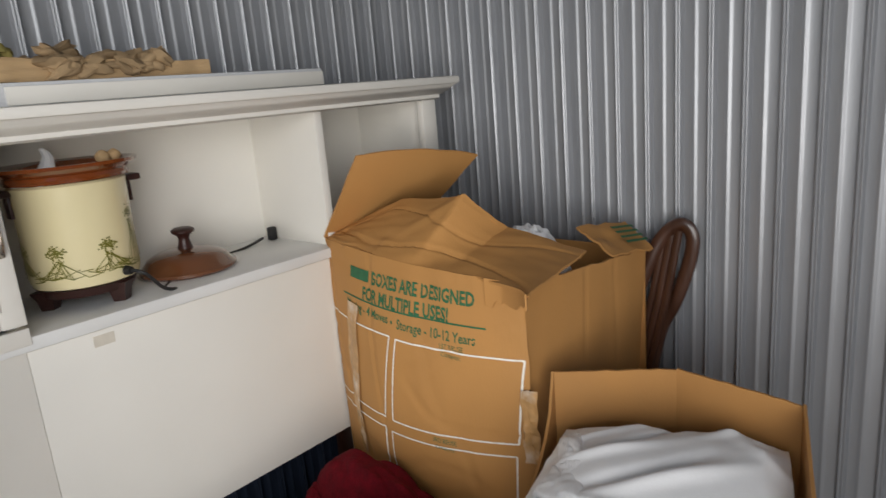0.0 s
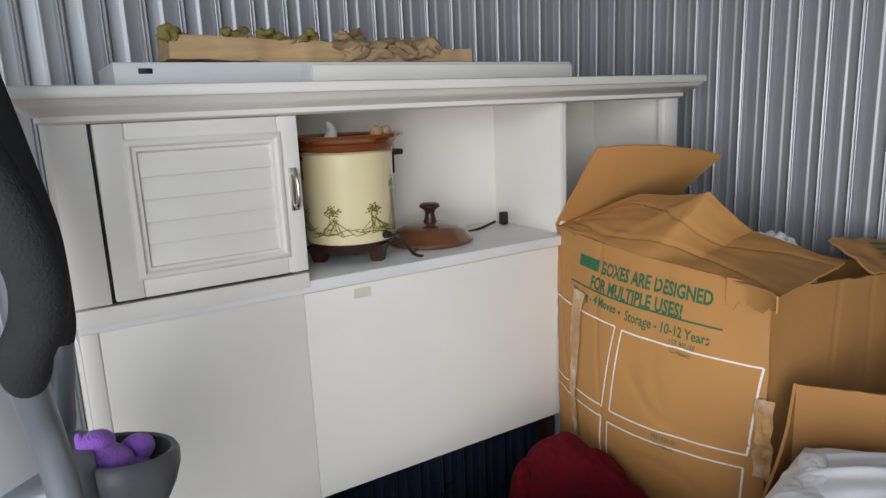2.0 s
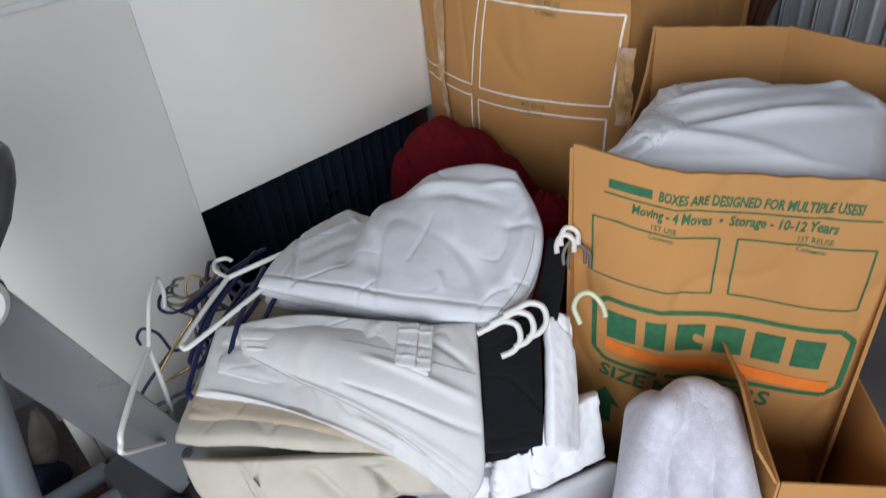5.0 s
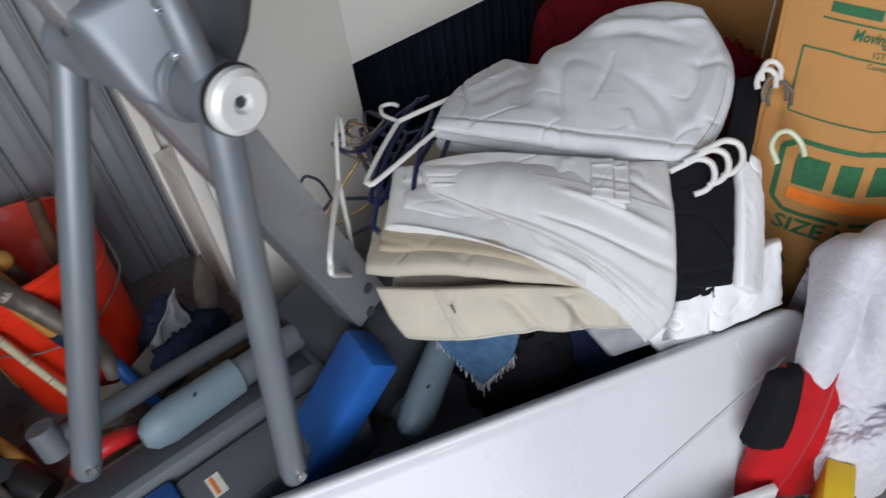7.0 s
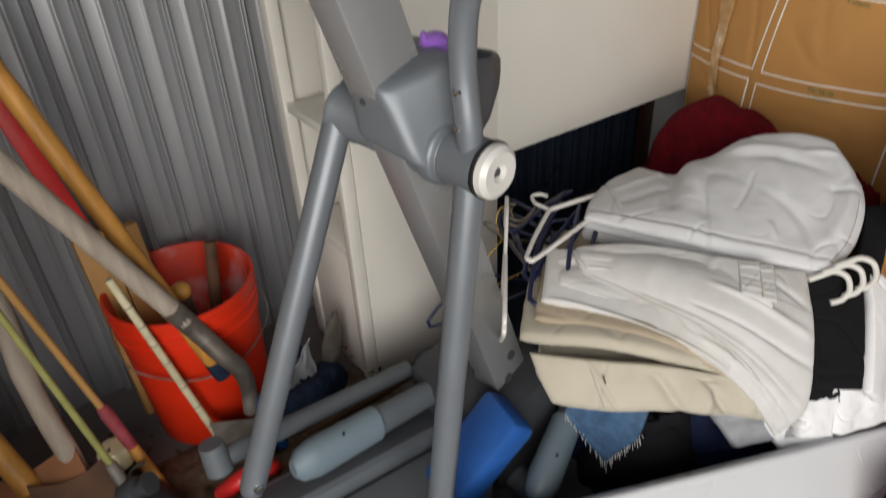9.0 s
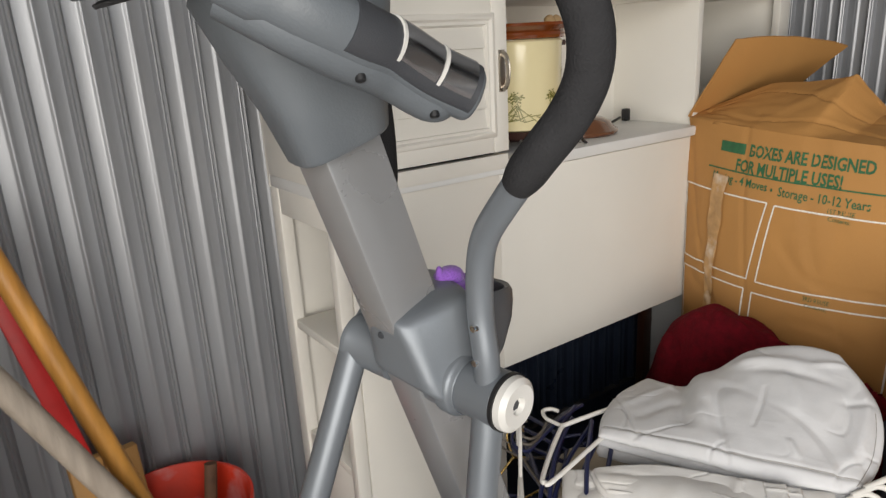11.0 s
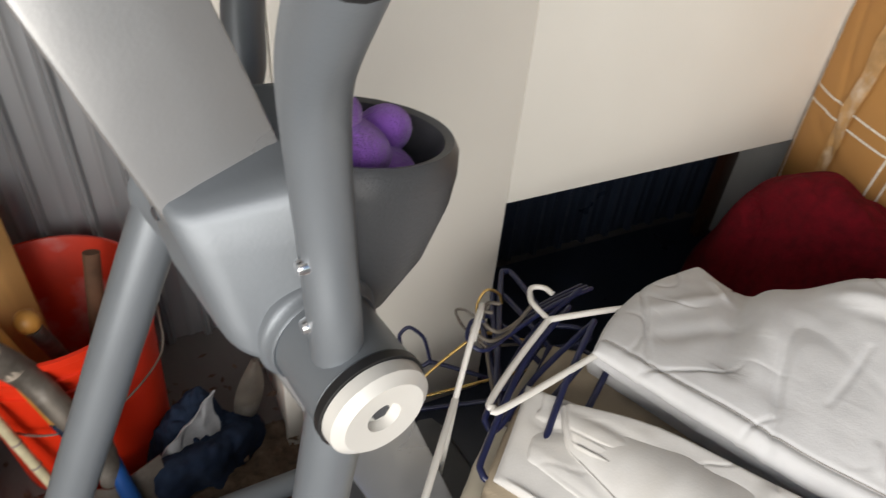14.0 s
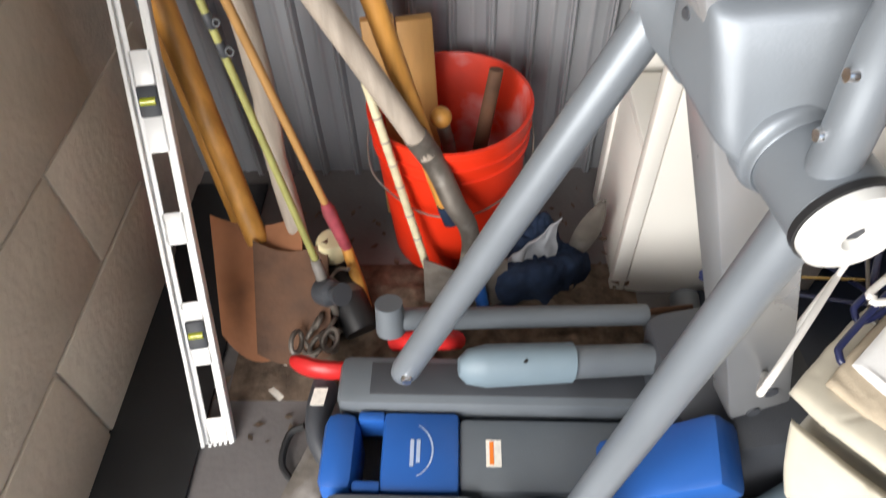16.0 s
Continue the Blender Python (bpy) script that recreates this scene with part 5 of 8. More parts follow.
    for a in (12, 24):
        bm = bmesh.new()
        q = sp[a] + V(-0.004, -0.004, -0.0345)
        lathe(bm, [(0, 0), (0.003, 0), (0.0045, 0.001), (0.0045, 0.006), (0, 0.006)], axis_matrix(q, q + V(0.1, 0.35, 0.9)), 12)
        part("screw", bm, BLACK_RUBBER, case, "recessed dark screw")
    # base: grey cover, blue nose with handle slot, rails and pedals
    m = Matrix.Translation((0.145, 1.355, 0.118)) @ pose(0, 0, 0, 0, 2, 0)
    bm = bmesh.new()
    box(bm, (0.058, -0.056, -0.105), (0.36, 0.056, 0.010), 0.012, m)
    cover = part("base_cover", bm, MID_PLASTIC, t, "dark grey base cover")
    for y0, y1 in ((0.064, 0.150), (-0.150, -0.064)):
        bm = bmesh.new()
        x1 = 0.36 if y0 > 0 else 0.085
        box(bm, (-0.125, y0, -0.112), (x1, y1, 0.030), 0.016, m)
        rail = part("side_rail", bm, MID_PLASTIC, t, "grey moulded side rail")
        bm = bmesh.new()
        box(bm, (-0.075, y0 + 0.016, 0.028), (x1 - 0.02, y1 - 0.016, 0.0312), 0.001, m)
        part("channel", bm, DARK_PLASTIC, rail, "dark roller channel")
    bm = bmesh.new()
    box(bm, (-0.140, -0.060, -0.112), (-0.088, 0.060, 0.018), 0.018, m)
    box(bm, (-0.090, 0.044, -0.04), (-0.050, 0.060, 0.016), 0.005, m)
    box(bm, (-0.090, -0.060, -0.04), (-0.050, -0.044, 0.016), 0.005, m)
    box(bm, (-0.052, -0.060, -0.10), (0.060, 0.060, 0.016), 0.008, m)
    nose = part("blue_nose", bm, BLUE_PLASTIC, t, "glossy blue nose cover with a carrying slot")
    top = lambda u, v: m @ V(u, v, 0.0166)
    bm = bmesh.new()
    for k in range(14):
        a0, a1 = radians(-70 + 10 * k), radians(-61 + 10 * k)
        w = 0.0012 + 0.0016 * math.sin(math.pi * k / 13)
        bar(bm, top, (-0.012 + 0.042 * math.cos(a0) * 0.8, 0.040 * math.sin(a0)), (-0.012 + 0.042 * math.cos(a1) * 0.8, 0.040 * math.sin(a1)), w, 2)
    for k in range(2):
        bar(bm, top, (-0.008 + 0.009 * k, -0.024 + 0.006 * k), (-0.008 + 0.009 * k, 0.016), 0.0055, 4)
    part("printed_bars", bm, PALE_PRINT, nose, "pale printed curve and text bars")
    bm = bmesh.new()
    box(bm, (0.098, -0.020, 0.0095), (0.120, 0.020, 0.0112), 0, m)
    sticker = part("sticker", bm, INK_WHITE, cover, "small white warning sticker")
    bm = bmesh.new()
    box(bm, (0.103, -0.017, 0.0110), (0.109, 0.017, 0.0119), 0, m)
    part("sticker_bar", bm, INK_ORANGE, sticker, "orange bar")
    for (a, b, j) in ((V(0.205, 1.455, 0.195), V(0.60, 1.500, 0.150), 0.42), (V(0.52, 1.215, 0.11), V(0.80, 1.36, 0.17), 0.5)):
        n = (b - a).normalized()
        L = (b - a).length
        bm = bmesh.new()
        tube(bm, [a, a + n * 0.012, a + n * 0.04, a + n * L * j, a + n * (L * j + 0.002)], [0.016, 0.030, 0.037, 0.035, 0.030], 24, 0.8, (0, 0, 1))
        arm = part("pedal_arm", bm, PEDAL_GREY, t, "blue-grey plastic pedal arm cover")
        bm = bmesh.new()
        tube(bm, [a + n * (L * j + 0.001), b], [0.029, 0.026], 20, 0.8, (0, 0, 1))
        part("sleeve", bm, MID_PLASTIC, arm, "grey tube sleeve")
        bm = bmesh.new()
        q = a + n * (L * 0.24) + V(0, -0.012, 0.030)
        lathe(bm, [(0, 0), (0.004, 0), (0.004, 0.003), (0, 0.003)], axis_matrix(q, q + V(0, -0.3, 1)), 10)
        part("screw", bm, BLACK_RUBBER, arm, "black screw")
    bm = bmesh.new()
    tube(bm, [(0.106, 1.508, 0.240), (0.50, 1.57, 0.16)], 0.017, 16)
    tube(bm, [(0.106, 1.500, 0.225), (0.106, 1.512, 0.275)], [0.022, 0.020], 16)
    part("rear_tube", bm, MID_PLASTIC, t, "grey steel rear tube")
    bm = bmesh.new()
    m2 = Matrix.Translation((0.58, 1.44, 0.115)) @ pose(0, 0, 0, 0, -8, 6)
    box(bm, (-0.075, -0.12, -0.115), (0.13, 0.12, 0.10), 0.03, m2)
    part("flywheel_case", bm, DARK_PLASTIC, t, "dark grey flywheel case")
    bm = bmesh.new()
    obox(bm, (0.375, 1.29, 0.010), (0.19, -0.03, 0.20), (0.014, 0.10, 0.0), (-0.045, 0.0, 0.045), 0.014)
    part("blue_shroud", bm, BLUE_PLASTIC, t, "blue plastic front shroud")
    bm = bmesh.new()
    tube(bm, [(0.55, 1.12, 0.028), (0.62, 1.70, 0.028)], 0.026, 16)
    part("floor_bar", bm, MID_PLASTIC, t)
    # soft toy in the cup
    s = thing("plush_toy", C + V(0, 0, -0.03), "small purple plush toy in the bottle cup", "toy")
    bm = bmesh.new()
    for c, r, sc in ((V(-0.014, -0.010, 0.004), 0.030, (1.1, 1, 0.85)), (V(0.026, 0.016, 0.004), 0.020, (1, 0.9, 0.9)), (V(-0.018, 0.0, 0.030), 0.018, (1.2, 1, 0.9)), (V(-0.034, -0.002, 0.040), 0.007, (0.7, 0.7, 1.4)), (V(0.0, -0.006, -0.018), 0.040, (1, 1, 0.6))):
        g = bmesh.ops.create_icosphere(bm, subdivisions=3, radius=r)
        for v in g["verts"]:
            v.co = V(v.co.x * sc[0], v.co.y * sc[1], v.co.z * sc[2]) * (1 + 0.08 * nz(v.co, 40, 3)) + C + c + V(0.0, -0.004, 0.010)
    part("plush", bm, PURPLE, s)


trainer()


# ---- bucket and tools ----
def bucket():
    base, lean = V(0.190, 1.890, 0.0), Matrix.Diagonal((0.93, 0.93, 0.925, 1))
    M = Matrix.Translation(base) @ lean
    t = thing("bucket", base, "orange-red five gallon plastic bucket, splashed with dried paint inside", "bucket")
    bm = bmesh.new()
    lathe(bm, [(0, 0.002), (0.125, 0.002), (0.129, 0.006), (0.146, 0.285), (0.150, 0.287), (0.151, 0.296), (0.147, 0.298), (0.148, 0.318), (0.152, 0.320), (0.153, 0.328), (0.149, 0.330), (0.150, 0.352), (0.154, 0.356), (0.154, 0.368), (0.148, 0.369)], M, 64)
    part("shell", bm, BUCKET, t)
    bm = bmesh.new()
    lathe(bm, [(0.148, 0.369), (0.144, 0.362), (0.123, 0.012), (0, 0.010)], M, 64)
    part("inner_wall", bm, BUCKET_IN, t, "inner wall splashed with dried white paint")
    bm = bmesh.new()
    tube(bm, spline([M @ V(-0.150, 0.01, 0.325), M @ V(-0.158, -0.03, 0.29), M @ V(-0.14, -0.085, 0.25), M @ V(-0.05, -0.152, 0.225), M @ V(0.05, -0.152, 0.225), M @ V(0.14, -0.085, 0.25), M @ V(0.156, -0.03, 0.29), M @ V(0.150, 0.01, 0.325)], 8), 0.0018, 6)
    part("wire_bail", bm, DIRTY_STEEL, t, "thin wire bail")


bucket()


def bucket_tools():
    t = thing("pine_board", (0.12, 1.90, 0.02), "short pine board with a split standing in the bucket", "board")
    bm = bmesh.new()
    obox(bm, (0.055, 1.915, 0.03), (0.055, 0.012, 0), (-0.004, 0.018, 0), (-0.01, 0.03, 0.425), 0.003)
    part("plank", bm, PINE, t)
    bm = bmesh.new()
    obox(bm, (0.112, 1.930, 0.03), (0.060, 0.012, 0), (-0.004, 0.020, 0), (-0.01, 0.03, 0.415), 0.003)
    part("plank", bm, PINE, t)
    t = thing("hand_tool", (0.20, 1.86, 0.05), "tool with an orange ball end in the bucket", "tool")
    bm = bmesh.new()
    tube(bm, spline([(0.205, 1.90, 0.06), (0.190, 1.85, 0.25), (0.179, 1.815, 0.35)], 4), 0.012, 10)
    part("handle", bm, DIRTY_STEEL, t)
    bm = bmesh.new()
    bmesh.ops.create_icosphere(bm, subdivisions=3, radius=0.018)
    for v in bm.verts:
        v.co += V(0.177, 1.812, 0.365)
    part("ball_end", bm, ASH, t, "worn orange ball end")
    t = thing("hammer_handle", (0.25, 1.90, 0.05), "brown wooden handle standing in the bucket", "tool")
    bm = bmesh.new()
    tube(bm, [(0.215, 1.875, 0.04), (0.245, 1.888, 0.25), (0.268, 1.896, 0.395)], [0.015, 0.013, 0.012], 12, 0.7)
    part("handle", bm, RUST, t)


bucket_tools()


def line_at(a, b, k):
    return V(*a).lerp(V(*b), k)


def long_tools():
    # shovel with a weathered handle and a bent socket
    t = thing("shovel", (0.2, 1.79, 0.02), "long shovel with weathered grey handle leaning over the bucket", "shovel", "garden tools")
    a, b = V(0.145, 1.742, 0.376), V(-0.007, 1.711, 0.721)
    bm = bmesh.new()
    n = (b - a).normalized()
    tube(bm, [a - n * 0.03, a, b, b + n * 0.16], 0.0175, 16)
    part("handle", bm, GREY_WOOD, t)
    bm = bmesh.new()
    sp = spline([a - n * (-0.012), a - n * 0.06, V(0.198, 1.715, 0.265), V(0.219, 1.708, 0.221), V(0.224, 1.706, 0.173), V(0.217, 1.704, 0.115)], 6)
    tube(bm, sp, [0.0195, 0.0198] + [0.020 - 0.0002 * i for i in range(len(sp) - 2)], 14)
    part("socket", bm, DIRTY_STEEL, t, "dirty steel socket")
    bm = bmesh.new()
    sheet(bm, lambda u, v: V(0.140 + 0.15 * u, 1.70 - 0.03 * v + 0.02 * abs(2 * u - 1), 0.10 - 0.085 * v + 0.02 * abs(2 * u - 1)), 12, 10, 0.003)
    part("blade", bm, DIRTY_STEEL, t, "dirty steel blade")
    # yellow ash handle
    t = thing("digging_fork", (0.15, 1.87, 0.1), "tool with a varnished orange ash handle", "garden tool", "garden tools")
    a2, b2 = V(0.140, 1.768, 0.40), V(0.045, 1.822, 0.76)
    n = (b2 - a2).normalized()
    bm = bmesh.new()
    tube(bm, [a2 - n * 0.18, a2 - n * 0.165, b2, b2 + n * 0.17], [0.010, 0.0165, 0.0165, 0.0155], 16)
    part("handle", bm, ASH, t)
    bm = bmesh.new()
    e = a2 - n * 0.18
    tube(bm, [e + n * 0.01, e - n * 0.03], [0.0172, 0.016], 14)
    part("ferrule", bm, DARK_DENIM, t, "dark blue ferrule")
    t = thing("red_rake", (0.03, 1.95, 0.0), "red metal garden tool leaning on the wall", "garden tool", "garden tools")
    bm = bmesh.new()
    obox(bm, (0.060, 1.965, 0.42), (0.034, 0, 0), (0, 0.008, 0), (-0.10, 0.05, 0.52), 0.003)
    part("head", bm, RED_PLASTIC, t)
    bm = bmesh.new()
    tube(bm, [(0.09, 1.95, 0.0), (0.075, 1.965, 0.44)], 0.012, 10)
    part("shaft", bm, RUST, t)
    # tarnished rod
    t = thing("thin_rod", (0.16, 1.735, 0.0), "thin stained cream rod with wrapped bands leaning on the bucket", "rod", "garden tools")
    a, b = V(0.160, 1.715, 0.012), V(0.073, 1.778, 0.440)
    bm = bmesh.new()
    tube(bm, [a, b, b + (b - a) * 0.04], 0.0075, 12)
    part("shaft", bm, CREAM_ROD, t)
    for f in (0.22, 0.34, 0.46, 0.60, 0.70, 0.80, 0.90):
        bm = bmesh.new()
        p = a.lerp(b, f)
        tube(bm, [p, p + (b - a) * 0.008], 0.0083, 12)
        part("band", bm, GREY_WOOD, t, "dull wrapped band")
    # yellow-green stake
    t = thing("fishing_rod", (-0.03, 1.66, 0.0), "yellow-green fibreglass fishing rod with a dark reel", "fishing rod", "garden tools")
    a, b = V(-0.035, 1.662, 0.19), V(-0.113, 1.702, 0.741)
    n = (b - a).normalized()
    bm = bmesh.new()
    tube(bm, [a, b + n * 0.12], [0.0062, 0.0046], 12)
    part("shaft", bm, GREEN_STICK, t)
    bm = bmesh.new()
    tube(bm, [a + n * 0.002, V(-0.028, 1.655, 0.12), V(-0.02, 1.645, 0.05), V(-0.015, 1.64, 0.004)], [0.009, 0.012, 0.010, 0.006], 12)
    part("grip", bm, DIRTY_STEEL, t, "dirty dark grip")
    for k, rr in ((0.70, 0.005), (0.77, 0.004), (0.98, 0.004)):
        bm = bmesh.new()
        c = a.lerp(b, k)
        tube(bm, [c - n * 0.011, c - n * 0.008, c + n * 0.008, c + n * 0.011], [0.0050, 0.0064, 0.0064, 0.0050], 12)
        g = c + V(0.010 + rr * 0.8, -0.012, 0.004)
        tube(bm, [g + V(math.cos(q) * rr, math.sin(q) * rr * 0.4, math.sin(q) * rr) for q in [i * math.tau / 16 for i in range(17)]], 0.0016, 6)
        part("line_guide", bm, DARK_PLASTIC, t, "dark wrapped line guide")
    bm = bmesh.new()
    q = axis_matrix(V(-0.020, 1.640, 0.128), V(0.012, 1.618, 0.150))
    lathe(bm, [(0, -0.024), (0.016, -0.024), (0.024, -0.018), (0.026, 0.0), (0.022, 0.012), (0.014, 0.016), (0.014, 0.030), (0.020, 0.033), (0.020, 0.040), (0, 0.041)], q, 26)
    reel = part("reel", bm, DARK_PLASTIC, t, "dark spinning reel")
    bm = bmesh.new()
    tube(bm, spline([q @ V(0.010, 0, -0.020), q @ V(0.040, 0.004, -0.028), q @ V(0.052, 0.006, -0.020), q @ V(0.054, 0.006, 0.004)], 5), 0.0034, 8)
    part("crank", bm, DIRTY_STEEL, reel, "dull metal crank")
    # thin stick with faded red wrapping
    t = thing("fishing_rod", (0.0, 1.72, 0.0), "thin tan fishing rod with faded red wrap", "fishing rod", "garden tools")
    a, b = V(-0.014, 1.724, 0.252), V(-0.093, 1.723, 0.703)
    n = (b - a).normalized()
    bm = bmesh.new()
    tube(bm, [a, b + n * 0.2], 0.0065, 12)
    part("shaft", bm, PINE, t)
    bm = bmesh.new()
    tube(bm, [a + n * 0.01, a - n * 0.012, a - n * 0.10, a - n * 0.11], [0.008, 0.012, 0.0105, 0.008], 12)
    part("wrap", bm, PINK_TAPE, t, "faded red grip wrap")
    bm = bmesh.new()
    tube(bm, [a - n * 0.108, V(0.020, 1.70, 0.06), V(0.028, 1.69, 0.004)], [0.010, 0.013, 0.010], 12)
    part("end", bm, ASH, t, "orange wooden end")
    # rough grey post-hole handle and an orange hardwood handle with a rusty blade
    t = thing("spade", (-0.11, 1.74, 0.0), "old spade with rough wooden handle and rusty square blade", "spade", "garden tools")
    bm = bmesh.new()
    tube(bm, spline([(-0.088, 1.760, 0.10), (-0.100, 1.790, 0.30), (-0.090, 1.80, 0.52), (-0.135, 1.85, 0.90)], 5), 0.0185, 14)
    for v in bm.verts:
        v.co += V(1, 1, 0) * 0.0025 * nz(v.co, 50, 2)
    part("handle", bm, GREY_WOOD, t)
    bm = bmesh.new()
    sheet(bm, lambda u, v: V(-0.165 + 0.135 * u + 0.01 * v, 1.725 - 0.16 * v + 0.012 * (2 * u - 1) ** 2, 0.135 - 0.125 * v + 0.02 * (2 * u - 1) ** 2), 14, 12, 0.003)
    part("blade", bm, RUST, t, "rusty steel blade")
    t = thing("round_shovel", (-0.2, 1.75, 0.0), "shovel with varnished orange handle and rusty round blade", "shovel", "garden tools")
    bm = bmesh.new()
    tube(bm, [(-0.165, 1.755, 0.13), (-0.225, 1.86, 0.40), (-0.27, 1.94, 0.68), (-0.30, 1.99, 0.9)], 0.0205, 16)
    part("handle", bm, ASH, t)
    bm = bmesh.new()
    sheet(bm, lambda u, v: V(-0.245 + (0.165 - 0.02 * v * v) * u + 0.02 * v, 1.775 - 0.20 * v * (1 - 0.2 * (2 * u - 1) ** 2), 0.150 - 0.145 * v + 0.03 * (2 * u - 1) ** 2), 16, 12, 0.003)
    for v in bm.verts:
        v.co.z = max(v.co.z, 0.002)
    part("blade", bm, material("orange_rust", (0.30, 0.115, 0.045), 0.7, 0.1, 0.3, 14, 0.5, (0.18, 0.10, 0.06), 7, 0.3, 60), t, "orange rusted round blade")
    t = thing("wooden_pole", (-0.26, 1.80, 0.0), "second orange wooden handle in shadow by the wall", "garden tool", "garden tools")
    bm = bmesh.new()
    tube(bm, [(-0.225, 1.84, 0.02), (-0.30, 1.965, 0.70)], 0.017, 14)
    part("handle", bm, ASH, t)


long_tools()


def spirit_level():
    """An I-beam level with cut-outs, leaning back."""
    a, b = V(-0.196, 1.424, 0.002), V(-0.26, 1.832, 0.559)
    t = thing("spirit_level", a, "long white aluminium spirit level leaning on the back wall", "spirit level")
    n = (b - a).normalized()
    L = 1.02
    w = (V(1, 0.2, 0) - n * n.dot(V(1, 0.2, 0))).normalized()
    h = n.cross(w)
    W = 0.054
    def slab(u0, u1, s0, s1, t0=-0.002, t1=0.002, bev=0.0008):
        obox(bm, a + n * u0 + w * s0 + h * t0, n * (u1 - u0), w * (s1 - s0), h * (t1 - t0), bev)
    bm = bmesh.new()
    slab(0, L, -W / 2, -W / 2 + 0.006, -0.011, 0.011)
    slab(0, L, W / 2 - 0.006, W / 2, -0.011, 0.011)
    slab(0.0, L, -W / 2 + 0.005, -W / 2 + 0.015)
    slab(0.0, L, W / 2 - 0.015, W / 2 - 0.005)
    holes = [(0.045, 0.139), (0.172, 0.212), (0.246, 0.340), (0.390, 0.482), (0.538, 0.576), (0.630, 0.745), (0.800, 0.900)]
    prev = 0.0
    for s, e in holes:
        slab(prev, s, -W / 2 + 0.010, W / 2 - 0.010)
        prev = e
    slab(prev, L, -W / 2 + 0.010, W / 2 - 0.010)
    part("frame", bm, ALU, t)
    for s, e in (holes[1], holes[4]):
        bm = bmesh.new()
        slab(s - 0.004, e + 0.004, -W / 2 + 0.012, W / 2 - 0.012, -0.008, 0.008, 0.004)
        v = part("vial_block", bm, DARK_PLASTIC, t, "dark vial block")
        bm = bmesh.new()
        c = a + n * (s + e) / 2 + h * -0.006
        tube(bm, [c - w * 0.011, c + w * 0.011], 0.006, 12)
        c2 = a + n * (s + e) / 2 + h * 0.006
        tube(bm, [c2 - w * 0.011, c2 + w * 0.011], 0.006, 12)
        part("vial", bm, VIAL, v, "yellow-green bubble vial")
    bm = bmesh.new()
    for k in range(5):
        s = -W / 2 + 0.012 + 0.0085 * k
        slab(-0.008, 0.0, s - 0.0026, s + 0.0026, -0.003, 0.003)
    part("end_teeth", bm, ALU, t)


spirit_level()


# ---- clothes, hangers and lid ----
def folded(name, label, mat, layers, category="trousers", group="folded clothes"):
    t = thing(name, layers[0][0][0], label, category, group)
    for k, (c, th, kw) in enumerate(layers):
        for ply in range(kw.get("plies", 1)):
            bm = bmesh.new()
            wad(bm, c, th, only=ply, **kw)
            part("layer", bm, mat, t, angle=80)
    return t


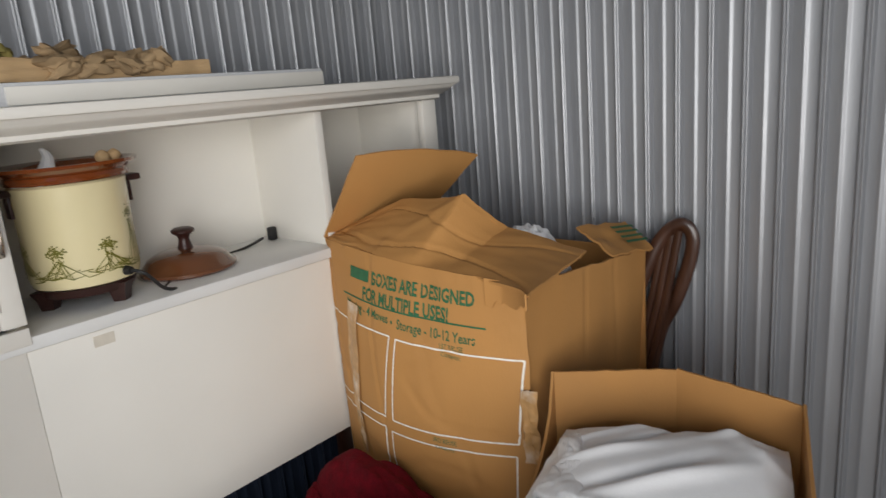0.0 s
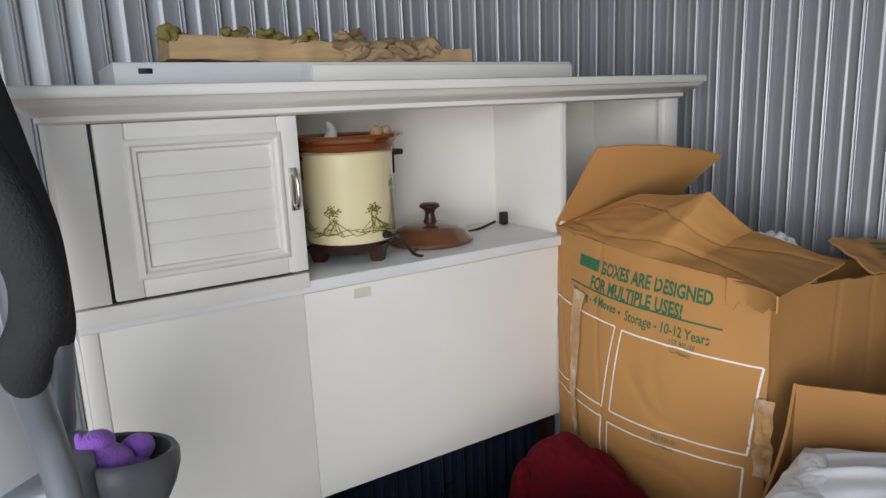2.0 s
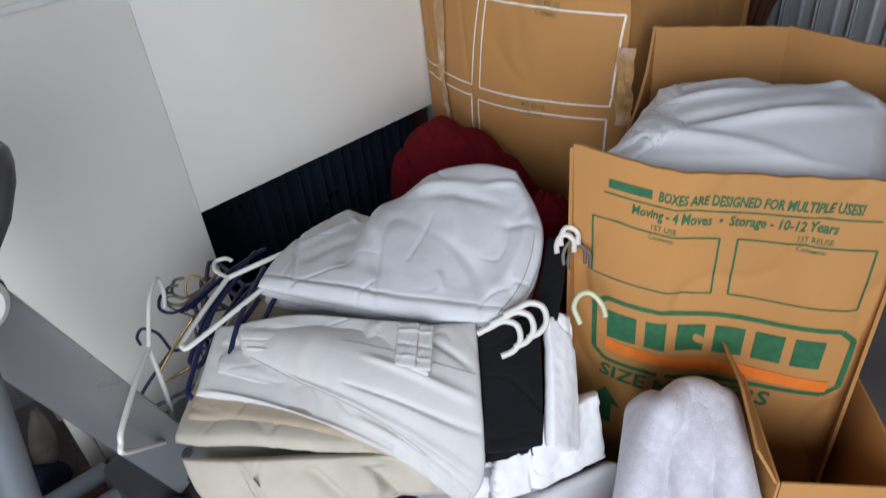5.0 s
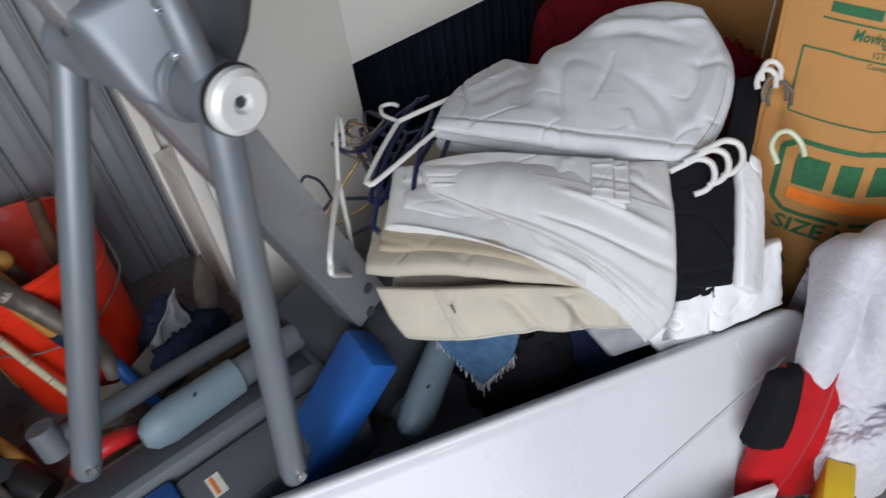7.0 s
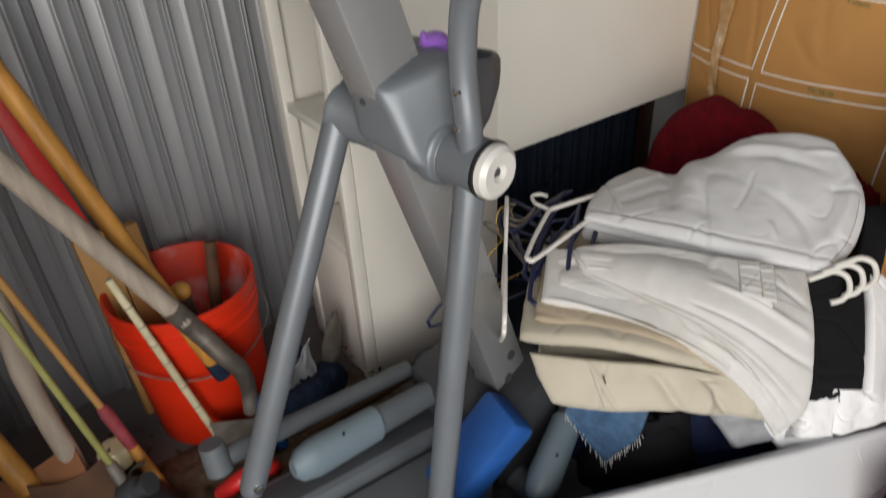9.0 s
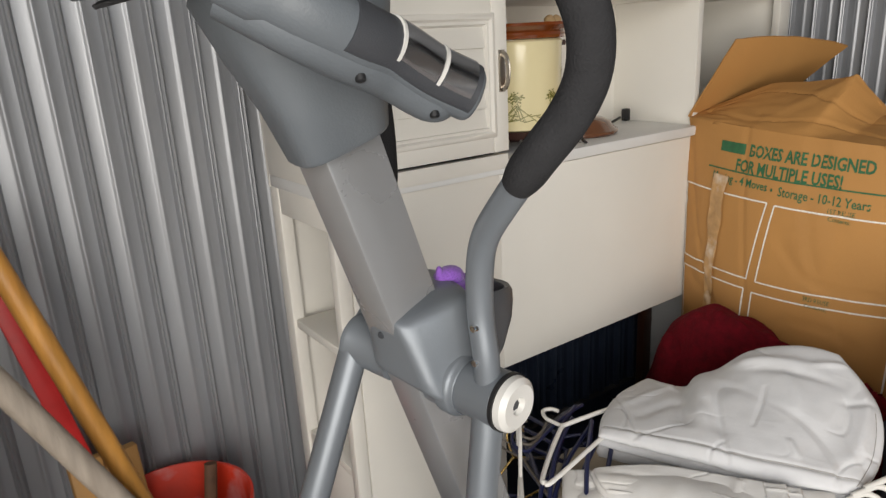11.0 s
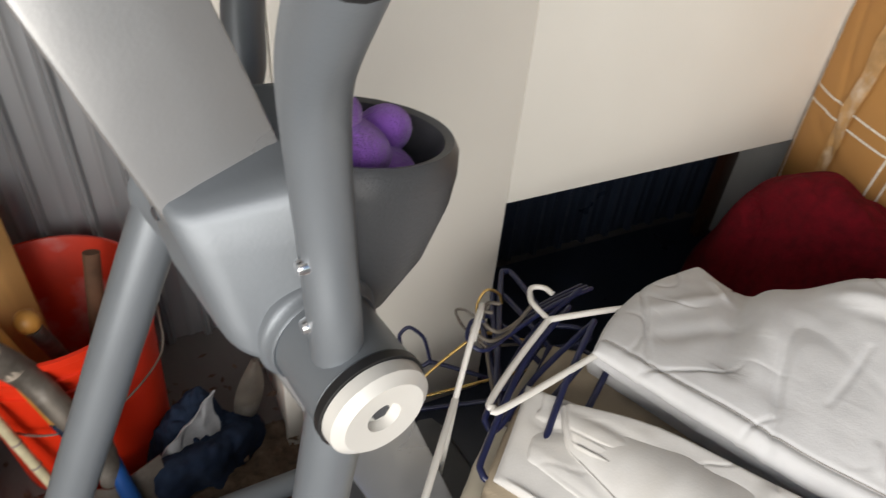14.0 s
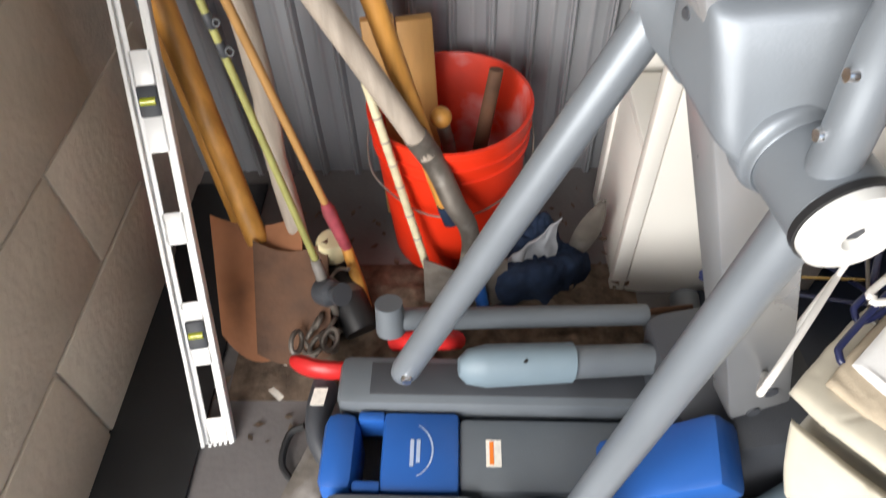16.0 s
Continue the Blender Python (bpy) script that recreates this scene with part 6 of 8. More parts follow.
def clothes():
    # jeans and dark garments at the bottom of the pile
    t = thing("dark_garments", (0.85, 1.35, 0), "heap of dark navy and black clothes under the trousers", "clothes", "folded clothes")
    bm = bmesh.new()
    heap(bm, (0.93, 1.30, 0.0), (0.26, 0.20, 0.27), 60, 22, 0.2, 8, 2, 0.08, -35)
    part("navy_garment", bm, NAVY_CLOTH, t)
    bm = bmesh.new()
    heap(bm, (0.80, 1.22, 0.0), (0.13, 0.10, 0.20), 60, 22, 0.3, 6, 7, 0.06, -35)
    part("black_garment", bm, BLACK_CLOTH, t, "black crumpled garment")
    bm = bmesh.new()
    heap(bm, (0.90, 1.12, 0.0), (0.12, 0.08, 0.19), 60, 22, 0.3, 6, 9, 0.06, -35)
    part("navy_sleeve", bm, NAVY_CLOTH, t)
    t = thing("jeans", (0.70, 1.23, 0.15), "faded blue denim jeans with frayed hem hanging from the pile", "jeans", "folded clothes")
    hem_l, hem_b, hem_r = V(0.652, 1.284, 0.180), V(0.668, 1.197, 0.118), V(0.718, 1.170, 0.178)
    edges = ([hem_l, V(0.656, 1.240, 0.146), hem_b], [hem_b, V(0.692, 1.182, 0.148), hem_r, V(0.775, 1.190, 0.250)], [V(0.690, 1.305, 0.250), V(0.730, 1.250, 0.262), V(0.775, 1.190, 0.250)], [hem_l, V(0.668, 1.296, 0.215), V(0.690, 1.305, 0.250)])
    bm = bmesh.new()
    drape(bm, *edges, 0.010, nu=50, nv=50, fold=0.004, freq=14, seed=3, strokes=((0.02, 0.10, 0.98, 0.10, 0.02, -0.0025), (0.93, 0.02, 0.93, 0.55, 0.02, -0.0025)))
    part("leg", bm, DENIM, t, angle=80)
    rng = random.Random(31)
    bm = bmesh.new()
    for k in range(60):
        f = k / 59
        p = hem_l.lerp(hem_b, f * 2) if f < 0.5 else hem_b.lerp(hem_r, f * 2 - 1)
        o = V(rng.uniform(-0.012, -0.004), rng.uniform(-0.014, -0.004), rng.uniform(-0.012, 0.004))
        tube(bm, [p, p + o * 0.5 + V(0, 0, 0.002), p + o], 0.0006, 4)
    fray = part("frayed_hem", bm, PALE_CLOTH, t, "pale frayed threads")
    fray["kind"] = "stuff"
    folded("grey_jersey", "crumpled grey jersey garment under the trousers", GREY_CLOTH, [(((0.80, 1.12, 0.24), (0.95, 1.04, 0.25), (0.93, 0.99, 0.19), (0.82, 1.06, 0.17)), 0.03, dict(nu=24, nv=16, fold=0.012, freq=10, seed=5))], "clothes")
    folded("pale_blue_shirt", "pale blue crumpled shirt peeking from the pile", WHITE_CLOTH, [(((0.86, 1.08, 0.235), (0.965, 1.01, 0.245), (0.955, 0.965, 0.185), (0.88, 1.01, 0.165)), 0.03, dict(nu=24, nv=16, fold=0.012, freq=10, seed=9))], "shirt")
    # trousers, folded and stacked, front edges sagging
    al = (0.5, -0.86, 0)
    def pair(name, label, mat, layers, category="trousers"):
        t = thing(name, layers[0][0][0], label, category, "folded clothes")
        for so, ea, no, we, th, kw in layers:
            seams = kw.pop("seams", ())
            bm = bmesh.new()
            g = drape(bm, so, ea, no, we, th, **kw)
            layer = part("layer", bm, mat, t, angle=80)
            for across, f, lo_, hi_ in seams:
                nu_, nv_ = len(g) - 1, len(g[0]) - 1
                if across:
                    line = [g[round(f * nu_)][j] for j in range(round(lo_ * nv_), round(hi_ * nv_) + 1)]
                else:
                    line = [g[i][round(f * nv_)] for i in range(round(lo_ * nu_), round(hi_ * nu_) + 1)]
                bm = bmesh.new()
                tube(bm, [p + V(-0.0002, -0.0002, 0.0003) for p in line], 0.0008, 5)
                part("seam", bm, SEAM, layer, "thin stitched seam")
        return t
    # lowest pair: a hanging front panel with a zip, and its plies going back
    khaki = pair("khaki_trousers", "folded khaki cotton trousers, lower pair of the stack", KHAKI_CLOTH, [
        ([(0.574, 1.243, 0.289), (0.625, 1.172, 0.296), (0.690, 1.114, 0.302), (0.760, 1.066, 0.286), (0.832, 1.022, 0.264)],
         [(0.832, 1.022, 0.264), (0.838, 1.034, 0.300), (0.840, 1.055, 0.335)],
         [(0.575, 1.300, 0.352), (0.635, 1.215, 0.364), (0.700, 1.140, 0.370), (0.770, 1.095, 0.345), (0.840, 1.055, 0.335)],
         [(0.574, 1.243, 0.289), (0.568, 1.268, 0.325), (0.575, 1.300, 0.352)], 0.022,
         dict(seams=((0, 0.09, 0.03, 0.97), (1, 0.245, 0.10, 0.80)), nu=130, nv=60, fold=0.005, freq=11, seed=11, along=(0.1, 0.1, 1), strokes=((0.30, 0.05, 0.25, 0.95, 0.010, 0.004), (0.56, 0.0, 0.50, 0.8, 0.030, -0.010), (0.66, 0.05, 0.72, 0.75, 0.035, 0.011), (0.78, 0.0, 0.70, 0.8, 0.028, -0.010), (0.88, 0.1, 0.92, 0.9, 0.030, 0.008), (0.02, 0.09, 0.98, 0.07, 0.012, -0.002)))),
        ([(0.578, 1.328, 0.357), (0.600, 1.270, 0.376), (0.645, 1.205, 0.388), (0.692, 1.142, 0.384), (0.775, 1.085, 0.345)],
         [(0.775, 1.085, 0.345), (0.930, 1.180, 0.385), (1.060, 1.280, 0.405)],
         [(0.800, 1.500, 0.380), (0.930, 1.400, 0.395), (1.060, 1.280, 0.405)],
         [(0.578, 1.328, 0.357), (0.680, 1.420, 0.370), (0.800, 1.500, 0.380)], 0.026,
         dict(nu=100, nv=60, fold=0.005, freq=9, seed=12, along=al, ragged=0.012)),
        ([(0.590, 1.300, 0.300), (0.700, 1.150, 0.300), (0.850, 1.050, 0.270)],
         [(0.850, 1.050, 0.270), (0.960, 1.130, 0.300), (1.080, 1.240, 0.310)],
         [(0.800, 1.480, 0.310), (0.940, 1.360, 0.310), (1.080, 1.240, 0.310)],
         [(0.590, 1.300, 0.300), (0.690, 1.390, 0.305), (0.800, 1.480, 0.310)], 0.075,
         dict(nu=50, nv=40, fold=0.008, freq=8, seed=13, along=al))])
    bm = bmesh.new()
    tube(bm, spline([(0.622, 1.186, 0.358), (0.627, 1.176, 0.325), (0.634, 1.166, 0.295)], 6), 0.0014, 6)
    part("zip", bm, DIRTY_STEEL, khaki, "thin pocket zip")
    pair("tan_trousers", "folded darker tan trousers in the middle of the stack", TAN_CLOTH, [
        ([(0.604, 1.322, 0.390), (0.655, 1.240, 0.400), (0.705, 1.160, 0.400), (0.765, 1.085, 0.352), (0.828, 1.030, 0.298)],
         [(0.828, 1.030, 0.298), (0.900, 1.100, 0.350), (1.000, 1.200, 0.400)],
         [(0.800, 1.480, 0.405), (0.900, 1.360, 0.410), (1.000, 1.200, 0.400)],
         [(0.604, 1.322, 0.390), (0.690, 1.400, 0.400), (0.800, 1.480, 0.405)], 0.016,
         dict(nu=100, nv=50, fold=0.005, freq=9, seed=14, along=al, ragged=0.010, strokes=((0.5, 0.02, 0.9, 0.10, 0.03, 0.007),)))])
    # the stone pair: two plies that sag into a long leg, and the waistband lying over it
    stone = pair("stone_trousers", "pale stone trousers folded with a waistband and belt loops showing", STONE_CLOTH, [
        ([(0.668, 1.335, 0.424), (0.712, 1.240, 0.420), (0.757, 1.130, 0.402), (0.770, 1.110, 0.392), (0.785, 1.090, 0.380)],
         [(0.785, 1.090, 0.380), (0.850, 1.140, 0.420), (0.900, 1.200, 0.430)],
         [(0.730, 1.400, 0.432), (0.810, 1.300, 0.440), (0.900, 1.200, 0.430)],
         [(0.668, 1.335, 0.424), (0.700, 1.370, 0.428), (0.730, 1.400, 0.432)], 0.009,
         dict(nu=100, nv=40, fold=0.005, freq=11, seed=15, along=al, ragged=0.015)),
        ([(0.630, 1.335, 0.406), (0.680, 1.250, 0.402), (0.734, 1.132, 0.388), (0.786, 1.062, 0.330), (0.833, 1.010, 0.238)],
         [(0.833, 1.010, 0.238), (0.862, 1.004, 0.300), (0.930, 1.080, 0.410)],
         [(0.720, 1.420, 0.425), (0.830, 1.250, 0.440), (0.930, 1.080, 0.410)],
         [(0.630, 1.335, 0.406), (0.680, 1.380, 0.420), (0.720, 1.420, 0.425)], 0.014,
         dict(nu=120, nv=70, fold=0.005, freq=8, seed=16, along=(-0.4, -0.5, -0.7), strokes=((0.05, 0.05, 0.65, 0.05, 0.020, 0.006), (0.55, 0.2, 0.95, 0.15, 0.03, 0.006)))),
        ([(0.712, 1.325, 0.430), (0.738, 1.225, 0.426), (0.772, 1.130, 0.408), (0.808, 1.062, 0.350), (0.842, 1.006, 0.236)],
         [(0.842, 1.006, 0.236), (0.860, 0.988, 0.305), (0.905, 1.028, 0.400), (0.968, 1.092, 0.452)],
         [(0.735, 1.372, 0.442), (0.800, 1.275, 0.456), (0.880, 1.175, 0.458), (0.968, 1.092, 0.452)],
         [(0.712, 1.325, 0.430), (0.722, 1.350, 0.438), (0.735, 1.372, 0.442)], 0.016,
         dict(seams=((0, 0.07, 0.05, 0.97), (0, 0.72, 0.45, 0.97)), nu=150, nv=110, fold=0.0035, freq=8, seed=31, along=(-0.4, -0.5, -0.7), crown=0.012, strokes=((0.25, 0.12, 0.97, 0.22, 0.030, 0.007), (0.45, 0.30, 0.98, 0.45, 0.022, -0.006), (0.55, 0.62, 0.96, 0.60, 0.030, 0.006), (0.02, 0.05, 0.98, 0.05, 0.012, 0.003), (0.7, 0.95, 0.95, 0.75, 0.02, -0.005)))),
        ([(0.716, 1.320, 0.441), (0.745, 1.255, 0.447), (0.775, 1.190, 0.440), (0.828, 1.110, 0.450), (0.852, 1.072, 0.446)],
         [(0.852, 1.072, 0.446), (0.880, 1.096, 0.456), (0.912, 1.120, 0.466)],
         [(0.736, 1.366, 0.450), (0.800, 1.290, 0.468), (0.860, 1.195, 0.470), (0.912, 1.120, 0.466)],
         [(0.716, 1.320, 0.441), (0.722, 1.344, 0.450), (0.736, 1.366, 0.450)], 0.013,
         dict(seams=((0, 0.12, 0.03, 0.97),), nu=120, nv=60, fold=0.004, freq=12, seed=17, along=al, strokes=((0.0, 0.10, 0.98, 0.08, 0.025, 0.0025), (0.10, 0.75, 0.45, 0.45, 0.08, -0.003), (0.45, 0.2, 0.62, 0.7, 0.06, -0.003), (0.66, 0.15, 0.72, 0.9, 0.03, 0.004))))])
    for k, f in enumerate((0.0, 0.55)):
        bm = bmesh.new()
        o = V(0.826, 1.113, 0.459).lerp(V(0.846, 1.081, 0.455), f)
        drape(bm, [o, o + V(0.017, -0.027, -0.002)], [o + V(0.017, -0.027, -0.002), o + V(0.070, 0.018, 0.018)], [o + V(0.052, 0.045, 0.017), o + V(0.070, 0.018, 0.018)], [o, o + V(0.052, 0.045, 0.017)], 0.006, nu=16, nv=40, fold=0.002, freq=30, seed=18 + k, ragged=0.02, strokes=((0.0, 0.2, 1.0, 0.22, 0.03, 0.002), (0.0, 0.5, 1.0, 0.46, 0.03, -0.002), (0.0, 0.8, 1.0, 0.82, 0.03, 0.002)))
        part("waistband", bm, STONE_CLOTH, stone, "gathered waistband end", angle=80)
    # darker tan strip laid in as shade where the waistband ends part
    bm = bmesh.new()
    obox(bm, V(0.8425, 1.0885, 0.4585), (0.0014, -0.0022, 0), (0.046, 0.040, 0.015), (0, 0, 0.003), 0.0005)
    part("slit", bm, TAN_CLOTH, stone, "tan strip for the shade between the waistband ends")
    # the top pair: doubled, falling to the front hem, rolled over along its right side
    hem = [(0.797, 1.408, 0.466), (0.842, 1.290, 0.470), (0.893, 1.182, 0.466), (0.940, 1.115, 0.462), (0.992, 1.064, 0.450)]
    side = [(0.992, 1.064, 0.450), (1.075, 1.072, 0.470), (1.150, 1.112, 0.515), (1.192, 1.200, 0.568)]
    brow = [(1.053, 1.500, 0.447), (1.056, 1.425, 0.456), (1.085, 1.372, 0.500), (1.128, 1.322, 0.552), (1.168, 1.260, 0.572), (1.192, 1.200, 0.568)]
    left = [(0.797, 1.408, 0.466), (0.860, 1.452, 0.462), (0.950, 1.488, 0.455), (1.053, 1.500, 0.447)]
    dn = lambda pts, z, k: [(x + k * 0.5, y + k * 0.6, h - z) for x, y, h in pts]
    white = pair("white_trousers", "white-grey trousers draped over the top of the stack", PALE_CLOTH, [
        (hem, side, brow, left, 0.016, dict(seams=((0, 0.085, 0.02, 0.97), (1, 0.965, 0.04, 0.55)), nu=170, nv=150, fold=0.0050, freq=7, seed=21, along=(0.55, 0.80, 0), crown=0.026,
            strokes=((0.25, 0.98, 0.34, 0.25, 0.045, -0.012), (0.36, 0.95, 0.42, 0.35, 0.06, 0.010), (0.62, 0.35, 0.60, 0.80, 0.045, -0.004), (0.72, 0.45, 0.70, 0.75, 0.030, 0.003), (0.80, 0.15, 0.90, 0.75, 0.050, -0.004),
                     (0.90, 0.20, 0.97, 0.85, 0.025, 0.006), (0.08, 0.4, 0.22, 0.8, 0.03, 0.005), (0.15, 0.25, 0.30, 0.55, 0.035, -0.004), (0.55, 0.88, 0.80, 0.80, 0.04, 0.005), (0.60, 0.78, 0.85, 0.68, 0.035, -0.004), (0.01, 0.085, 0.99, 0.085, 0.010, -0.0022), (0.01, 0.05, 0.99, 0.05, 0.020, 0.002), (0.97, 0.02, 0.97, 0.5, 0.012, -0.003), (0.86, 0.55, 0.97, 0.60, 0.020, -0.003), (0.82, 0.80, 0.97, 0.88, 0.022, 0.004), (0.58, 0.30, 0.62, 0.62, 0.008, -0.0025), (0.74, 0.14, 0.70, 0.24, 0.012, 0.003), (0.40, 0.5, 0.48, 0.2, 0.030, -0.004), (0.12, 0.9, 0.24, 0.75, 0.025, 0.005)))),
        (dn(hem, 0.017, -0.004), dn(side, 0.020, 0.008), dn(brow, 0.024, 0.0), dn(left, 0.017, 0.006), 0.016, dict(nu=90, nv=60, fold=0.004, freq=8, seed=22, along=(0.55, 0.80, 0), crown=0.02, ragged=0.008)),
        (dn(hem, 0.030, 0.030), dn(side, 0.055, 0.030), dn(brow, 0.070, 0.0), dn(left, 0.040, 0.020), 0.050, dict(nu=60, nv=50, fold=0.006, freq=8, seed=23, crown=0.0))])
    pair("black_trousers", "black trousers hanging folded beside the pale stack", BLACK_CLOTH, [
        ([(0.866, 0.990, 0.338), (0.905, 0.970, 0.324), (0.944, 0.952, 0.313)], [(0.944, 0.952, 0.313), (1.000, 0.998, 0.380), (1.052, 1.044, 0.430)],
         [(0.960, 1.086, 0.436), (1.005, 1.068, 0.446), (1.052, 1.044, 0.430)], [(0.866, 0.990, 0.338), (0.910, 1.034, 0.390), (0.960, 1.086, 0.436)], 0.014,
         dict(nu=50, nv=60, fold=0.005, freq=9, seed=24, along=(0.4, 0.5, 1))),
        ([(1.005, 1.050, 0.425), (1.068, 1.022, 0.420)], [(1.068, 1.022, 0.420), (1.125, 1.050, 0.465), (1.178, 1.082, 0.500)],
         [(1.150, 1.105, 0.495), (1.178, 1.082, 0.500)], [(1.005, 1.050, 0.425), (1.080, 1.068, 0.455), (1.150, 1.105, 0.495)], 0.022,
         dict(nu=40, nv=60, fold=0.008, freq=9, seed=25, along=(0.6, 0.4, 0.5), ragged=0.02)),
        ([(0.90, 1.03, 0.25), (0.97, 0.98, 0.24)], [(0.97, 0.98, 0.24), (1.08, 1.07, 0.38)], [(1.00, 1.12, 0.40), (1.08, 1.07, 0.38)], [(0.90, 1.03, 0.25), (1.00, 1.12, 0.40)], 0.06,
         dict(nu=20, nv=30, fold=0.006, freq=9, seed=26))])
    pair("white_shirts", "white crumpled shirts hanging behind the lid", WHITE_CLOTH, [
        ([(0.948, 0.952, 0.306), (0.985, 0.940, 0.268), (1.010, 0.938, 0.255)], [(1.010, 0.938, 0.255), (1.060, 0.980, 0.350), (1.098, 1.022, 0.415)],
         [(1.060, 1.040, 0.430), (1.080, 1.034, 0.428), (1.098, 1.022, 0.415)], [(0.948, 0.952, 0.306), (1.005, 0.996, 0.372), (1.060, 1.040, 0.430)], 0.018,
         dict(nu=40, nv=90, fold=0.010, freq=13, seed=27, along=(0.5, 0.45, 0.7), ragged=0.02)),
        ([(0.880, 0.995, 0.215), (0.960, 0.955, 0.205), (1.058, 0.922, 0.205)], [(1.058, 0.922, 0.205), (1.072, 0.940, 0.250), (1.090, 0.965, 0.300)],
         [(0.915, 1.020, 0.275), (1.000, 0.985, 0.300), (1.090, 0.965, 0.300)], [(0.880, 0.995, 0.215), (0.890, 1.005, 0.245), (0.915, 1.020, 0.275)], 0.030,
         dict(nu=110, nv=60, fold=0.014, freq=12, seed=28, along=(0.3, 0.2, 1), ragged=0.03))], "shirts")
    t = thing("maroon_blanket", (1.30, 1.45, 0), "maroon fleece blanket bundled in front of the carton", "blanket")
    bm = bmesh.new()
    heap(bm, (1.350, 1.49, 0.0), (0.115, 0.25, 0.515), 110, 56, 0.20, 3.2, 6, 0.022, 6)
    part("fleece", bm, MAROON, t, angle=80)
    bm = bmesh.new()
    heap(bm, (1.325, 1.590, 0.0), (0.085, 0.10, 0.455), 90, 46, 0.18, 4, 17, 0.03, 20)
    part("fleece_fold", bm, MAROON, t, angle=80)
    bm = bmesh.new()
    heap(bm, (1.28, 1.20, 0.0), (0.10, 0.13, 0.500), 60, 30, 0.10, 5, 8, 0.04)
    part("fleece_fold", bm, MAROON, t, angle=80)


clothes()


def hanger(name, label, mat, place, r=0.0036, size=1.0, wide=1.0):
    """A tubular hanger in its own plane, x across and z up, moved to its place."""
    t = thing(name, place.translation, label, "hanger", "hangers")
    s = size
    bm = bmesh.new()
    hook = [V(0, 0, 0.0), V(0, 0, 0.035 * s), V(0.004 * s, 0, 0.060 * s), V(0.024 * s, 0, 0.082 * s), V(0.044 * s, 0, 0.070 * s), V(0.047 * s, 0, 0.050 * s)]
    tube(bm, [place @ p for p in spline(hook, 5)], r * 0.85, 10)
    part("hook", bm, mat, t)
    bm = bmesh.new()
    w = 0.20 * s * wide
    loop = [V(0, 0, 0.004), V(-w * 0.55, 0, -0.035 * s), V(-w, 0, -0.075 * s), V(-w * 1.02, 0, -0.088 * s), V(-w * 0.95, 0, -0.097 * s), V(0, 0, -0.098 * s), V(w * 0.95, 0, -0.097 * s), V(w * 1.02, 0, -0.088 * s), V(w, 0, -0.075 * s), V(w * 0.55, 0, -0.035 * s), V(0, 0, 0.004)]
    tube(bm, [place @ p for p in spline(loop, 4)], r, 10)
    part("frame", bm, mat, t)
    return t


def frame_of(origin, xdir, zdir):
    z = Vector(zdir).normalized()
    x = Vector(xdir)
    x = (x - z * x.dot(z)).normalized()
    y = z.cross(x)
    return Matrix.Translation(origin) @ Matrix((x, y, z)).transposed().to_4x4()


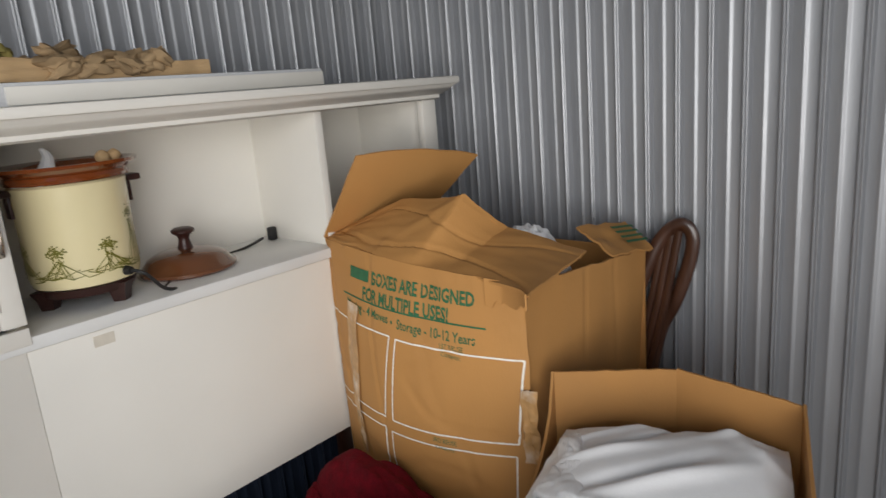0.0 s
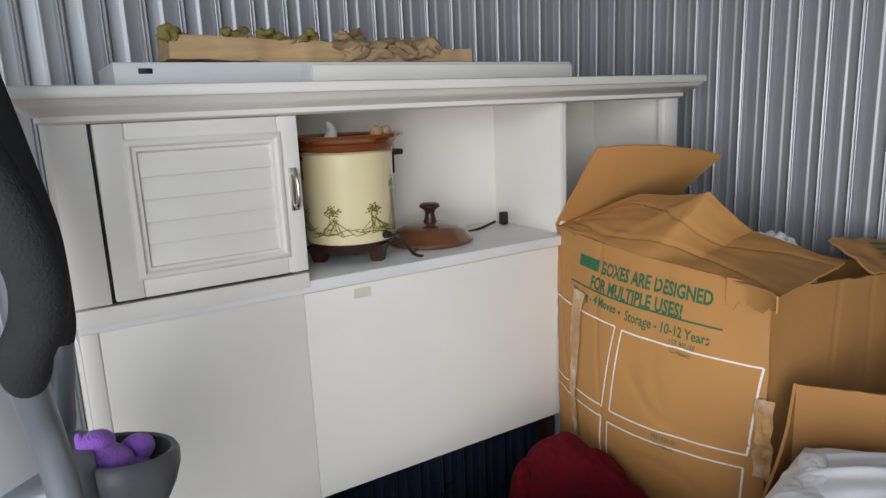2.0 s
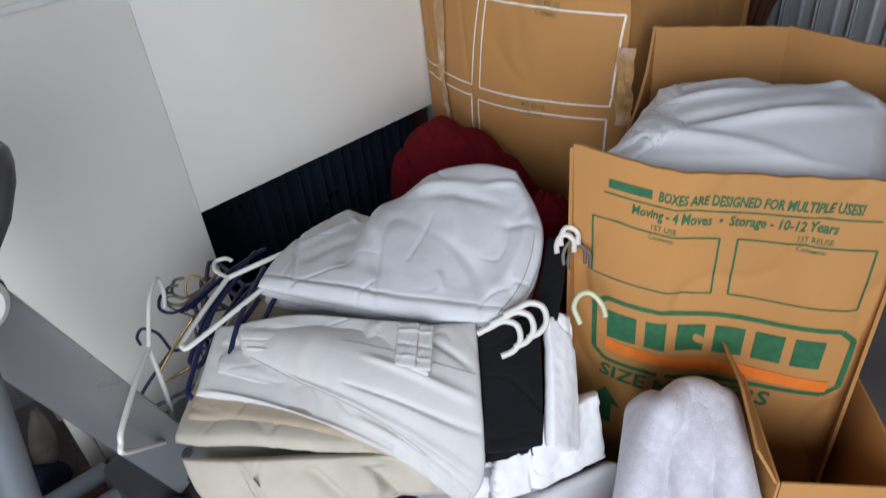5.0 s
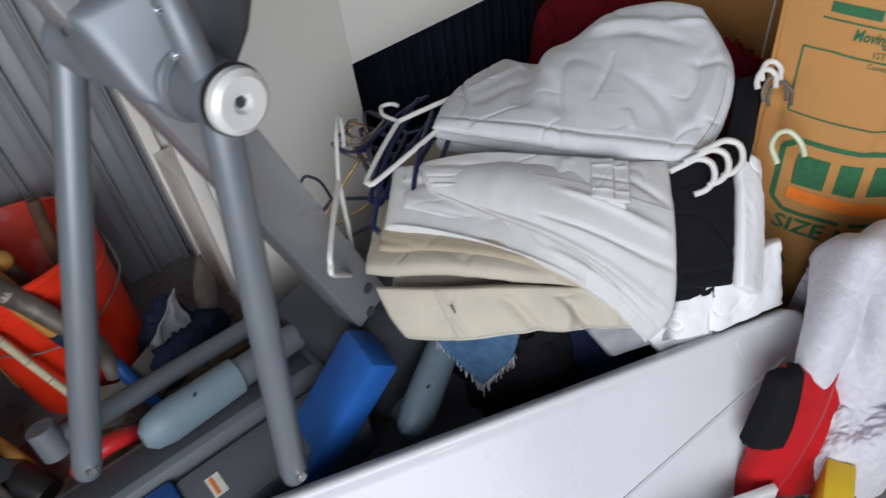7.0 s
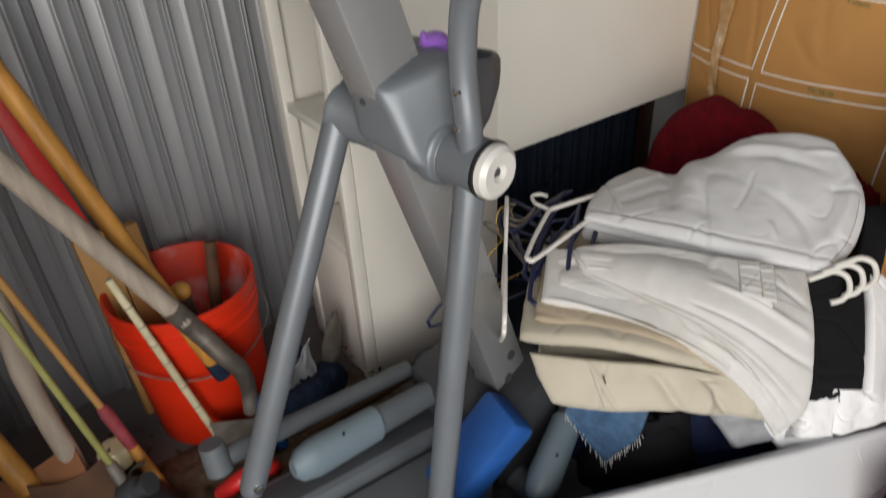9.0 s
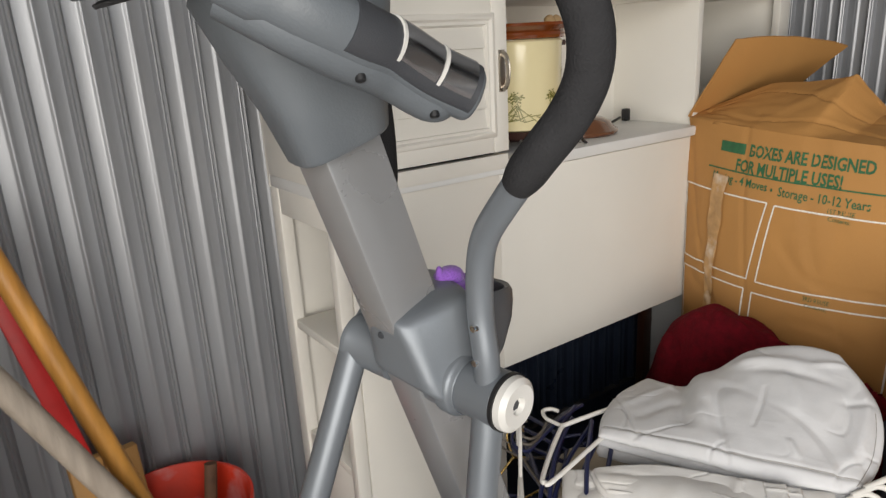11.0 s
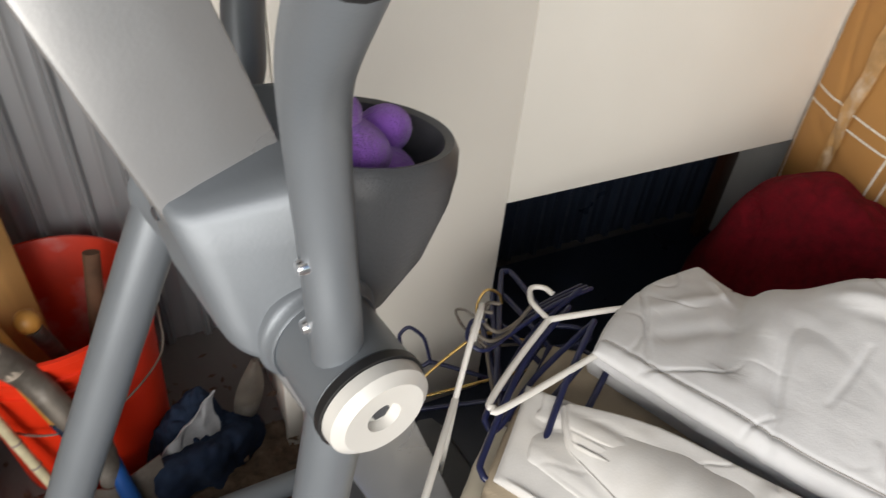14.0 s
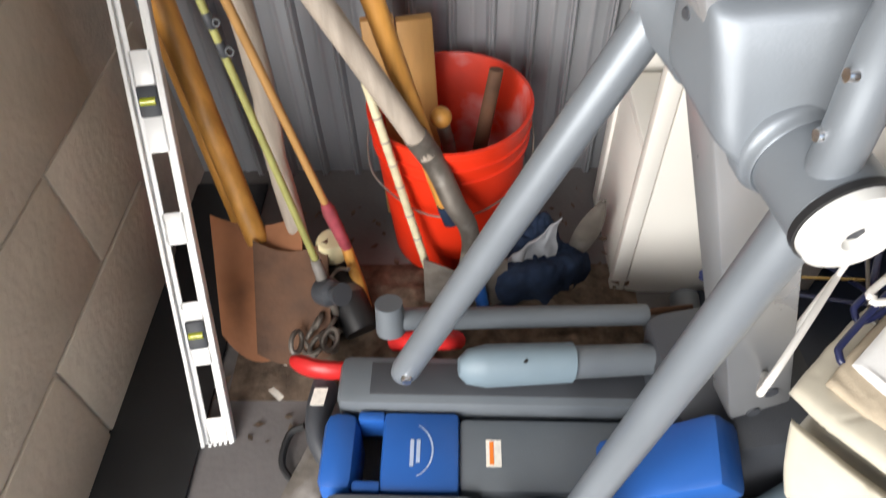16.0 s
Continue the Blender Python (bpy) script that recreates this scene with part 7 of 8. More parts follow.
def hangers():
    # one stands on edge against the cabinet, the rest fan out of the clothes
    hanger("hanger", "white plastic hanger standing on end beside the mast", HANGER_WHITE, frame_of((0.612, 1.405, 0.465), (0.55, 0.71, -0.75), (0.14, 0.15, 0.21)), 0.0040, 1.35, 0.34)
    hanger("hanger", "brass wire hook hanger behind the clothes", BRASS, frame_of((0.745, 1.570, 0.360), (0.9, -0.3, -0.1), (-0.1, 0.35, 0.9)), 0.0024, 0.8, 0.7)
    hanger("hanger", "dark grey plastic hanger leaning on the cabinet", HANGER_NAVY, frame_of((0.685, 1.600, 0.290), (-0.8, 0.5, 0.2), (-0.10, 0.35, 0.9)), 0.0034, 0.8, 0.7)
    for k in range(3):
        hanger("hanger", "dark navy plastic hanger under the trousers", HANGER_NAVY, frame_of((0.775 + 0.02 * k, 1.455 + 0.03 * k, 0.392 + 0.006 * k), (-0.45 - 0.12 * k, -0.70, -0.02), (0.75, -0.25 - 0.1 * k, 0.10)), 0.0040, 0.68, 0.8)
    def hanger_end(label, mat, pts, rad):
        t = thing("hanger", pts[0], label, "hanger", "hangers")
        bm = bmesh.new()
        tube(bm, spline(pts, 7), rad, 10)
        part("frame", bm, mat, t)
    navy = "dark navy plastic hanger end poking from under the trousers"
    hanger_end(navy, HANGER_NAVY, [(0.83, 1.50, 0.448), (0.73, 1.445, 0.440), (0.640, 1.372, 0.405), (0.627, 1.354, 0.398), (0.638, 1.345, 0.396), (0.70, 1.375, 0.418), (0.80, 1.42, 0.436)], 0.0042)
    hanger_end(navy, HANGER_NAVY, [(0.84, 1.46, 0.456), (0.75, 1.390, 0.448), (0.682, 1.330, 0.420), (0.671, 1.317, 0.415), (0.683, 1.311, 0.414), (0.75, 1.35, 0.432), (0.84, 1.41, 0.446)], 0.0042)
    hanger_end(navy, HANGER_NAVY, [(0.86, 1.52, 0.452), (0.76, 1.480, 0.440), (0.672, 1.420, 0.412), (0.660, 1.405, 0.404), (0.672, 1.396, 0.402), (0.74, 1.43, 0.425), (0.85, 1.47, 0.442)], 0.0040)
    for k in range(3):
        hanger_end("dark grey hanger arm running under the trousers", HANGER_NAVY, [(0.690 + 0.012 * k, 1.470 + 0.012 * k, 0.452 - 0.010 * k), (0.80, 1.505 + 0.010 * k, 0.452 - 0.008 * k), (0.880, 1.520 + 0.010 * k, 0.448 - 0.006 * k)], 0.0034)
    for k in range(3):
        o = V(0.700 + 0.016 * k, 1.468 + 0.010 * k, 0.450)
        hanger_end("dark metal hanger hook in a tangle of hooks", DIRTY_STEEL if k else HANGER_NAVY, [o + V(0.05, 0.03, 0), o + V(0.01, 0.005, 0.006), o + V(-0.022, -0.004, 0.012), o + V(-0.034, 0.012, 0.020), o + V(-0.020, 0.030, 0.028), o + V(-0.004, 0.026, 0.026)], 0.0026)
    hanger("hanger", "white plastic hanger lying flat, half under the trousers", HANGER_WHITE, frame_of((0.785, 1.478, 0.458), (0.89, 0.18, 0.06), (-0.15, 0.95, 0.02)), 0.0042, 0.72, 0.95)
    hanger("hanger", "grey wire hanger tangled behind the clothes", DIRTY_STEEL, frame_of((0.72, 1.51, 0.40), (0.75, 0.3, -0.3), (-0.4, 0.6, 0.3)), 0.0022, 0.8, 0.6)
    r, up = V(0.806, -0.592, 0), V(0.39, 0.53, 0.75)
    def hook(label, mat, base, s=1.0, rad=0.0040, turn=1):
        t = thing("hanger", base, label, "hanger", "hangers")
        bm = bmesh.new()
        tube(bm, spline([base + (r * x * turn + up * y) * s for x, y in ((0, 0), (0.002, 0.020), (0.016, 0.040), (0.034, 0.040), (0.046, 0.024), (0.043, 0.006), (0.041, -0.004))], 5), rad, 10)
        part("hook", bm, mat, t)
    ra, ua = V(0.716, -0.691, -0.101), V(0.512, 0.418, 0.750)
    for k in range(3):
        base = V(0.966, 1.072, 0.450) + (ra * 0.019 + ua * 0.013) * k
        t = thing("hanger", base, "white plastic hanger hook over the black trousers", "hanger", "hangers")
        bm = bmesh.new()
        tube(bm, spline([base + ra * x + ua * y for x, y in ((-0.012, -0.006), (0.006, 0.003), (0.026, 0.012), (0.045, 0.006), (0.050, -0.014), (0.040, -0.030), (0.022, -0.038))], 6), 0.0046, 10)
        part("hook", bm, HANGER_WHITE, t)
    for k in range(2):
        hook("white plastic hanger hook beside the carton", HANGER_WHITE, V(1.098, 1.045, 0.522) + (r * 0.008 + up * 0.010) * k, 0.60)
    for k in range(2):
        hook("dark wire hanger hook beside the carton", DIRTY_STEEL, V(1.100, 1.034, 0.505) + (r * 0.006 - up * 0.008) * k, 0.75, 0.0026)
    hook("pale green plastic hanger hook against the carton", HANGER_GREEN, V(1.105, 0.962, 0.440), 0.95, 0.0040, -1)


hangers()


def white_lid():
    """A long plastic tub lid on edge, leaning back against the clothes."""
    A, B = V(0.238, 1.256, 0.180), V(1.075, 0.893, 0.212)
    e = (B - A).normalized()
    n = V(-e.y, e.x, 0).normalized()
    lean = radians(40)
    dn = (-n * math.sin(lean) - V(0, 0, math.cos(lean))).normalized()
    out = e.cross(dn)
    out = out if out.dot(V(-0.4, -0.9, 0.3)) > 0 else -out
    L = (B - A).length
    D = 0.262
    t = thing("tub_lid", A.lerp(B, 0.5) + dn * D, "long white plastic storage tub lid standing on edge, leaning on clothes", "lid")
    def outline(o, r):
        pts = []
        for cx, cy, a0 in ((L - r, r, -90), (L - r, D - r, 0), (r, D - r, 90), (r, r, 180)):
            for k in range(9):
                a = radians(a0 + 90 * k / 8)
                pts.append((cx + math.cos(a) * (r - o), cy + math.sin(a) * (r - o)))
        return pts
    def ring(o, h, r=0.035):
        return [bm.verts.new(A + e * x + dn * y + out * h) for x, y in outline(o, r)]
    bm = bmesh.new()
    rows = [ring(0.004, -0.026), ring(0.0, -0.022), ring(0.0, 0.001), ring(0.004, 0.005), ring(0.013, 0.005), ring(0.018, -0.0005), ring(0.030, -0.001)]
    m = len(rows[0])
    for a, b in zip(rows, rows[1:]):
        for i in range(m):
            bm.faces.new((a[i], a[(i + 1) % m], b[(i + 1) % m], b[i]))
    bm.faces.new(rows[-1])
    inner = [ring(0.008, -0.026), ring(0.012, -0.006)]
    for a, b in ((inner[0], rows[0]), (inner[1], inner[0])):
        for i in range(m):
            bm.faces.new((a[i], a[(i + 1) % m], b[(i + 1) % m], b[i]))
    bm.faces.new(inner[1])
    lid = part("lid_panel", bm, WHITE_PLASTIC, t, angle=50)
    at = lambda x, y, h: A + e * x + dn * y + out * h
    bm = bmesh.new()
    p, q = at(0.36, 0.252, -0.003), at(0.86, 0.070, -0.003)
    tube(bm, [p, q], 0.006, 8, 0.6, out)
    part("rib", bm, WHITE_PLASTIC, lid, "moulded rib")
    for x, y in ((0.20, 0.110), (0.30, 0.088), (0.79, 0.02)):
        bm = bmesh.new()
        tube(bm, [at(x, y, -0.002), at(x + 0.004, y + 0.028, -0.002)], 0.0022, 6)
        part("moulded_mark", bm, WHITE_PLASTIC, lid)
    for x in (0.30, 0.79):
        bm = bmesh.new()
        obox(bm, at(x, 0.012, -0.003), e * 0.055, dn * 0.007, out * 0.005, 0.002)
        part("latch_lip", bm, WHITE_PLASTIC, lid)
    bm = bmesh.new()
    c = at(0.425, 0.178, 0.0005)
    s = 0.016
    obox(bm, c - e * s - dn * s * 1.15, e * 2 * s, dn * 2.3 * s, out * 0.0006, 0)
    st = part("warning_sticker", bm, YELLOW, lid, "yellow square warning sticker with a red ring")
    bm = bmesh.new()
    M = Matrix.Translation(c + out * 0.0012 - dn * 0.003) @ Matrix((e, dn, out)).transposed().to_4x4()
    lathe(bm, [(0.0108, 0), (0.0128, 0), (0.0128, 0.0003), (0.0108, 0.0003)], M, 28, True)
    obox(bm, c - dn * 0.003 + out * 0.0012 - (e + dn) * 0.0082 - (e - dn) * 0.0007, (e + dn) * 0.0164, (e - dn) * 0.0014, out * 0.0003, 0)
    part("red_ring", bm, INK_RED, st, "red barred ring")
    bm = bmesh.new()
    lathe(bm, [(0, 0), (0.0108, 0), (0.0108, 0.0002), (0, 0.0002)], M, 28)
    part("white_disc", bm, INK_WHITE, st, "white disc")
    bm = bmesh.new()
    obox(bm, c - dn * 0.008 - e * 0.003 + out * 0.0014, e * 0.006, dn * 0.009, out * 0.0002, 0)
    part("dark_mark", bm, BLACK_RUBBER, st, "plain dark mark")


white_lid()


def corner_heap():
    """Towels, red clothes and a small printed carton by the low carton."""
    t = thing("white_towel", (1.12, 0.80, 0), "white terry towel draped over the heap", "towel", "towels")
    def hung(u, v):
        # over the ridge, then down and forward with a rolled side
        top = V(1.085, 0.885, 0.290).lerp(V(1.160, 0.785, 0.310), u) + V(0, 0, 0.058 * math.sin(math.pi * u) ** 0.5)
        low = V(0.955, 0.835, 0.03).lerp(V(1.105, 0.640, 0.03), u)
        if v < 0.3:
            k = v / 0.3
            p = V(top.x + 0.050 * (1 - k), top.y + 0.028 * (1 - k), top.z - 0.22 * (1 - k) ** 2)
        else:
            k = (v - 0.3) / 0.7
            p = top.lerp(low, k ** 1.35) + V(-0.83, -0.45, 0.25) * 0.045 * math.sin(math.pi * k) 
        out = V(-0.80, -0.45, 0.40)
        p += out * (0.026 * math.exp(-((u - 0.86) / 0.08) ** 2) + 0.020 * math.sin(math.pi * u) + 0.055 * nz((u * 3.4 + v * 1.6, v * 1.8, 0), 1, 4) + 0.022 * nz((u * 7 - v * 3, v * 3, 2), 1, 6))
        return p + out * (0.0016 * nz(p, 60, 2) + 0.0008 * nz(p, 150, 3))
    bm = bmesh.new()
    sheet(bm, hung, 120, 150, 0.02)
    part("towel_fold", bm, TERRY, t, angle=80)
    for c, s, sd, tn in (((0.985, 0.745, 0.0), (0.085, 0.052, 0.175), 7, -35), ((1.135, 0.675, 0.0), (0.075, 0.075, 0.235), 9, 0)):
        bm = bmesh.new()
        heap(bm, c, s, 140, 70, 0.22, 4, sd, 0.03, tn)
        for v in bm.verts:
            v.co += V(-0.6, -0.4, 0.5) * (0.0016 * nz(v.co, 60, sd) + 0.0008 * nz(v.co, 150, sd))
        part("towel_fold", bm, TERRY, t, angle=80)
    t = thing("red_garment", (0.92, 0.84, 0), "red and black crumpled garment under the towel", "clothes")
    bm = bmesh.new()
    wad(bm, ((0.935, 0.848, 0.232), (1.010, 0.815, 0.215), (0.945, 0.750, 0.010), (0.828, 0.828, 0.015)), 0.03, 60, 60, 0.014, 8, 12, (-0.5, -0.1, -0.85), 0.02, 0.04)
    part("red_cloth", bm, RED_CLOTH, t, angle=80)
    bm = bmesh.new()
    wad(bm, ((0.910, 0.852, 0.226), (0.948, 0.838, 0.234), (0.890, 0.812, 0.120), (0.862, 0.846, 0.110)), 0.03, 30, 30, 0.008, 9, 14, (-0.5, -0.1, -0.85), 0.012, 0.04)
    part("black_panel", bm, BLACK_CLOTH, t, "black cloth panel", angle=80)
    t = thing("small_carton", (1.27, 0.76, 0), "small brown carton with red print and an open flap", "box")
    m = Matrix.Translation((1.235, 0.70, 0.0)) @ pose(0, 0, 0, 0, 0, 38)
    for nm, lo, hi in (("front_panel", (-0.11, -0.10, 0), (0.11, -0.096, 0.30)), ("back_panel", (-0.11, 0.066, 0), (0.11, 0.07, 0.30)), ("side_panel", (-0.11, -0.095, 0), (-0.106, 0.065, 0.30)), ("side_panel", (0.106, -0.095, 0), (0.11, 0.065, 0.30))):
        bm = bmesh.new()
        cc = m @ ((V(*lo) + V(*hi)) / 2)
        h = (V(*hi) - V(*lo)) / 2
        box(bm, -h, h, 0.001, Matrix.Translation(cc) @ m.to_3x3().to_4x4())
        part(nm, bm, CARD, t)
    fa = lambda u, v: m @ V(-0.11 + 0.22 * u, 0.07 + 0.035 * v, 0.30 + 0.085 * v - 0.04 * abs(u - 0.45) * v + 0.004 * nz((u * 5, v * 4, 0), 1, 3))
    bm = bmesh.new()
    sheet(bm, fa, 14, 8, 0.004)
    fl = part("flap", bm, CARD, t, "raised flap with red print")
    bm = bmesh.new()
    rng = random.Random(6)
    Sf = lambda u, v: fa(u, v) + V(-0.0015, -0.002, 0.001)
    for k in range(13):
        u, v = rng.uniform(0.1, 0.9), rng.uniform(0.12, 0.85)
        bar(bm, Sf, (u, v), (u + rng.uniform(0.02, 0.06), v + rng.uniform(-0.08, 0.08)), rng.uniform(0.025, 0.06), 2)
    part("red_print", bm, INK_RED, fl, "plain red printed marks")
    t = thing("yellow_pack", (0.87, 0.72, 0.0), "yellow printed packet with grey text bars", "packet")
    bm = bmesh.new()
    obox(bm, (0.862, 0.690, 0.0), (0.075, 0.03, 0.0), (-0.015, 0.035, 0.0), (0.0, 0.0, 0.115), 0.004)
    part("pack", bm, YELLOW, t)
    bm = bmesh.new()
    for k in range(4):
        obox(bm, V(0.866, 0.6895, 0.05 + 0.014 * k), (0.068 - 0.010 * k, 0.024 - 0.0035 * k, 0.0), (0.001, -0.0012, 0.0), (0, 0, 0.005), 0)
    part("text_bars", bm, DARK_PLASTIC, t, "dark printed bars")
    t = thing("red_cloth", (0.54, 0.90, 0), "bright red crumpled cloth in front of the lid", "clothes")
    bm = bmesh.new()
    heap(bm, (0.540, 0.885, 0.0), (0.075, 0.055, 0.085), 60, 26, 0.2, 5, 5, 0.06, -25)
    part("cloth", bm, RED_CLOTH, t, angle=80)
    t = thing("striped_towel", (0.66, 0.81, 0), "white tea towel with thin pink stripes", "towel", "towels")
    c = ((0.595, 0.850, 0.062), (0.690, 0.795, 0.070), (0.670, 0.735, 0.020), (0.580, 0.785, 0.020))
    bm = bmesh.new()
    wad(bm, c, 0.016, 24, 24, 0.004, 10, 8)
    tw = part("cloth", bm, WHITE_CLOTH, t, angle=80)
    bm = bmesh.new()
    for k in (0.18, 0.26, 0.62, 0.70):
        bar(bm, lambda u, v: quad(c, u, v) + V(-0.003, -0.006, 0.0125), (0.04, k), (0.96, k), 0.030, 12)
    part("stripe", bm, INK_RED, tw, "thin pink-red stripes")
    t = thing("dark_jeans", (0.74, 0.78, 0), "dark blue jeans crumpled on the floor by the lid", "jeans")
    bm = bmesh.new()
    heap(bm, (0.745, 0.785, 0.0), (0.12, 0.060, 0.085), 64, 26, 0.2, 6, 15, 0.06, -20)
    part("denim", bm, DARK_DENIM, t, angle=80)
    t = thing("picture_frame", (0.80, 0.86, 0.0), "pale cream wooden frame corner beside the red garment", "frame")
    bm = bmesh.new()
    obox(bm, (0.782, 0.815, 0.0), (0.075, -0.035, 0.0), (0.005, 0.012, 0.0), (0, 0, 0.075), 0.003)
    part("side_rail", bm, LAMINATE_OLD, t)


corner_heap()


# ---- clutter on the floor by the tools ----
def floor_clutter():
    t = thing("folding_saw", (-0.04, 1.50, 0), "red and grey cordless tool lying on the floor", "power tool")
    bm = bmesh.new()
    tube(bm, spline([(-0.075, 1.535, 0.075), (-0.03, 1.515, 0.085), (0.01, 1.515, 0.080), (0.03, 1.53, 0.07)], 5), [0.013, 0.017, 0.020, 0.021, 0.021, 0.020, 0.020, 0.020, 0.020, 0.019, 0.019, 0.018, 0.018, 0.016, 0.014, 0.010], 12, 0.7)
    part("red_grip", bm, RED_PLASTIC, t, "red plastic grip")
    bm = bmesh.new()
    tube(bm, spline([(-0.02, 1.50, 0.045), (-0.025, 1.455, 0.050), (-0.02, 1.41, 0.045), (0.0, 1.375, 0.035)], 5), [0.034 - 0.0008 * i for i in range(16)], 14, 0.7)
    part("motor_body", bm, DARK_PLASTIC, t, "dark grey motor body")
    bm = bmesh.new()
    obox(bm, (-0.034, 1.452, 0.0795), (0.022, 0.0, 0), (0.004, 0.030, 0.001), (0, 0, 0.0012), 0)
    part("plate", bm, INK_WHITE, t, "worn white type plate")
    bm = bmesh.new()
    tube(bm, spline([(-0.05, 1.44, 0.03), (-0.075, 1.43, 0.02), (-0.08, 1.38, 0.012), (-0.04, 1.35, 0.008), (0.02, 1.37, 0.008)], 5), 0.006, 8)
    part("cord", bm, BLACK_RUBBER, t)
    t = thing("hand_saw", (-0.06, 1.36, 0), "short saw with dull steel blade and red handle", "saw")
    bm = bmesh.new()
    obox(bm, (-0.085, 1.30, 0.012), (0.055, -0.02, 0), (0.06, 0.14, 0.02), (0, 0, 0.003), 0.001)
    part("blade", bm, DIRTY_STEEL, t)
    bm = bmesh.new()
    tube(bm, spline([(0.00, 1.40, 0.03), (0.02, 1.35, 0.035), (0.03, 1.31, 0.03)], 4), 0.014, 10)
    part("handle", bm, RED_PLASTIC, t)
    t = thing("red_clamp", (0.16, 1.52, 0), "red plastic clamp half hidden behind the machine", "clamp")
    bm = bmesh.new()
    tube(bm, spline([(0.10, 1.545, 0.12), (0.14, 1.53, 0.15), (0.18, 1.535, 0.14), (0.20, 1.56, 0.10)], 5), 0.016, 10)
    part("body", bm, RED_PLASTIC, t)
    t = thing("spray_can", (-0.035, 1.745, 0), "dirty black spray can with a cream cap among the tools", "can")
    q = axis_matrix(V(0.020, 1.640, 0.036), V(-0.039, 1.758, 0.085))
    bm = bmesh.new()
    lathe(bm, [(0, -0.02), (0.030, -0.02), (0.033, -0.014), (0.033, 0.105), (0.028, 0.115), (0, 0.116)], q, 28)
    part("can_body", bm, BLACK_RUBBER, t)
    bm = bmesh.new()
    lathe(bm, [(0.0, 0.114), (0.031, 0.114), (0.0315, 0.120), (0.030, 0.158), (0.024, 0.162), (0.022, 0.150), (0, 0.148)], q, 28)
    part("cap", bm, LAMINATE_OLD, t, "cream plastic cap")
    bm = bmesh.new()
    lathe(bm, [(0.0326, 0.05), (0.0336, 0.05), (0.0336, 0.066), (0.0326, 0.066)], q, 28, True)
    part("label_band", bm, DIRTY_STEEL, t, "worn pale label band")
    t = thing("spray_can", (-0.026, 1.742, 0), "black spray can with a cream plastic cap among the tools", "spray can")
    bm = bmesh.new()
    tube(bm, [(-0.026, 1.742, z) for z in (0.0, 0.004, 0.104, 0.112)], [0.027, 0.030, 0.030, 0.025], 24)
    part("can_body", bm, BLACK_RUBBER, t)
    bm = bmesh.new()
    tube(bm, [(-0.026, 1.742, z) for z in (0.109, 0.112, 0.143, 0.150, 0.152)], [0.027, 0.0295, 0.0285, 0.024, 0.016], 24)
    part("cap", bm, CREAM_ENAMEL, t, "cream plastic cap")
    # soft heap with a grey flap, made in place of a dark boot
    t = thing("boot_stand_in", (0.345, 1.77, 0), "crumpled dark navy heap in place of a boot by the bucket", "bag")
    bm = bmesh.new()
    heap(bm, (0.350, 1.765, 0.0), (0.088, 0.078, 0.135), 90, 44, 0.50, 5, 12, 0.05, 25)
    part("bag_body", bm, DARK_DENIM, t, angle=50)
    bm = bmesh.new()
    sheet(bm, lambda u, v: V(0.285 + 0.10 * u + 0.012 * nz((u * 4, v * 3, 0), 1, 3), 1.700 + 0.05 * u + 0.03 * v + 0.012 * nz((u * 5, v * 4, 2), 1, 4), 0.02 + 0.14 * v * (0.6 + 0.4 * u) + 0.012 * nz((u * 6, v * 5, 4), 1, 5)), 24, 20, 0.003)
    part("torn_flap", bm, GREY_CLOTH, t, "faded grey flap for the boot's paler edge", angle=50)
    t = thing("blue_tool", (0.24, 1.70, 0), "bright blue plastic tool handle by the bucket", "tool")
    bm = bmesh.new()
    tube(bm, [(0.225, 1.72, 0.17), (0.235, 1.69, 0.10), (0.25, 1.66, 0.03)], [0.010, 0.013, 0.011], 12)
    part("handle", bm, BLUE_PLASTIC, t)
    t = thing("plastic_wrap", (0.31, 1.72, 0), "crumpled grey plastic wrap beside the boot", "wrap")
    bm = bmesh.new()
    heap(bm, (0.262, 1.722, 0.0), (0.036, 0.030, 0.075), 60, 30, 0.25, 5, 5, 0.07)
    part("wrap_body", bm, GREY_CLOTH, t)
    t = thing("trowel", (0.45, 1.78, 0), "rusty steel trowel blade against the cabinet", "trowel")
    bm = bmesh.new()
    sheet(bm, lambda u, v: V(0.425 + 0.05 * (u - 0.5) * math.sin(v * 2.6 + 0.35) + 0.035 * v, 1.785 + 0.01 * (2 * u - 1) ** 2, 0.02 + 0.17 * v), 8, 14, 0.003)
    part("blade", bm, DIRTY_STEEL, t)
    t = thing("steel_shackle", (-0.03, 1.62, 0), "dirty steel chain links and shackle in a heap", "chain")
    rng = random.Random(21)
    for k in range(14):
        bm = bmesh.new()
        c = V(-0.045 + rng.uniform(-0.035, 0.035), 1.615 + rng.uniform(-0.045, 0.045), 0.018 + 0.004 * k)
        q = Matrix.Translation(c) @ Euler((rng.uniform(0, 3), rng.uniform(0, 3), rng.uniform(0, 3))).to_matrix().to_4x4()
        tube(bm, [q @ V(0.020 * math.cos(a), 0.012 * math.sin(a), 0) for a in [i * math.tau / 14 for i in range(15)]], 0.0045, 8)
        part("link", bm, DIRTY_STEEL, t)
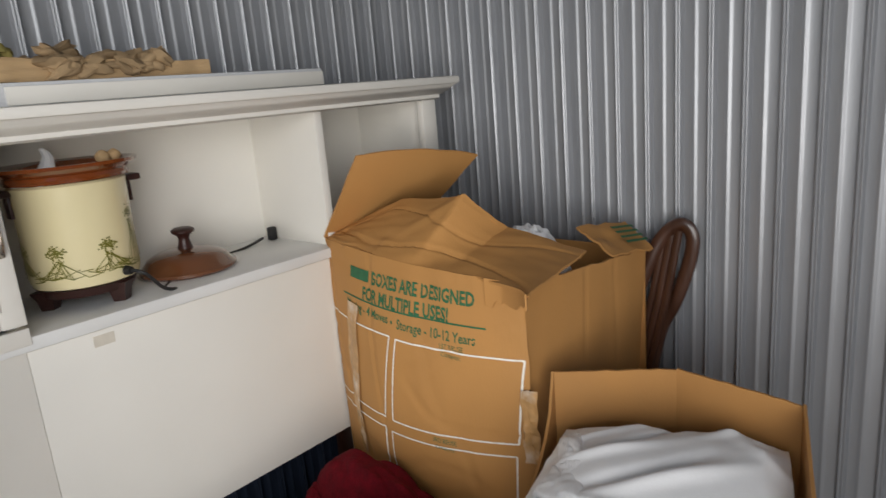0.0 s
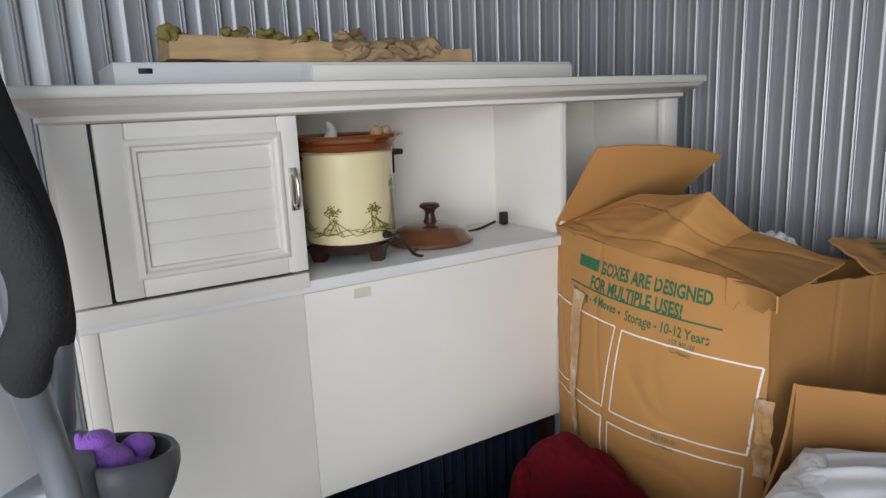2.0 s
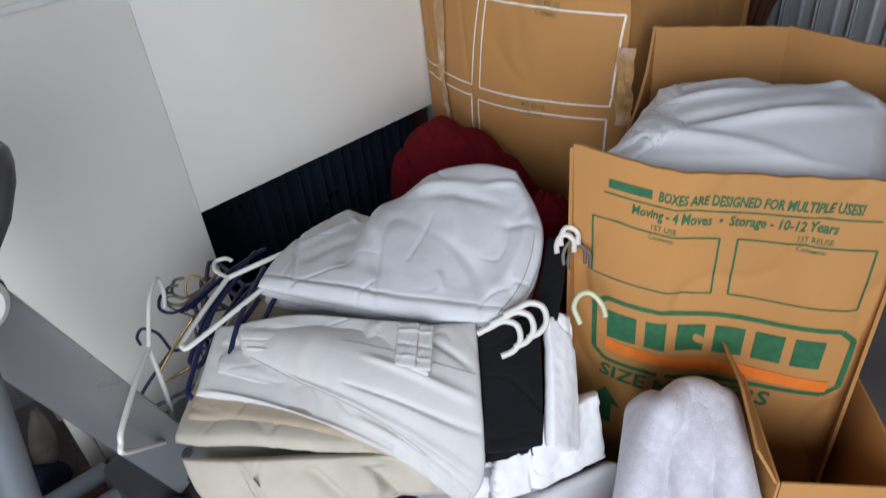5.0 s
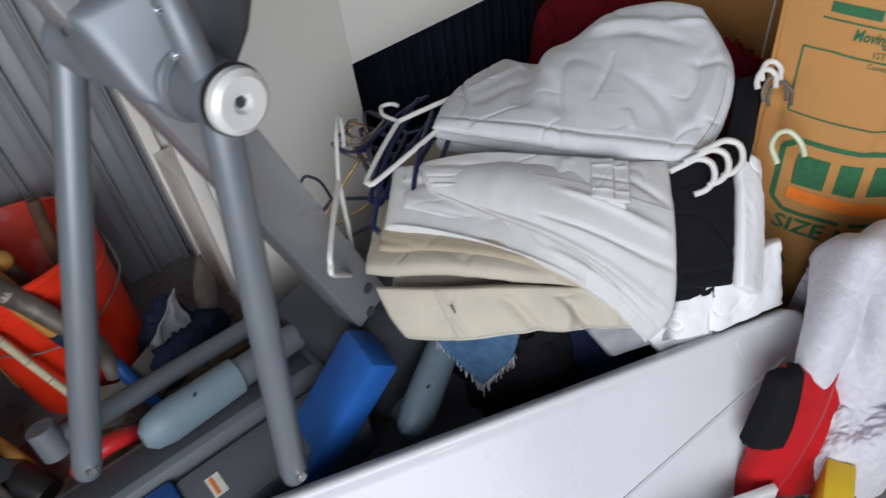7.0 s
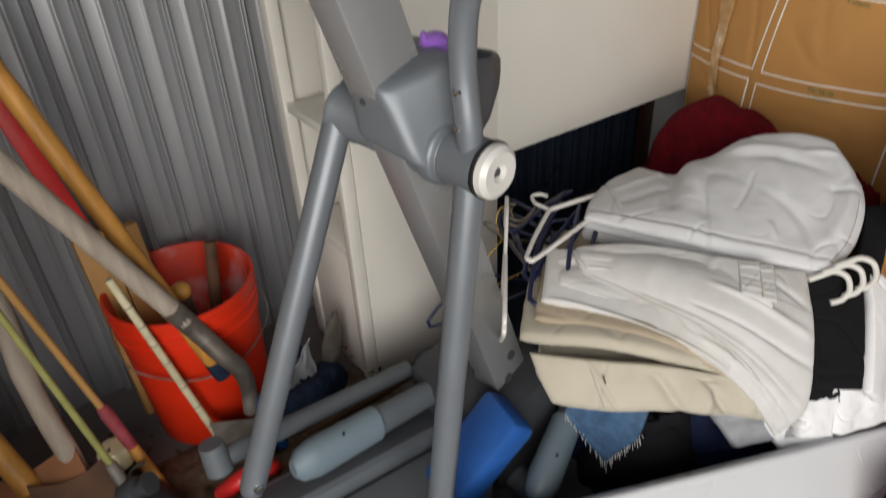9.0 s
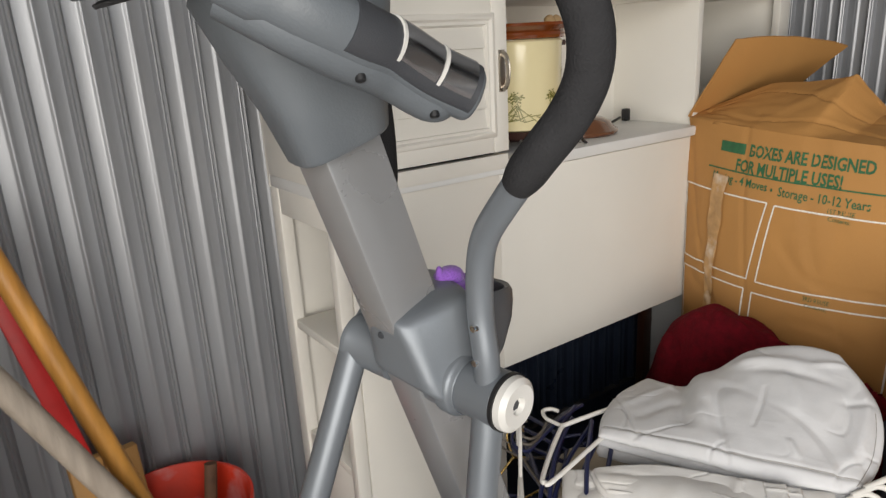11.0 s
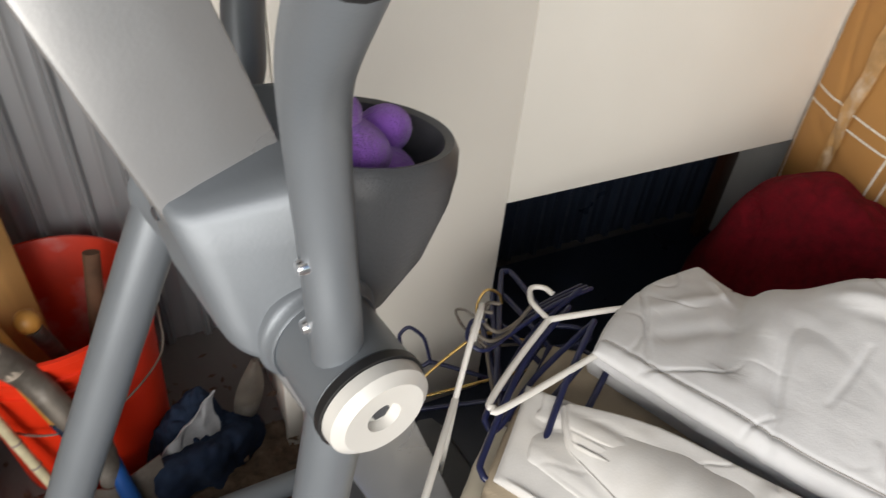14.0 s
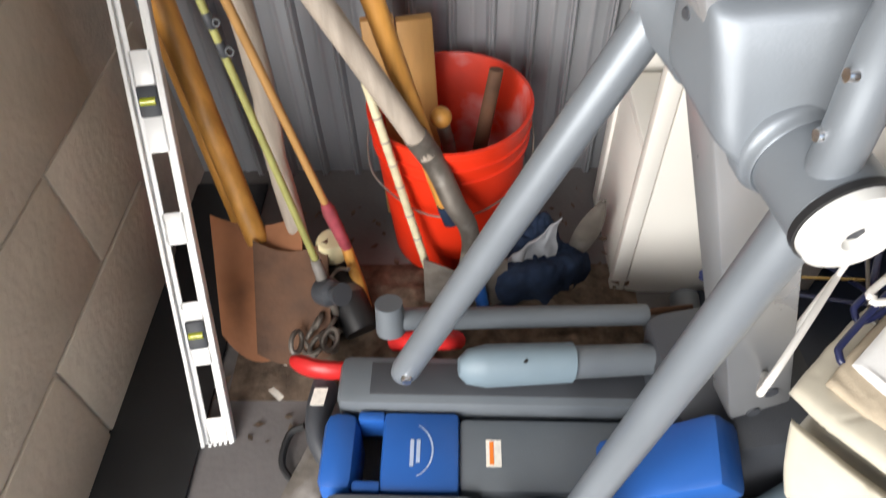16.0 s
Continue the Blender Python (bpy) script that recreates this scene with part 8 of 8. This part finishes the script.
    for k in range(5):
        t = thing("paper_scrap", (-0.10 + 0.03 * k, 1.60, 0), "small torn scrap of white paper on the floor", "paper", "paper scraps")
        bm = bmesh.new()
        x, y, a = rng.uniform(-0.14, 0.12), rng.uniform(1.50, 1.70), rng.uniform(0, 3)
        sheet(bm, lambda u, v: V(x + (u - 0.5) * 0.028 * math.cos(a) - (v - 0.5) * 0.016 * math.sin(a), y + (u - 0.5) * 0.028 * math.sin(a) + (v - 0.5) * 0.016 * math.cos(a), 0.004 + 0.006 * u * v), 4, 4, 0.0005)
        part("scrap", bm, INK_WHITE, t)
    bm = bmesh.new()
    def P(u, v):
        x, y = -0.20 + 0.74 * u, 1.50 + 0.30 * v
        e = max(0, min(u, v, 1 - u, 1 - v) * 5)
        return V(x, y, 0.003 + min(1, e) * (0.4 + 0.6 * min(1, max(0, x * 5))) * (0.016 + 0.028 * abs(nz((x, y, 0), 14, 3)) + 0.012 * nz((x, y, 0), 50, 5)))
    sheet(bm, P, 110, 50, 0.002)
    tagged(part("dirt_pile", bm, DIRT), "dry dirt and dead leaves on the floor", "dirt", kind="stuff")
    bm = bmesh.new()
    rng = random.Random(12)
    for k in range(260):
        x, y = rng.uniform(-0.28, 0.52), rng.uniform(1.42, 1.98)
        s = rng.uniform(0.004, 0.013)
        a = rng.uniform(0, 6.28)
        c = V(x, y, 0.005 if x < 0.2 else 0.035)
        ax, ay = V(math.cos(a), math.sin(a), rng.uniform(-0.3, 0.3)) * s, V(-math.sin(a), math.cos(a), rng.uniform(-0.3, 0.3)) * s * 0.5
        q = [bm.verts.new(c + p) for p in (-ax, ay, ax, -ay)]
        bm.faces.new(q)
    tagged(part("leaf_litter", bm, DIRT), "small dead leaves and crumbs scattered on the floor", "leaves", kind="stuff")
    t = thing("black_mat", (-0.28, 1.5, 0), "black rubber mat edge along the block wall", "mat")
    bm = bmesh.new()
    box(bm, (-0.385, 1.05, 0.001), (-0.225, 2.03, 0.010), 0.003)
    part("mat", bm, BLACK_RUBBER, t)
    t = thing("long_handle_tool", (0.42, 1.66, 0), "rusty flat bar lying by the cabinet foot", "bar")
    bm = bmesh.new()
    tube(bm, [(0.29, 1.66, 0.03), (0.46, 1.645, 0.045), (0.62, 1.66, 0.05)], 0.009, 10, 0.6)
    part("bar", bm, RUST, t)


floor_clutter()


# ---- block wall, piece by piece ----
def block_wall():
    X = FLOOR_MIN_X + 0.02
    bm = bmesh.new()
    box(bm, (X - 0.19, 1.03, 0), (X - 0.005, BACK_Y + 0.05, CEIL_Z), 0)
    w = tagged(part("wall_left", bm, MORTAR), "painted concrete block wall with recessed mortar joints", "wall", kind="structure")
    L, H = 0.405, 0.203
    bm = bmesh.new()
    box(bm, (-0.004, -(L - 0.007) / 2, -(H - 0.007) / 2), (0.004, (L - 0.007) / 2, (H - 0.007) / 2), 0.003)
    finish(bm)
    me = bpy.data.meshes.new("block")
    bm.to_mesh(me)
    bm.free()
    me.materials.append(BLOCK)
    rng = random.Random(2)
    for r in range(12):
        off = 1.64 if r % 2 else 1.64 + L / 2
        k0 = -3
        for k in range(k0, 3):
            y = off + (k + 0.5) * L
            if y - L / 2 < 1.02 or y + L / 2 > BACK_Y + 0.12:
                continue
            b = new("block", me)
            b.location = (X - 0.004 + rng.uniform(-0.0012, 0.0012), y, 0.004 + (r + 0.5) * H)
            b.parent = w


block_wall()
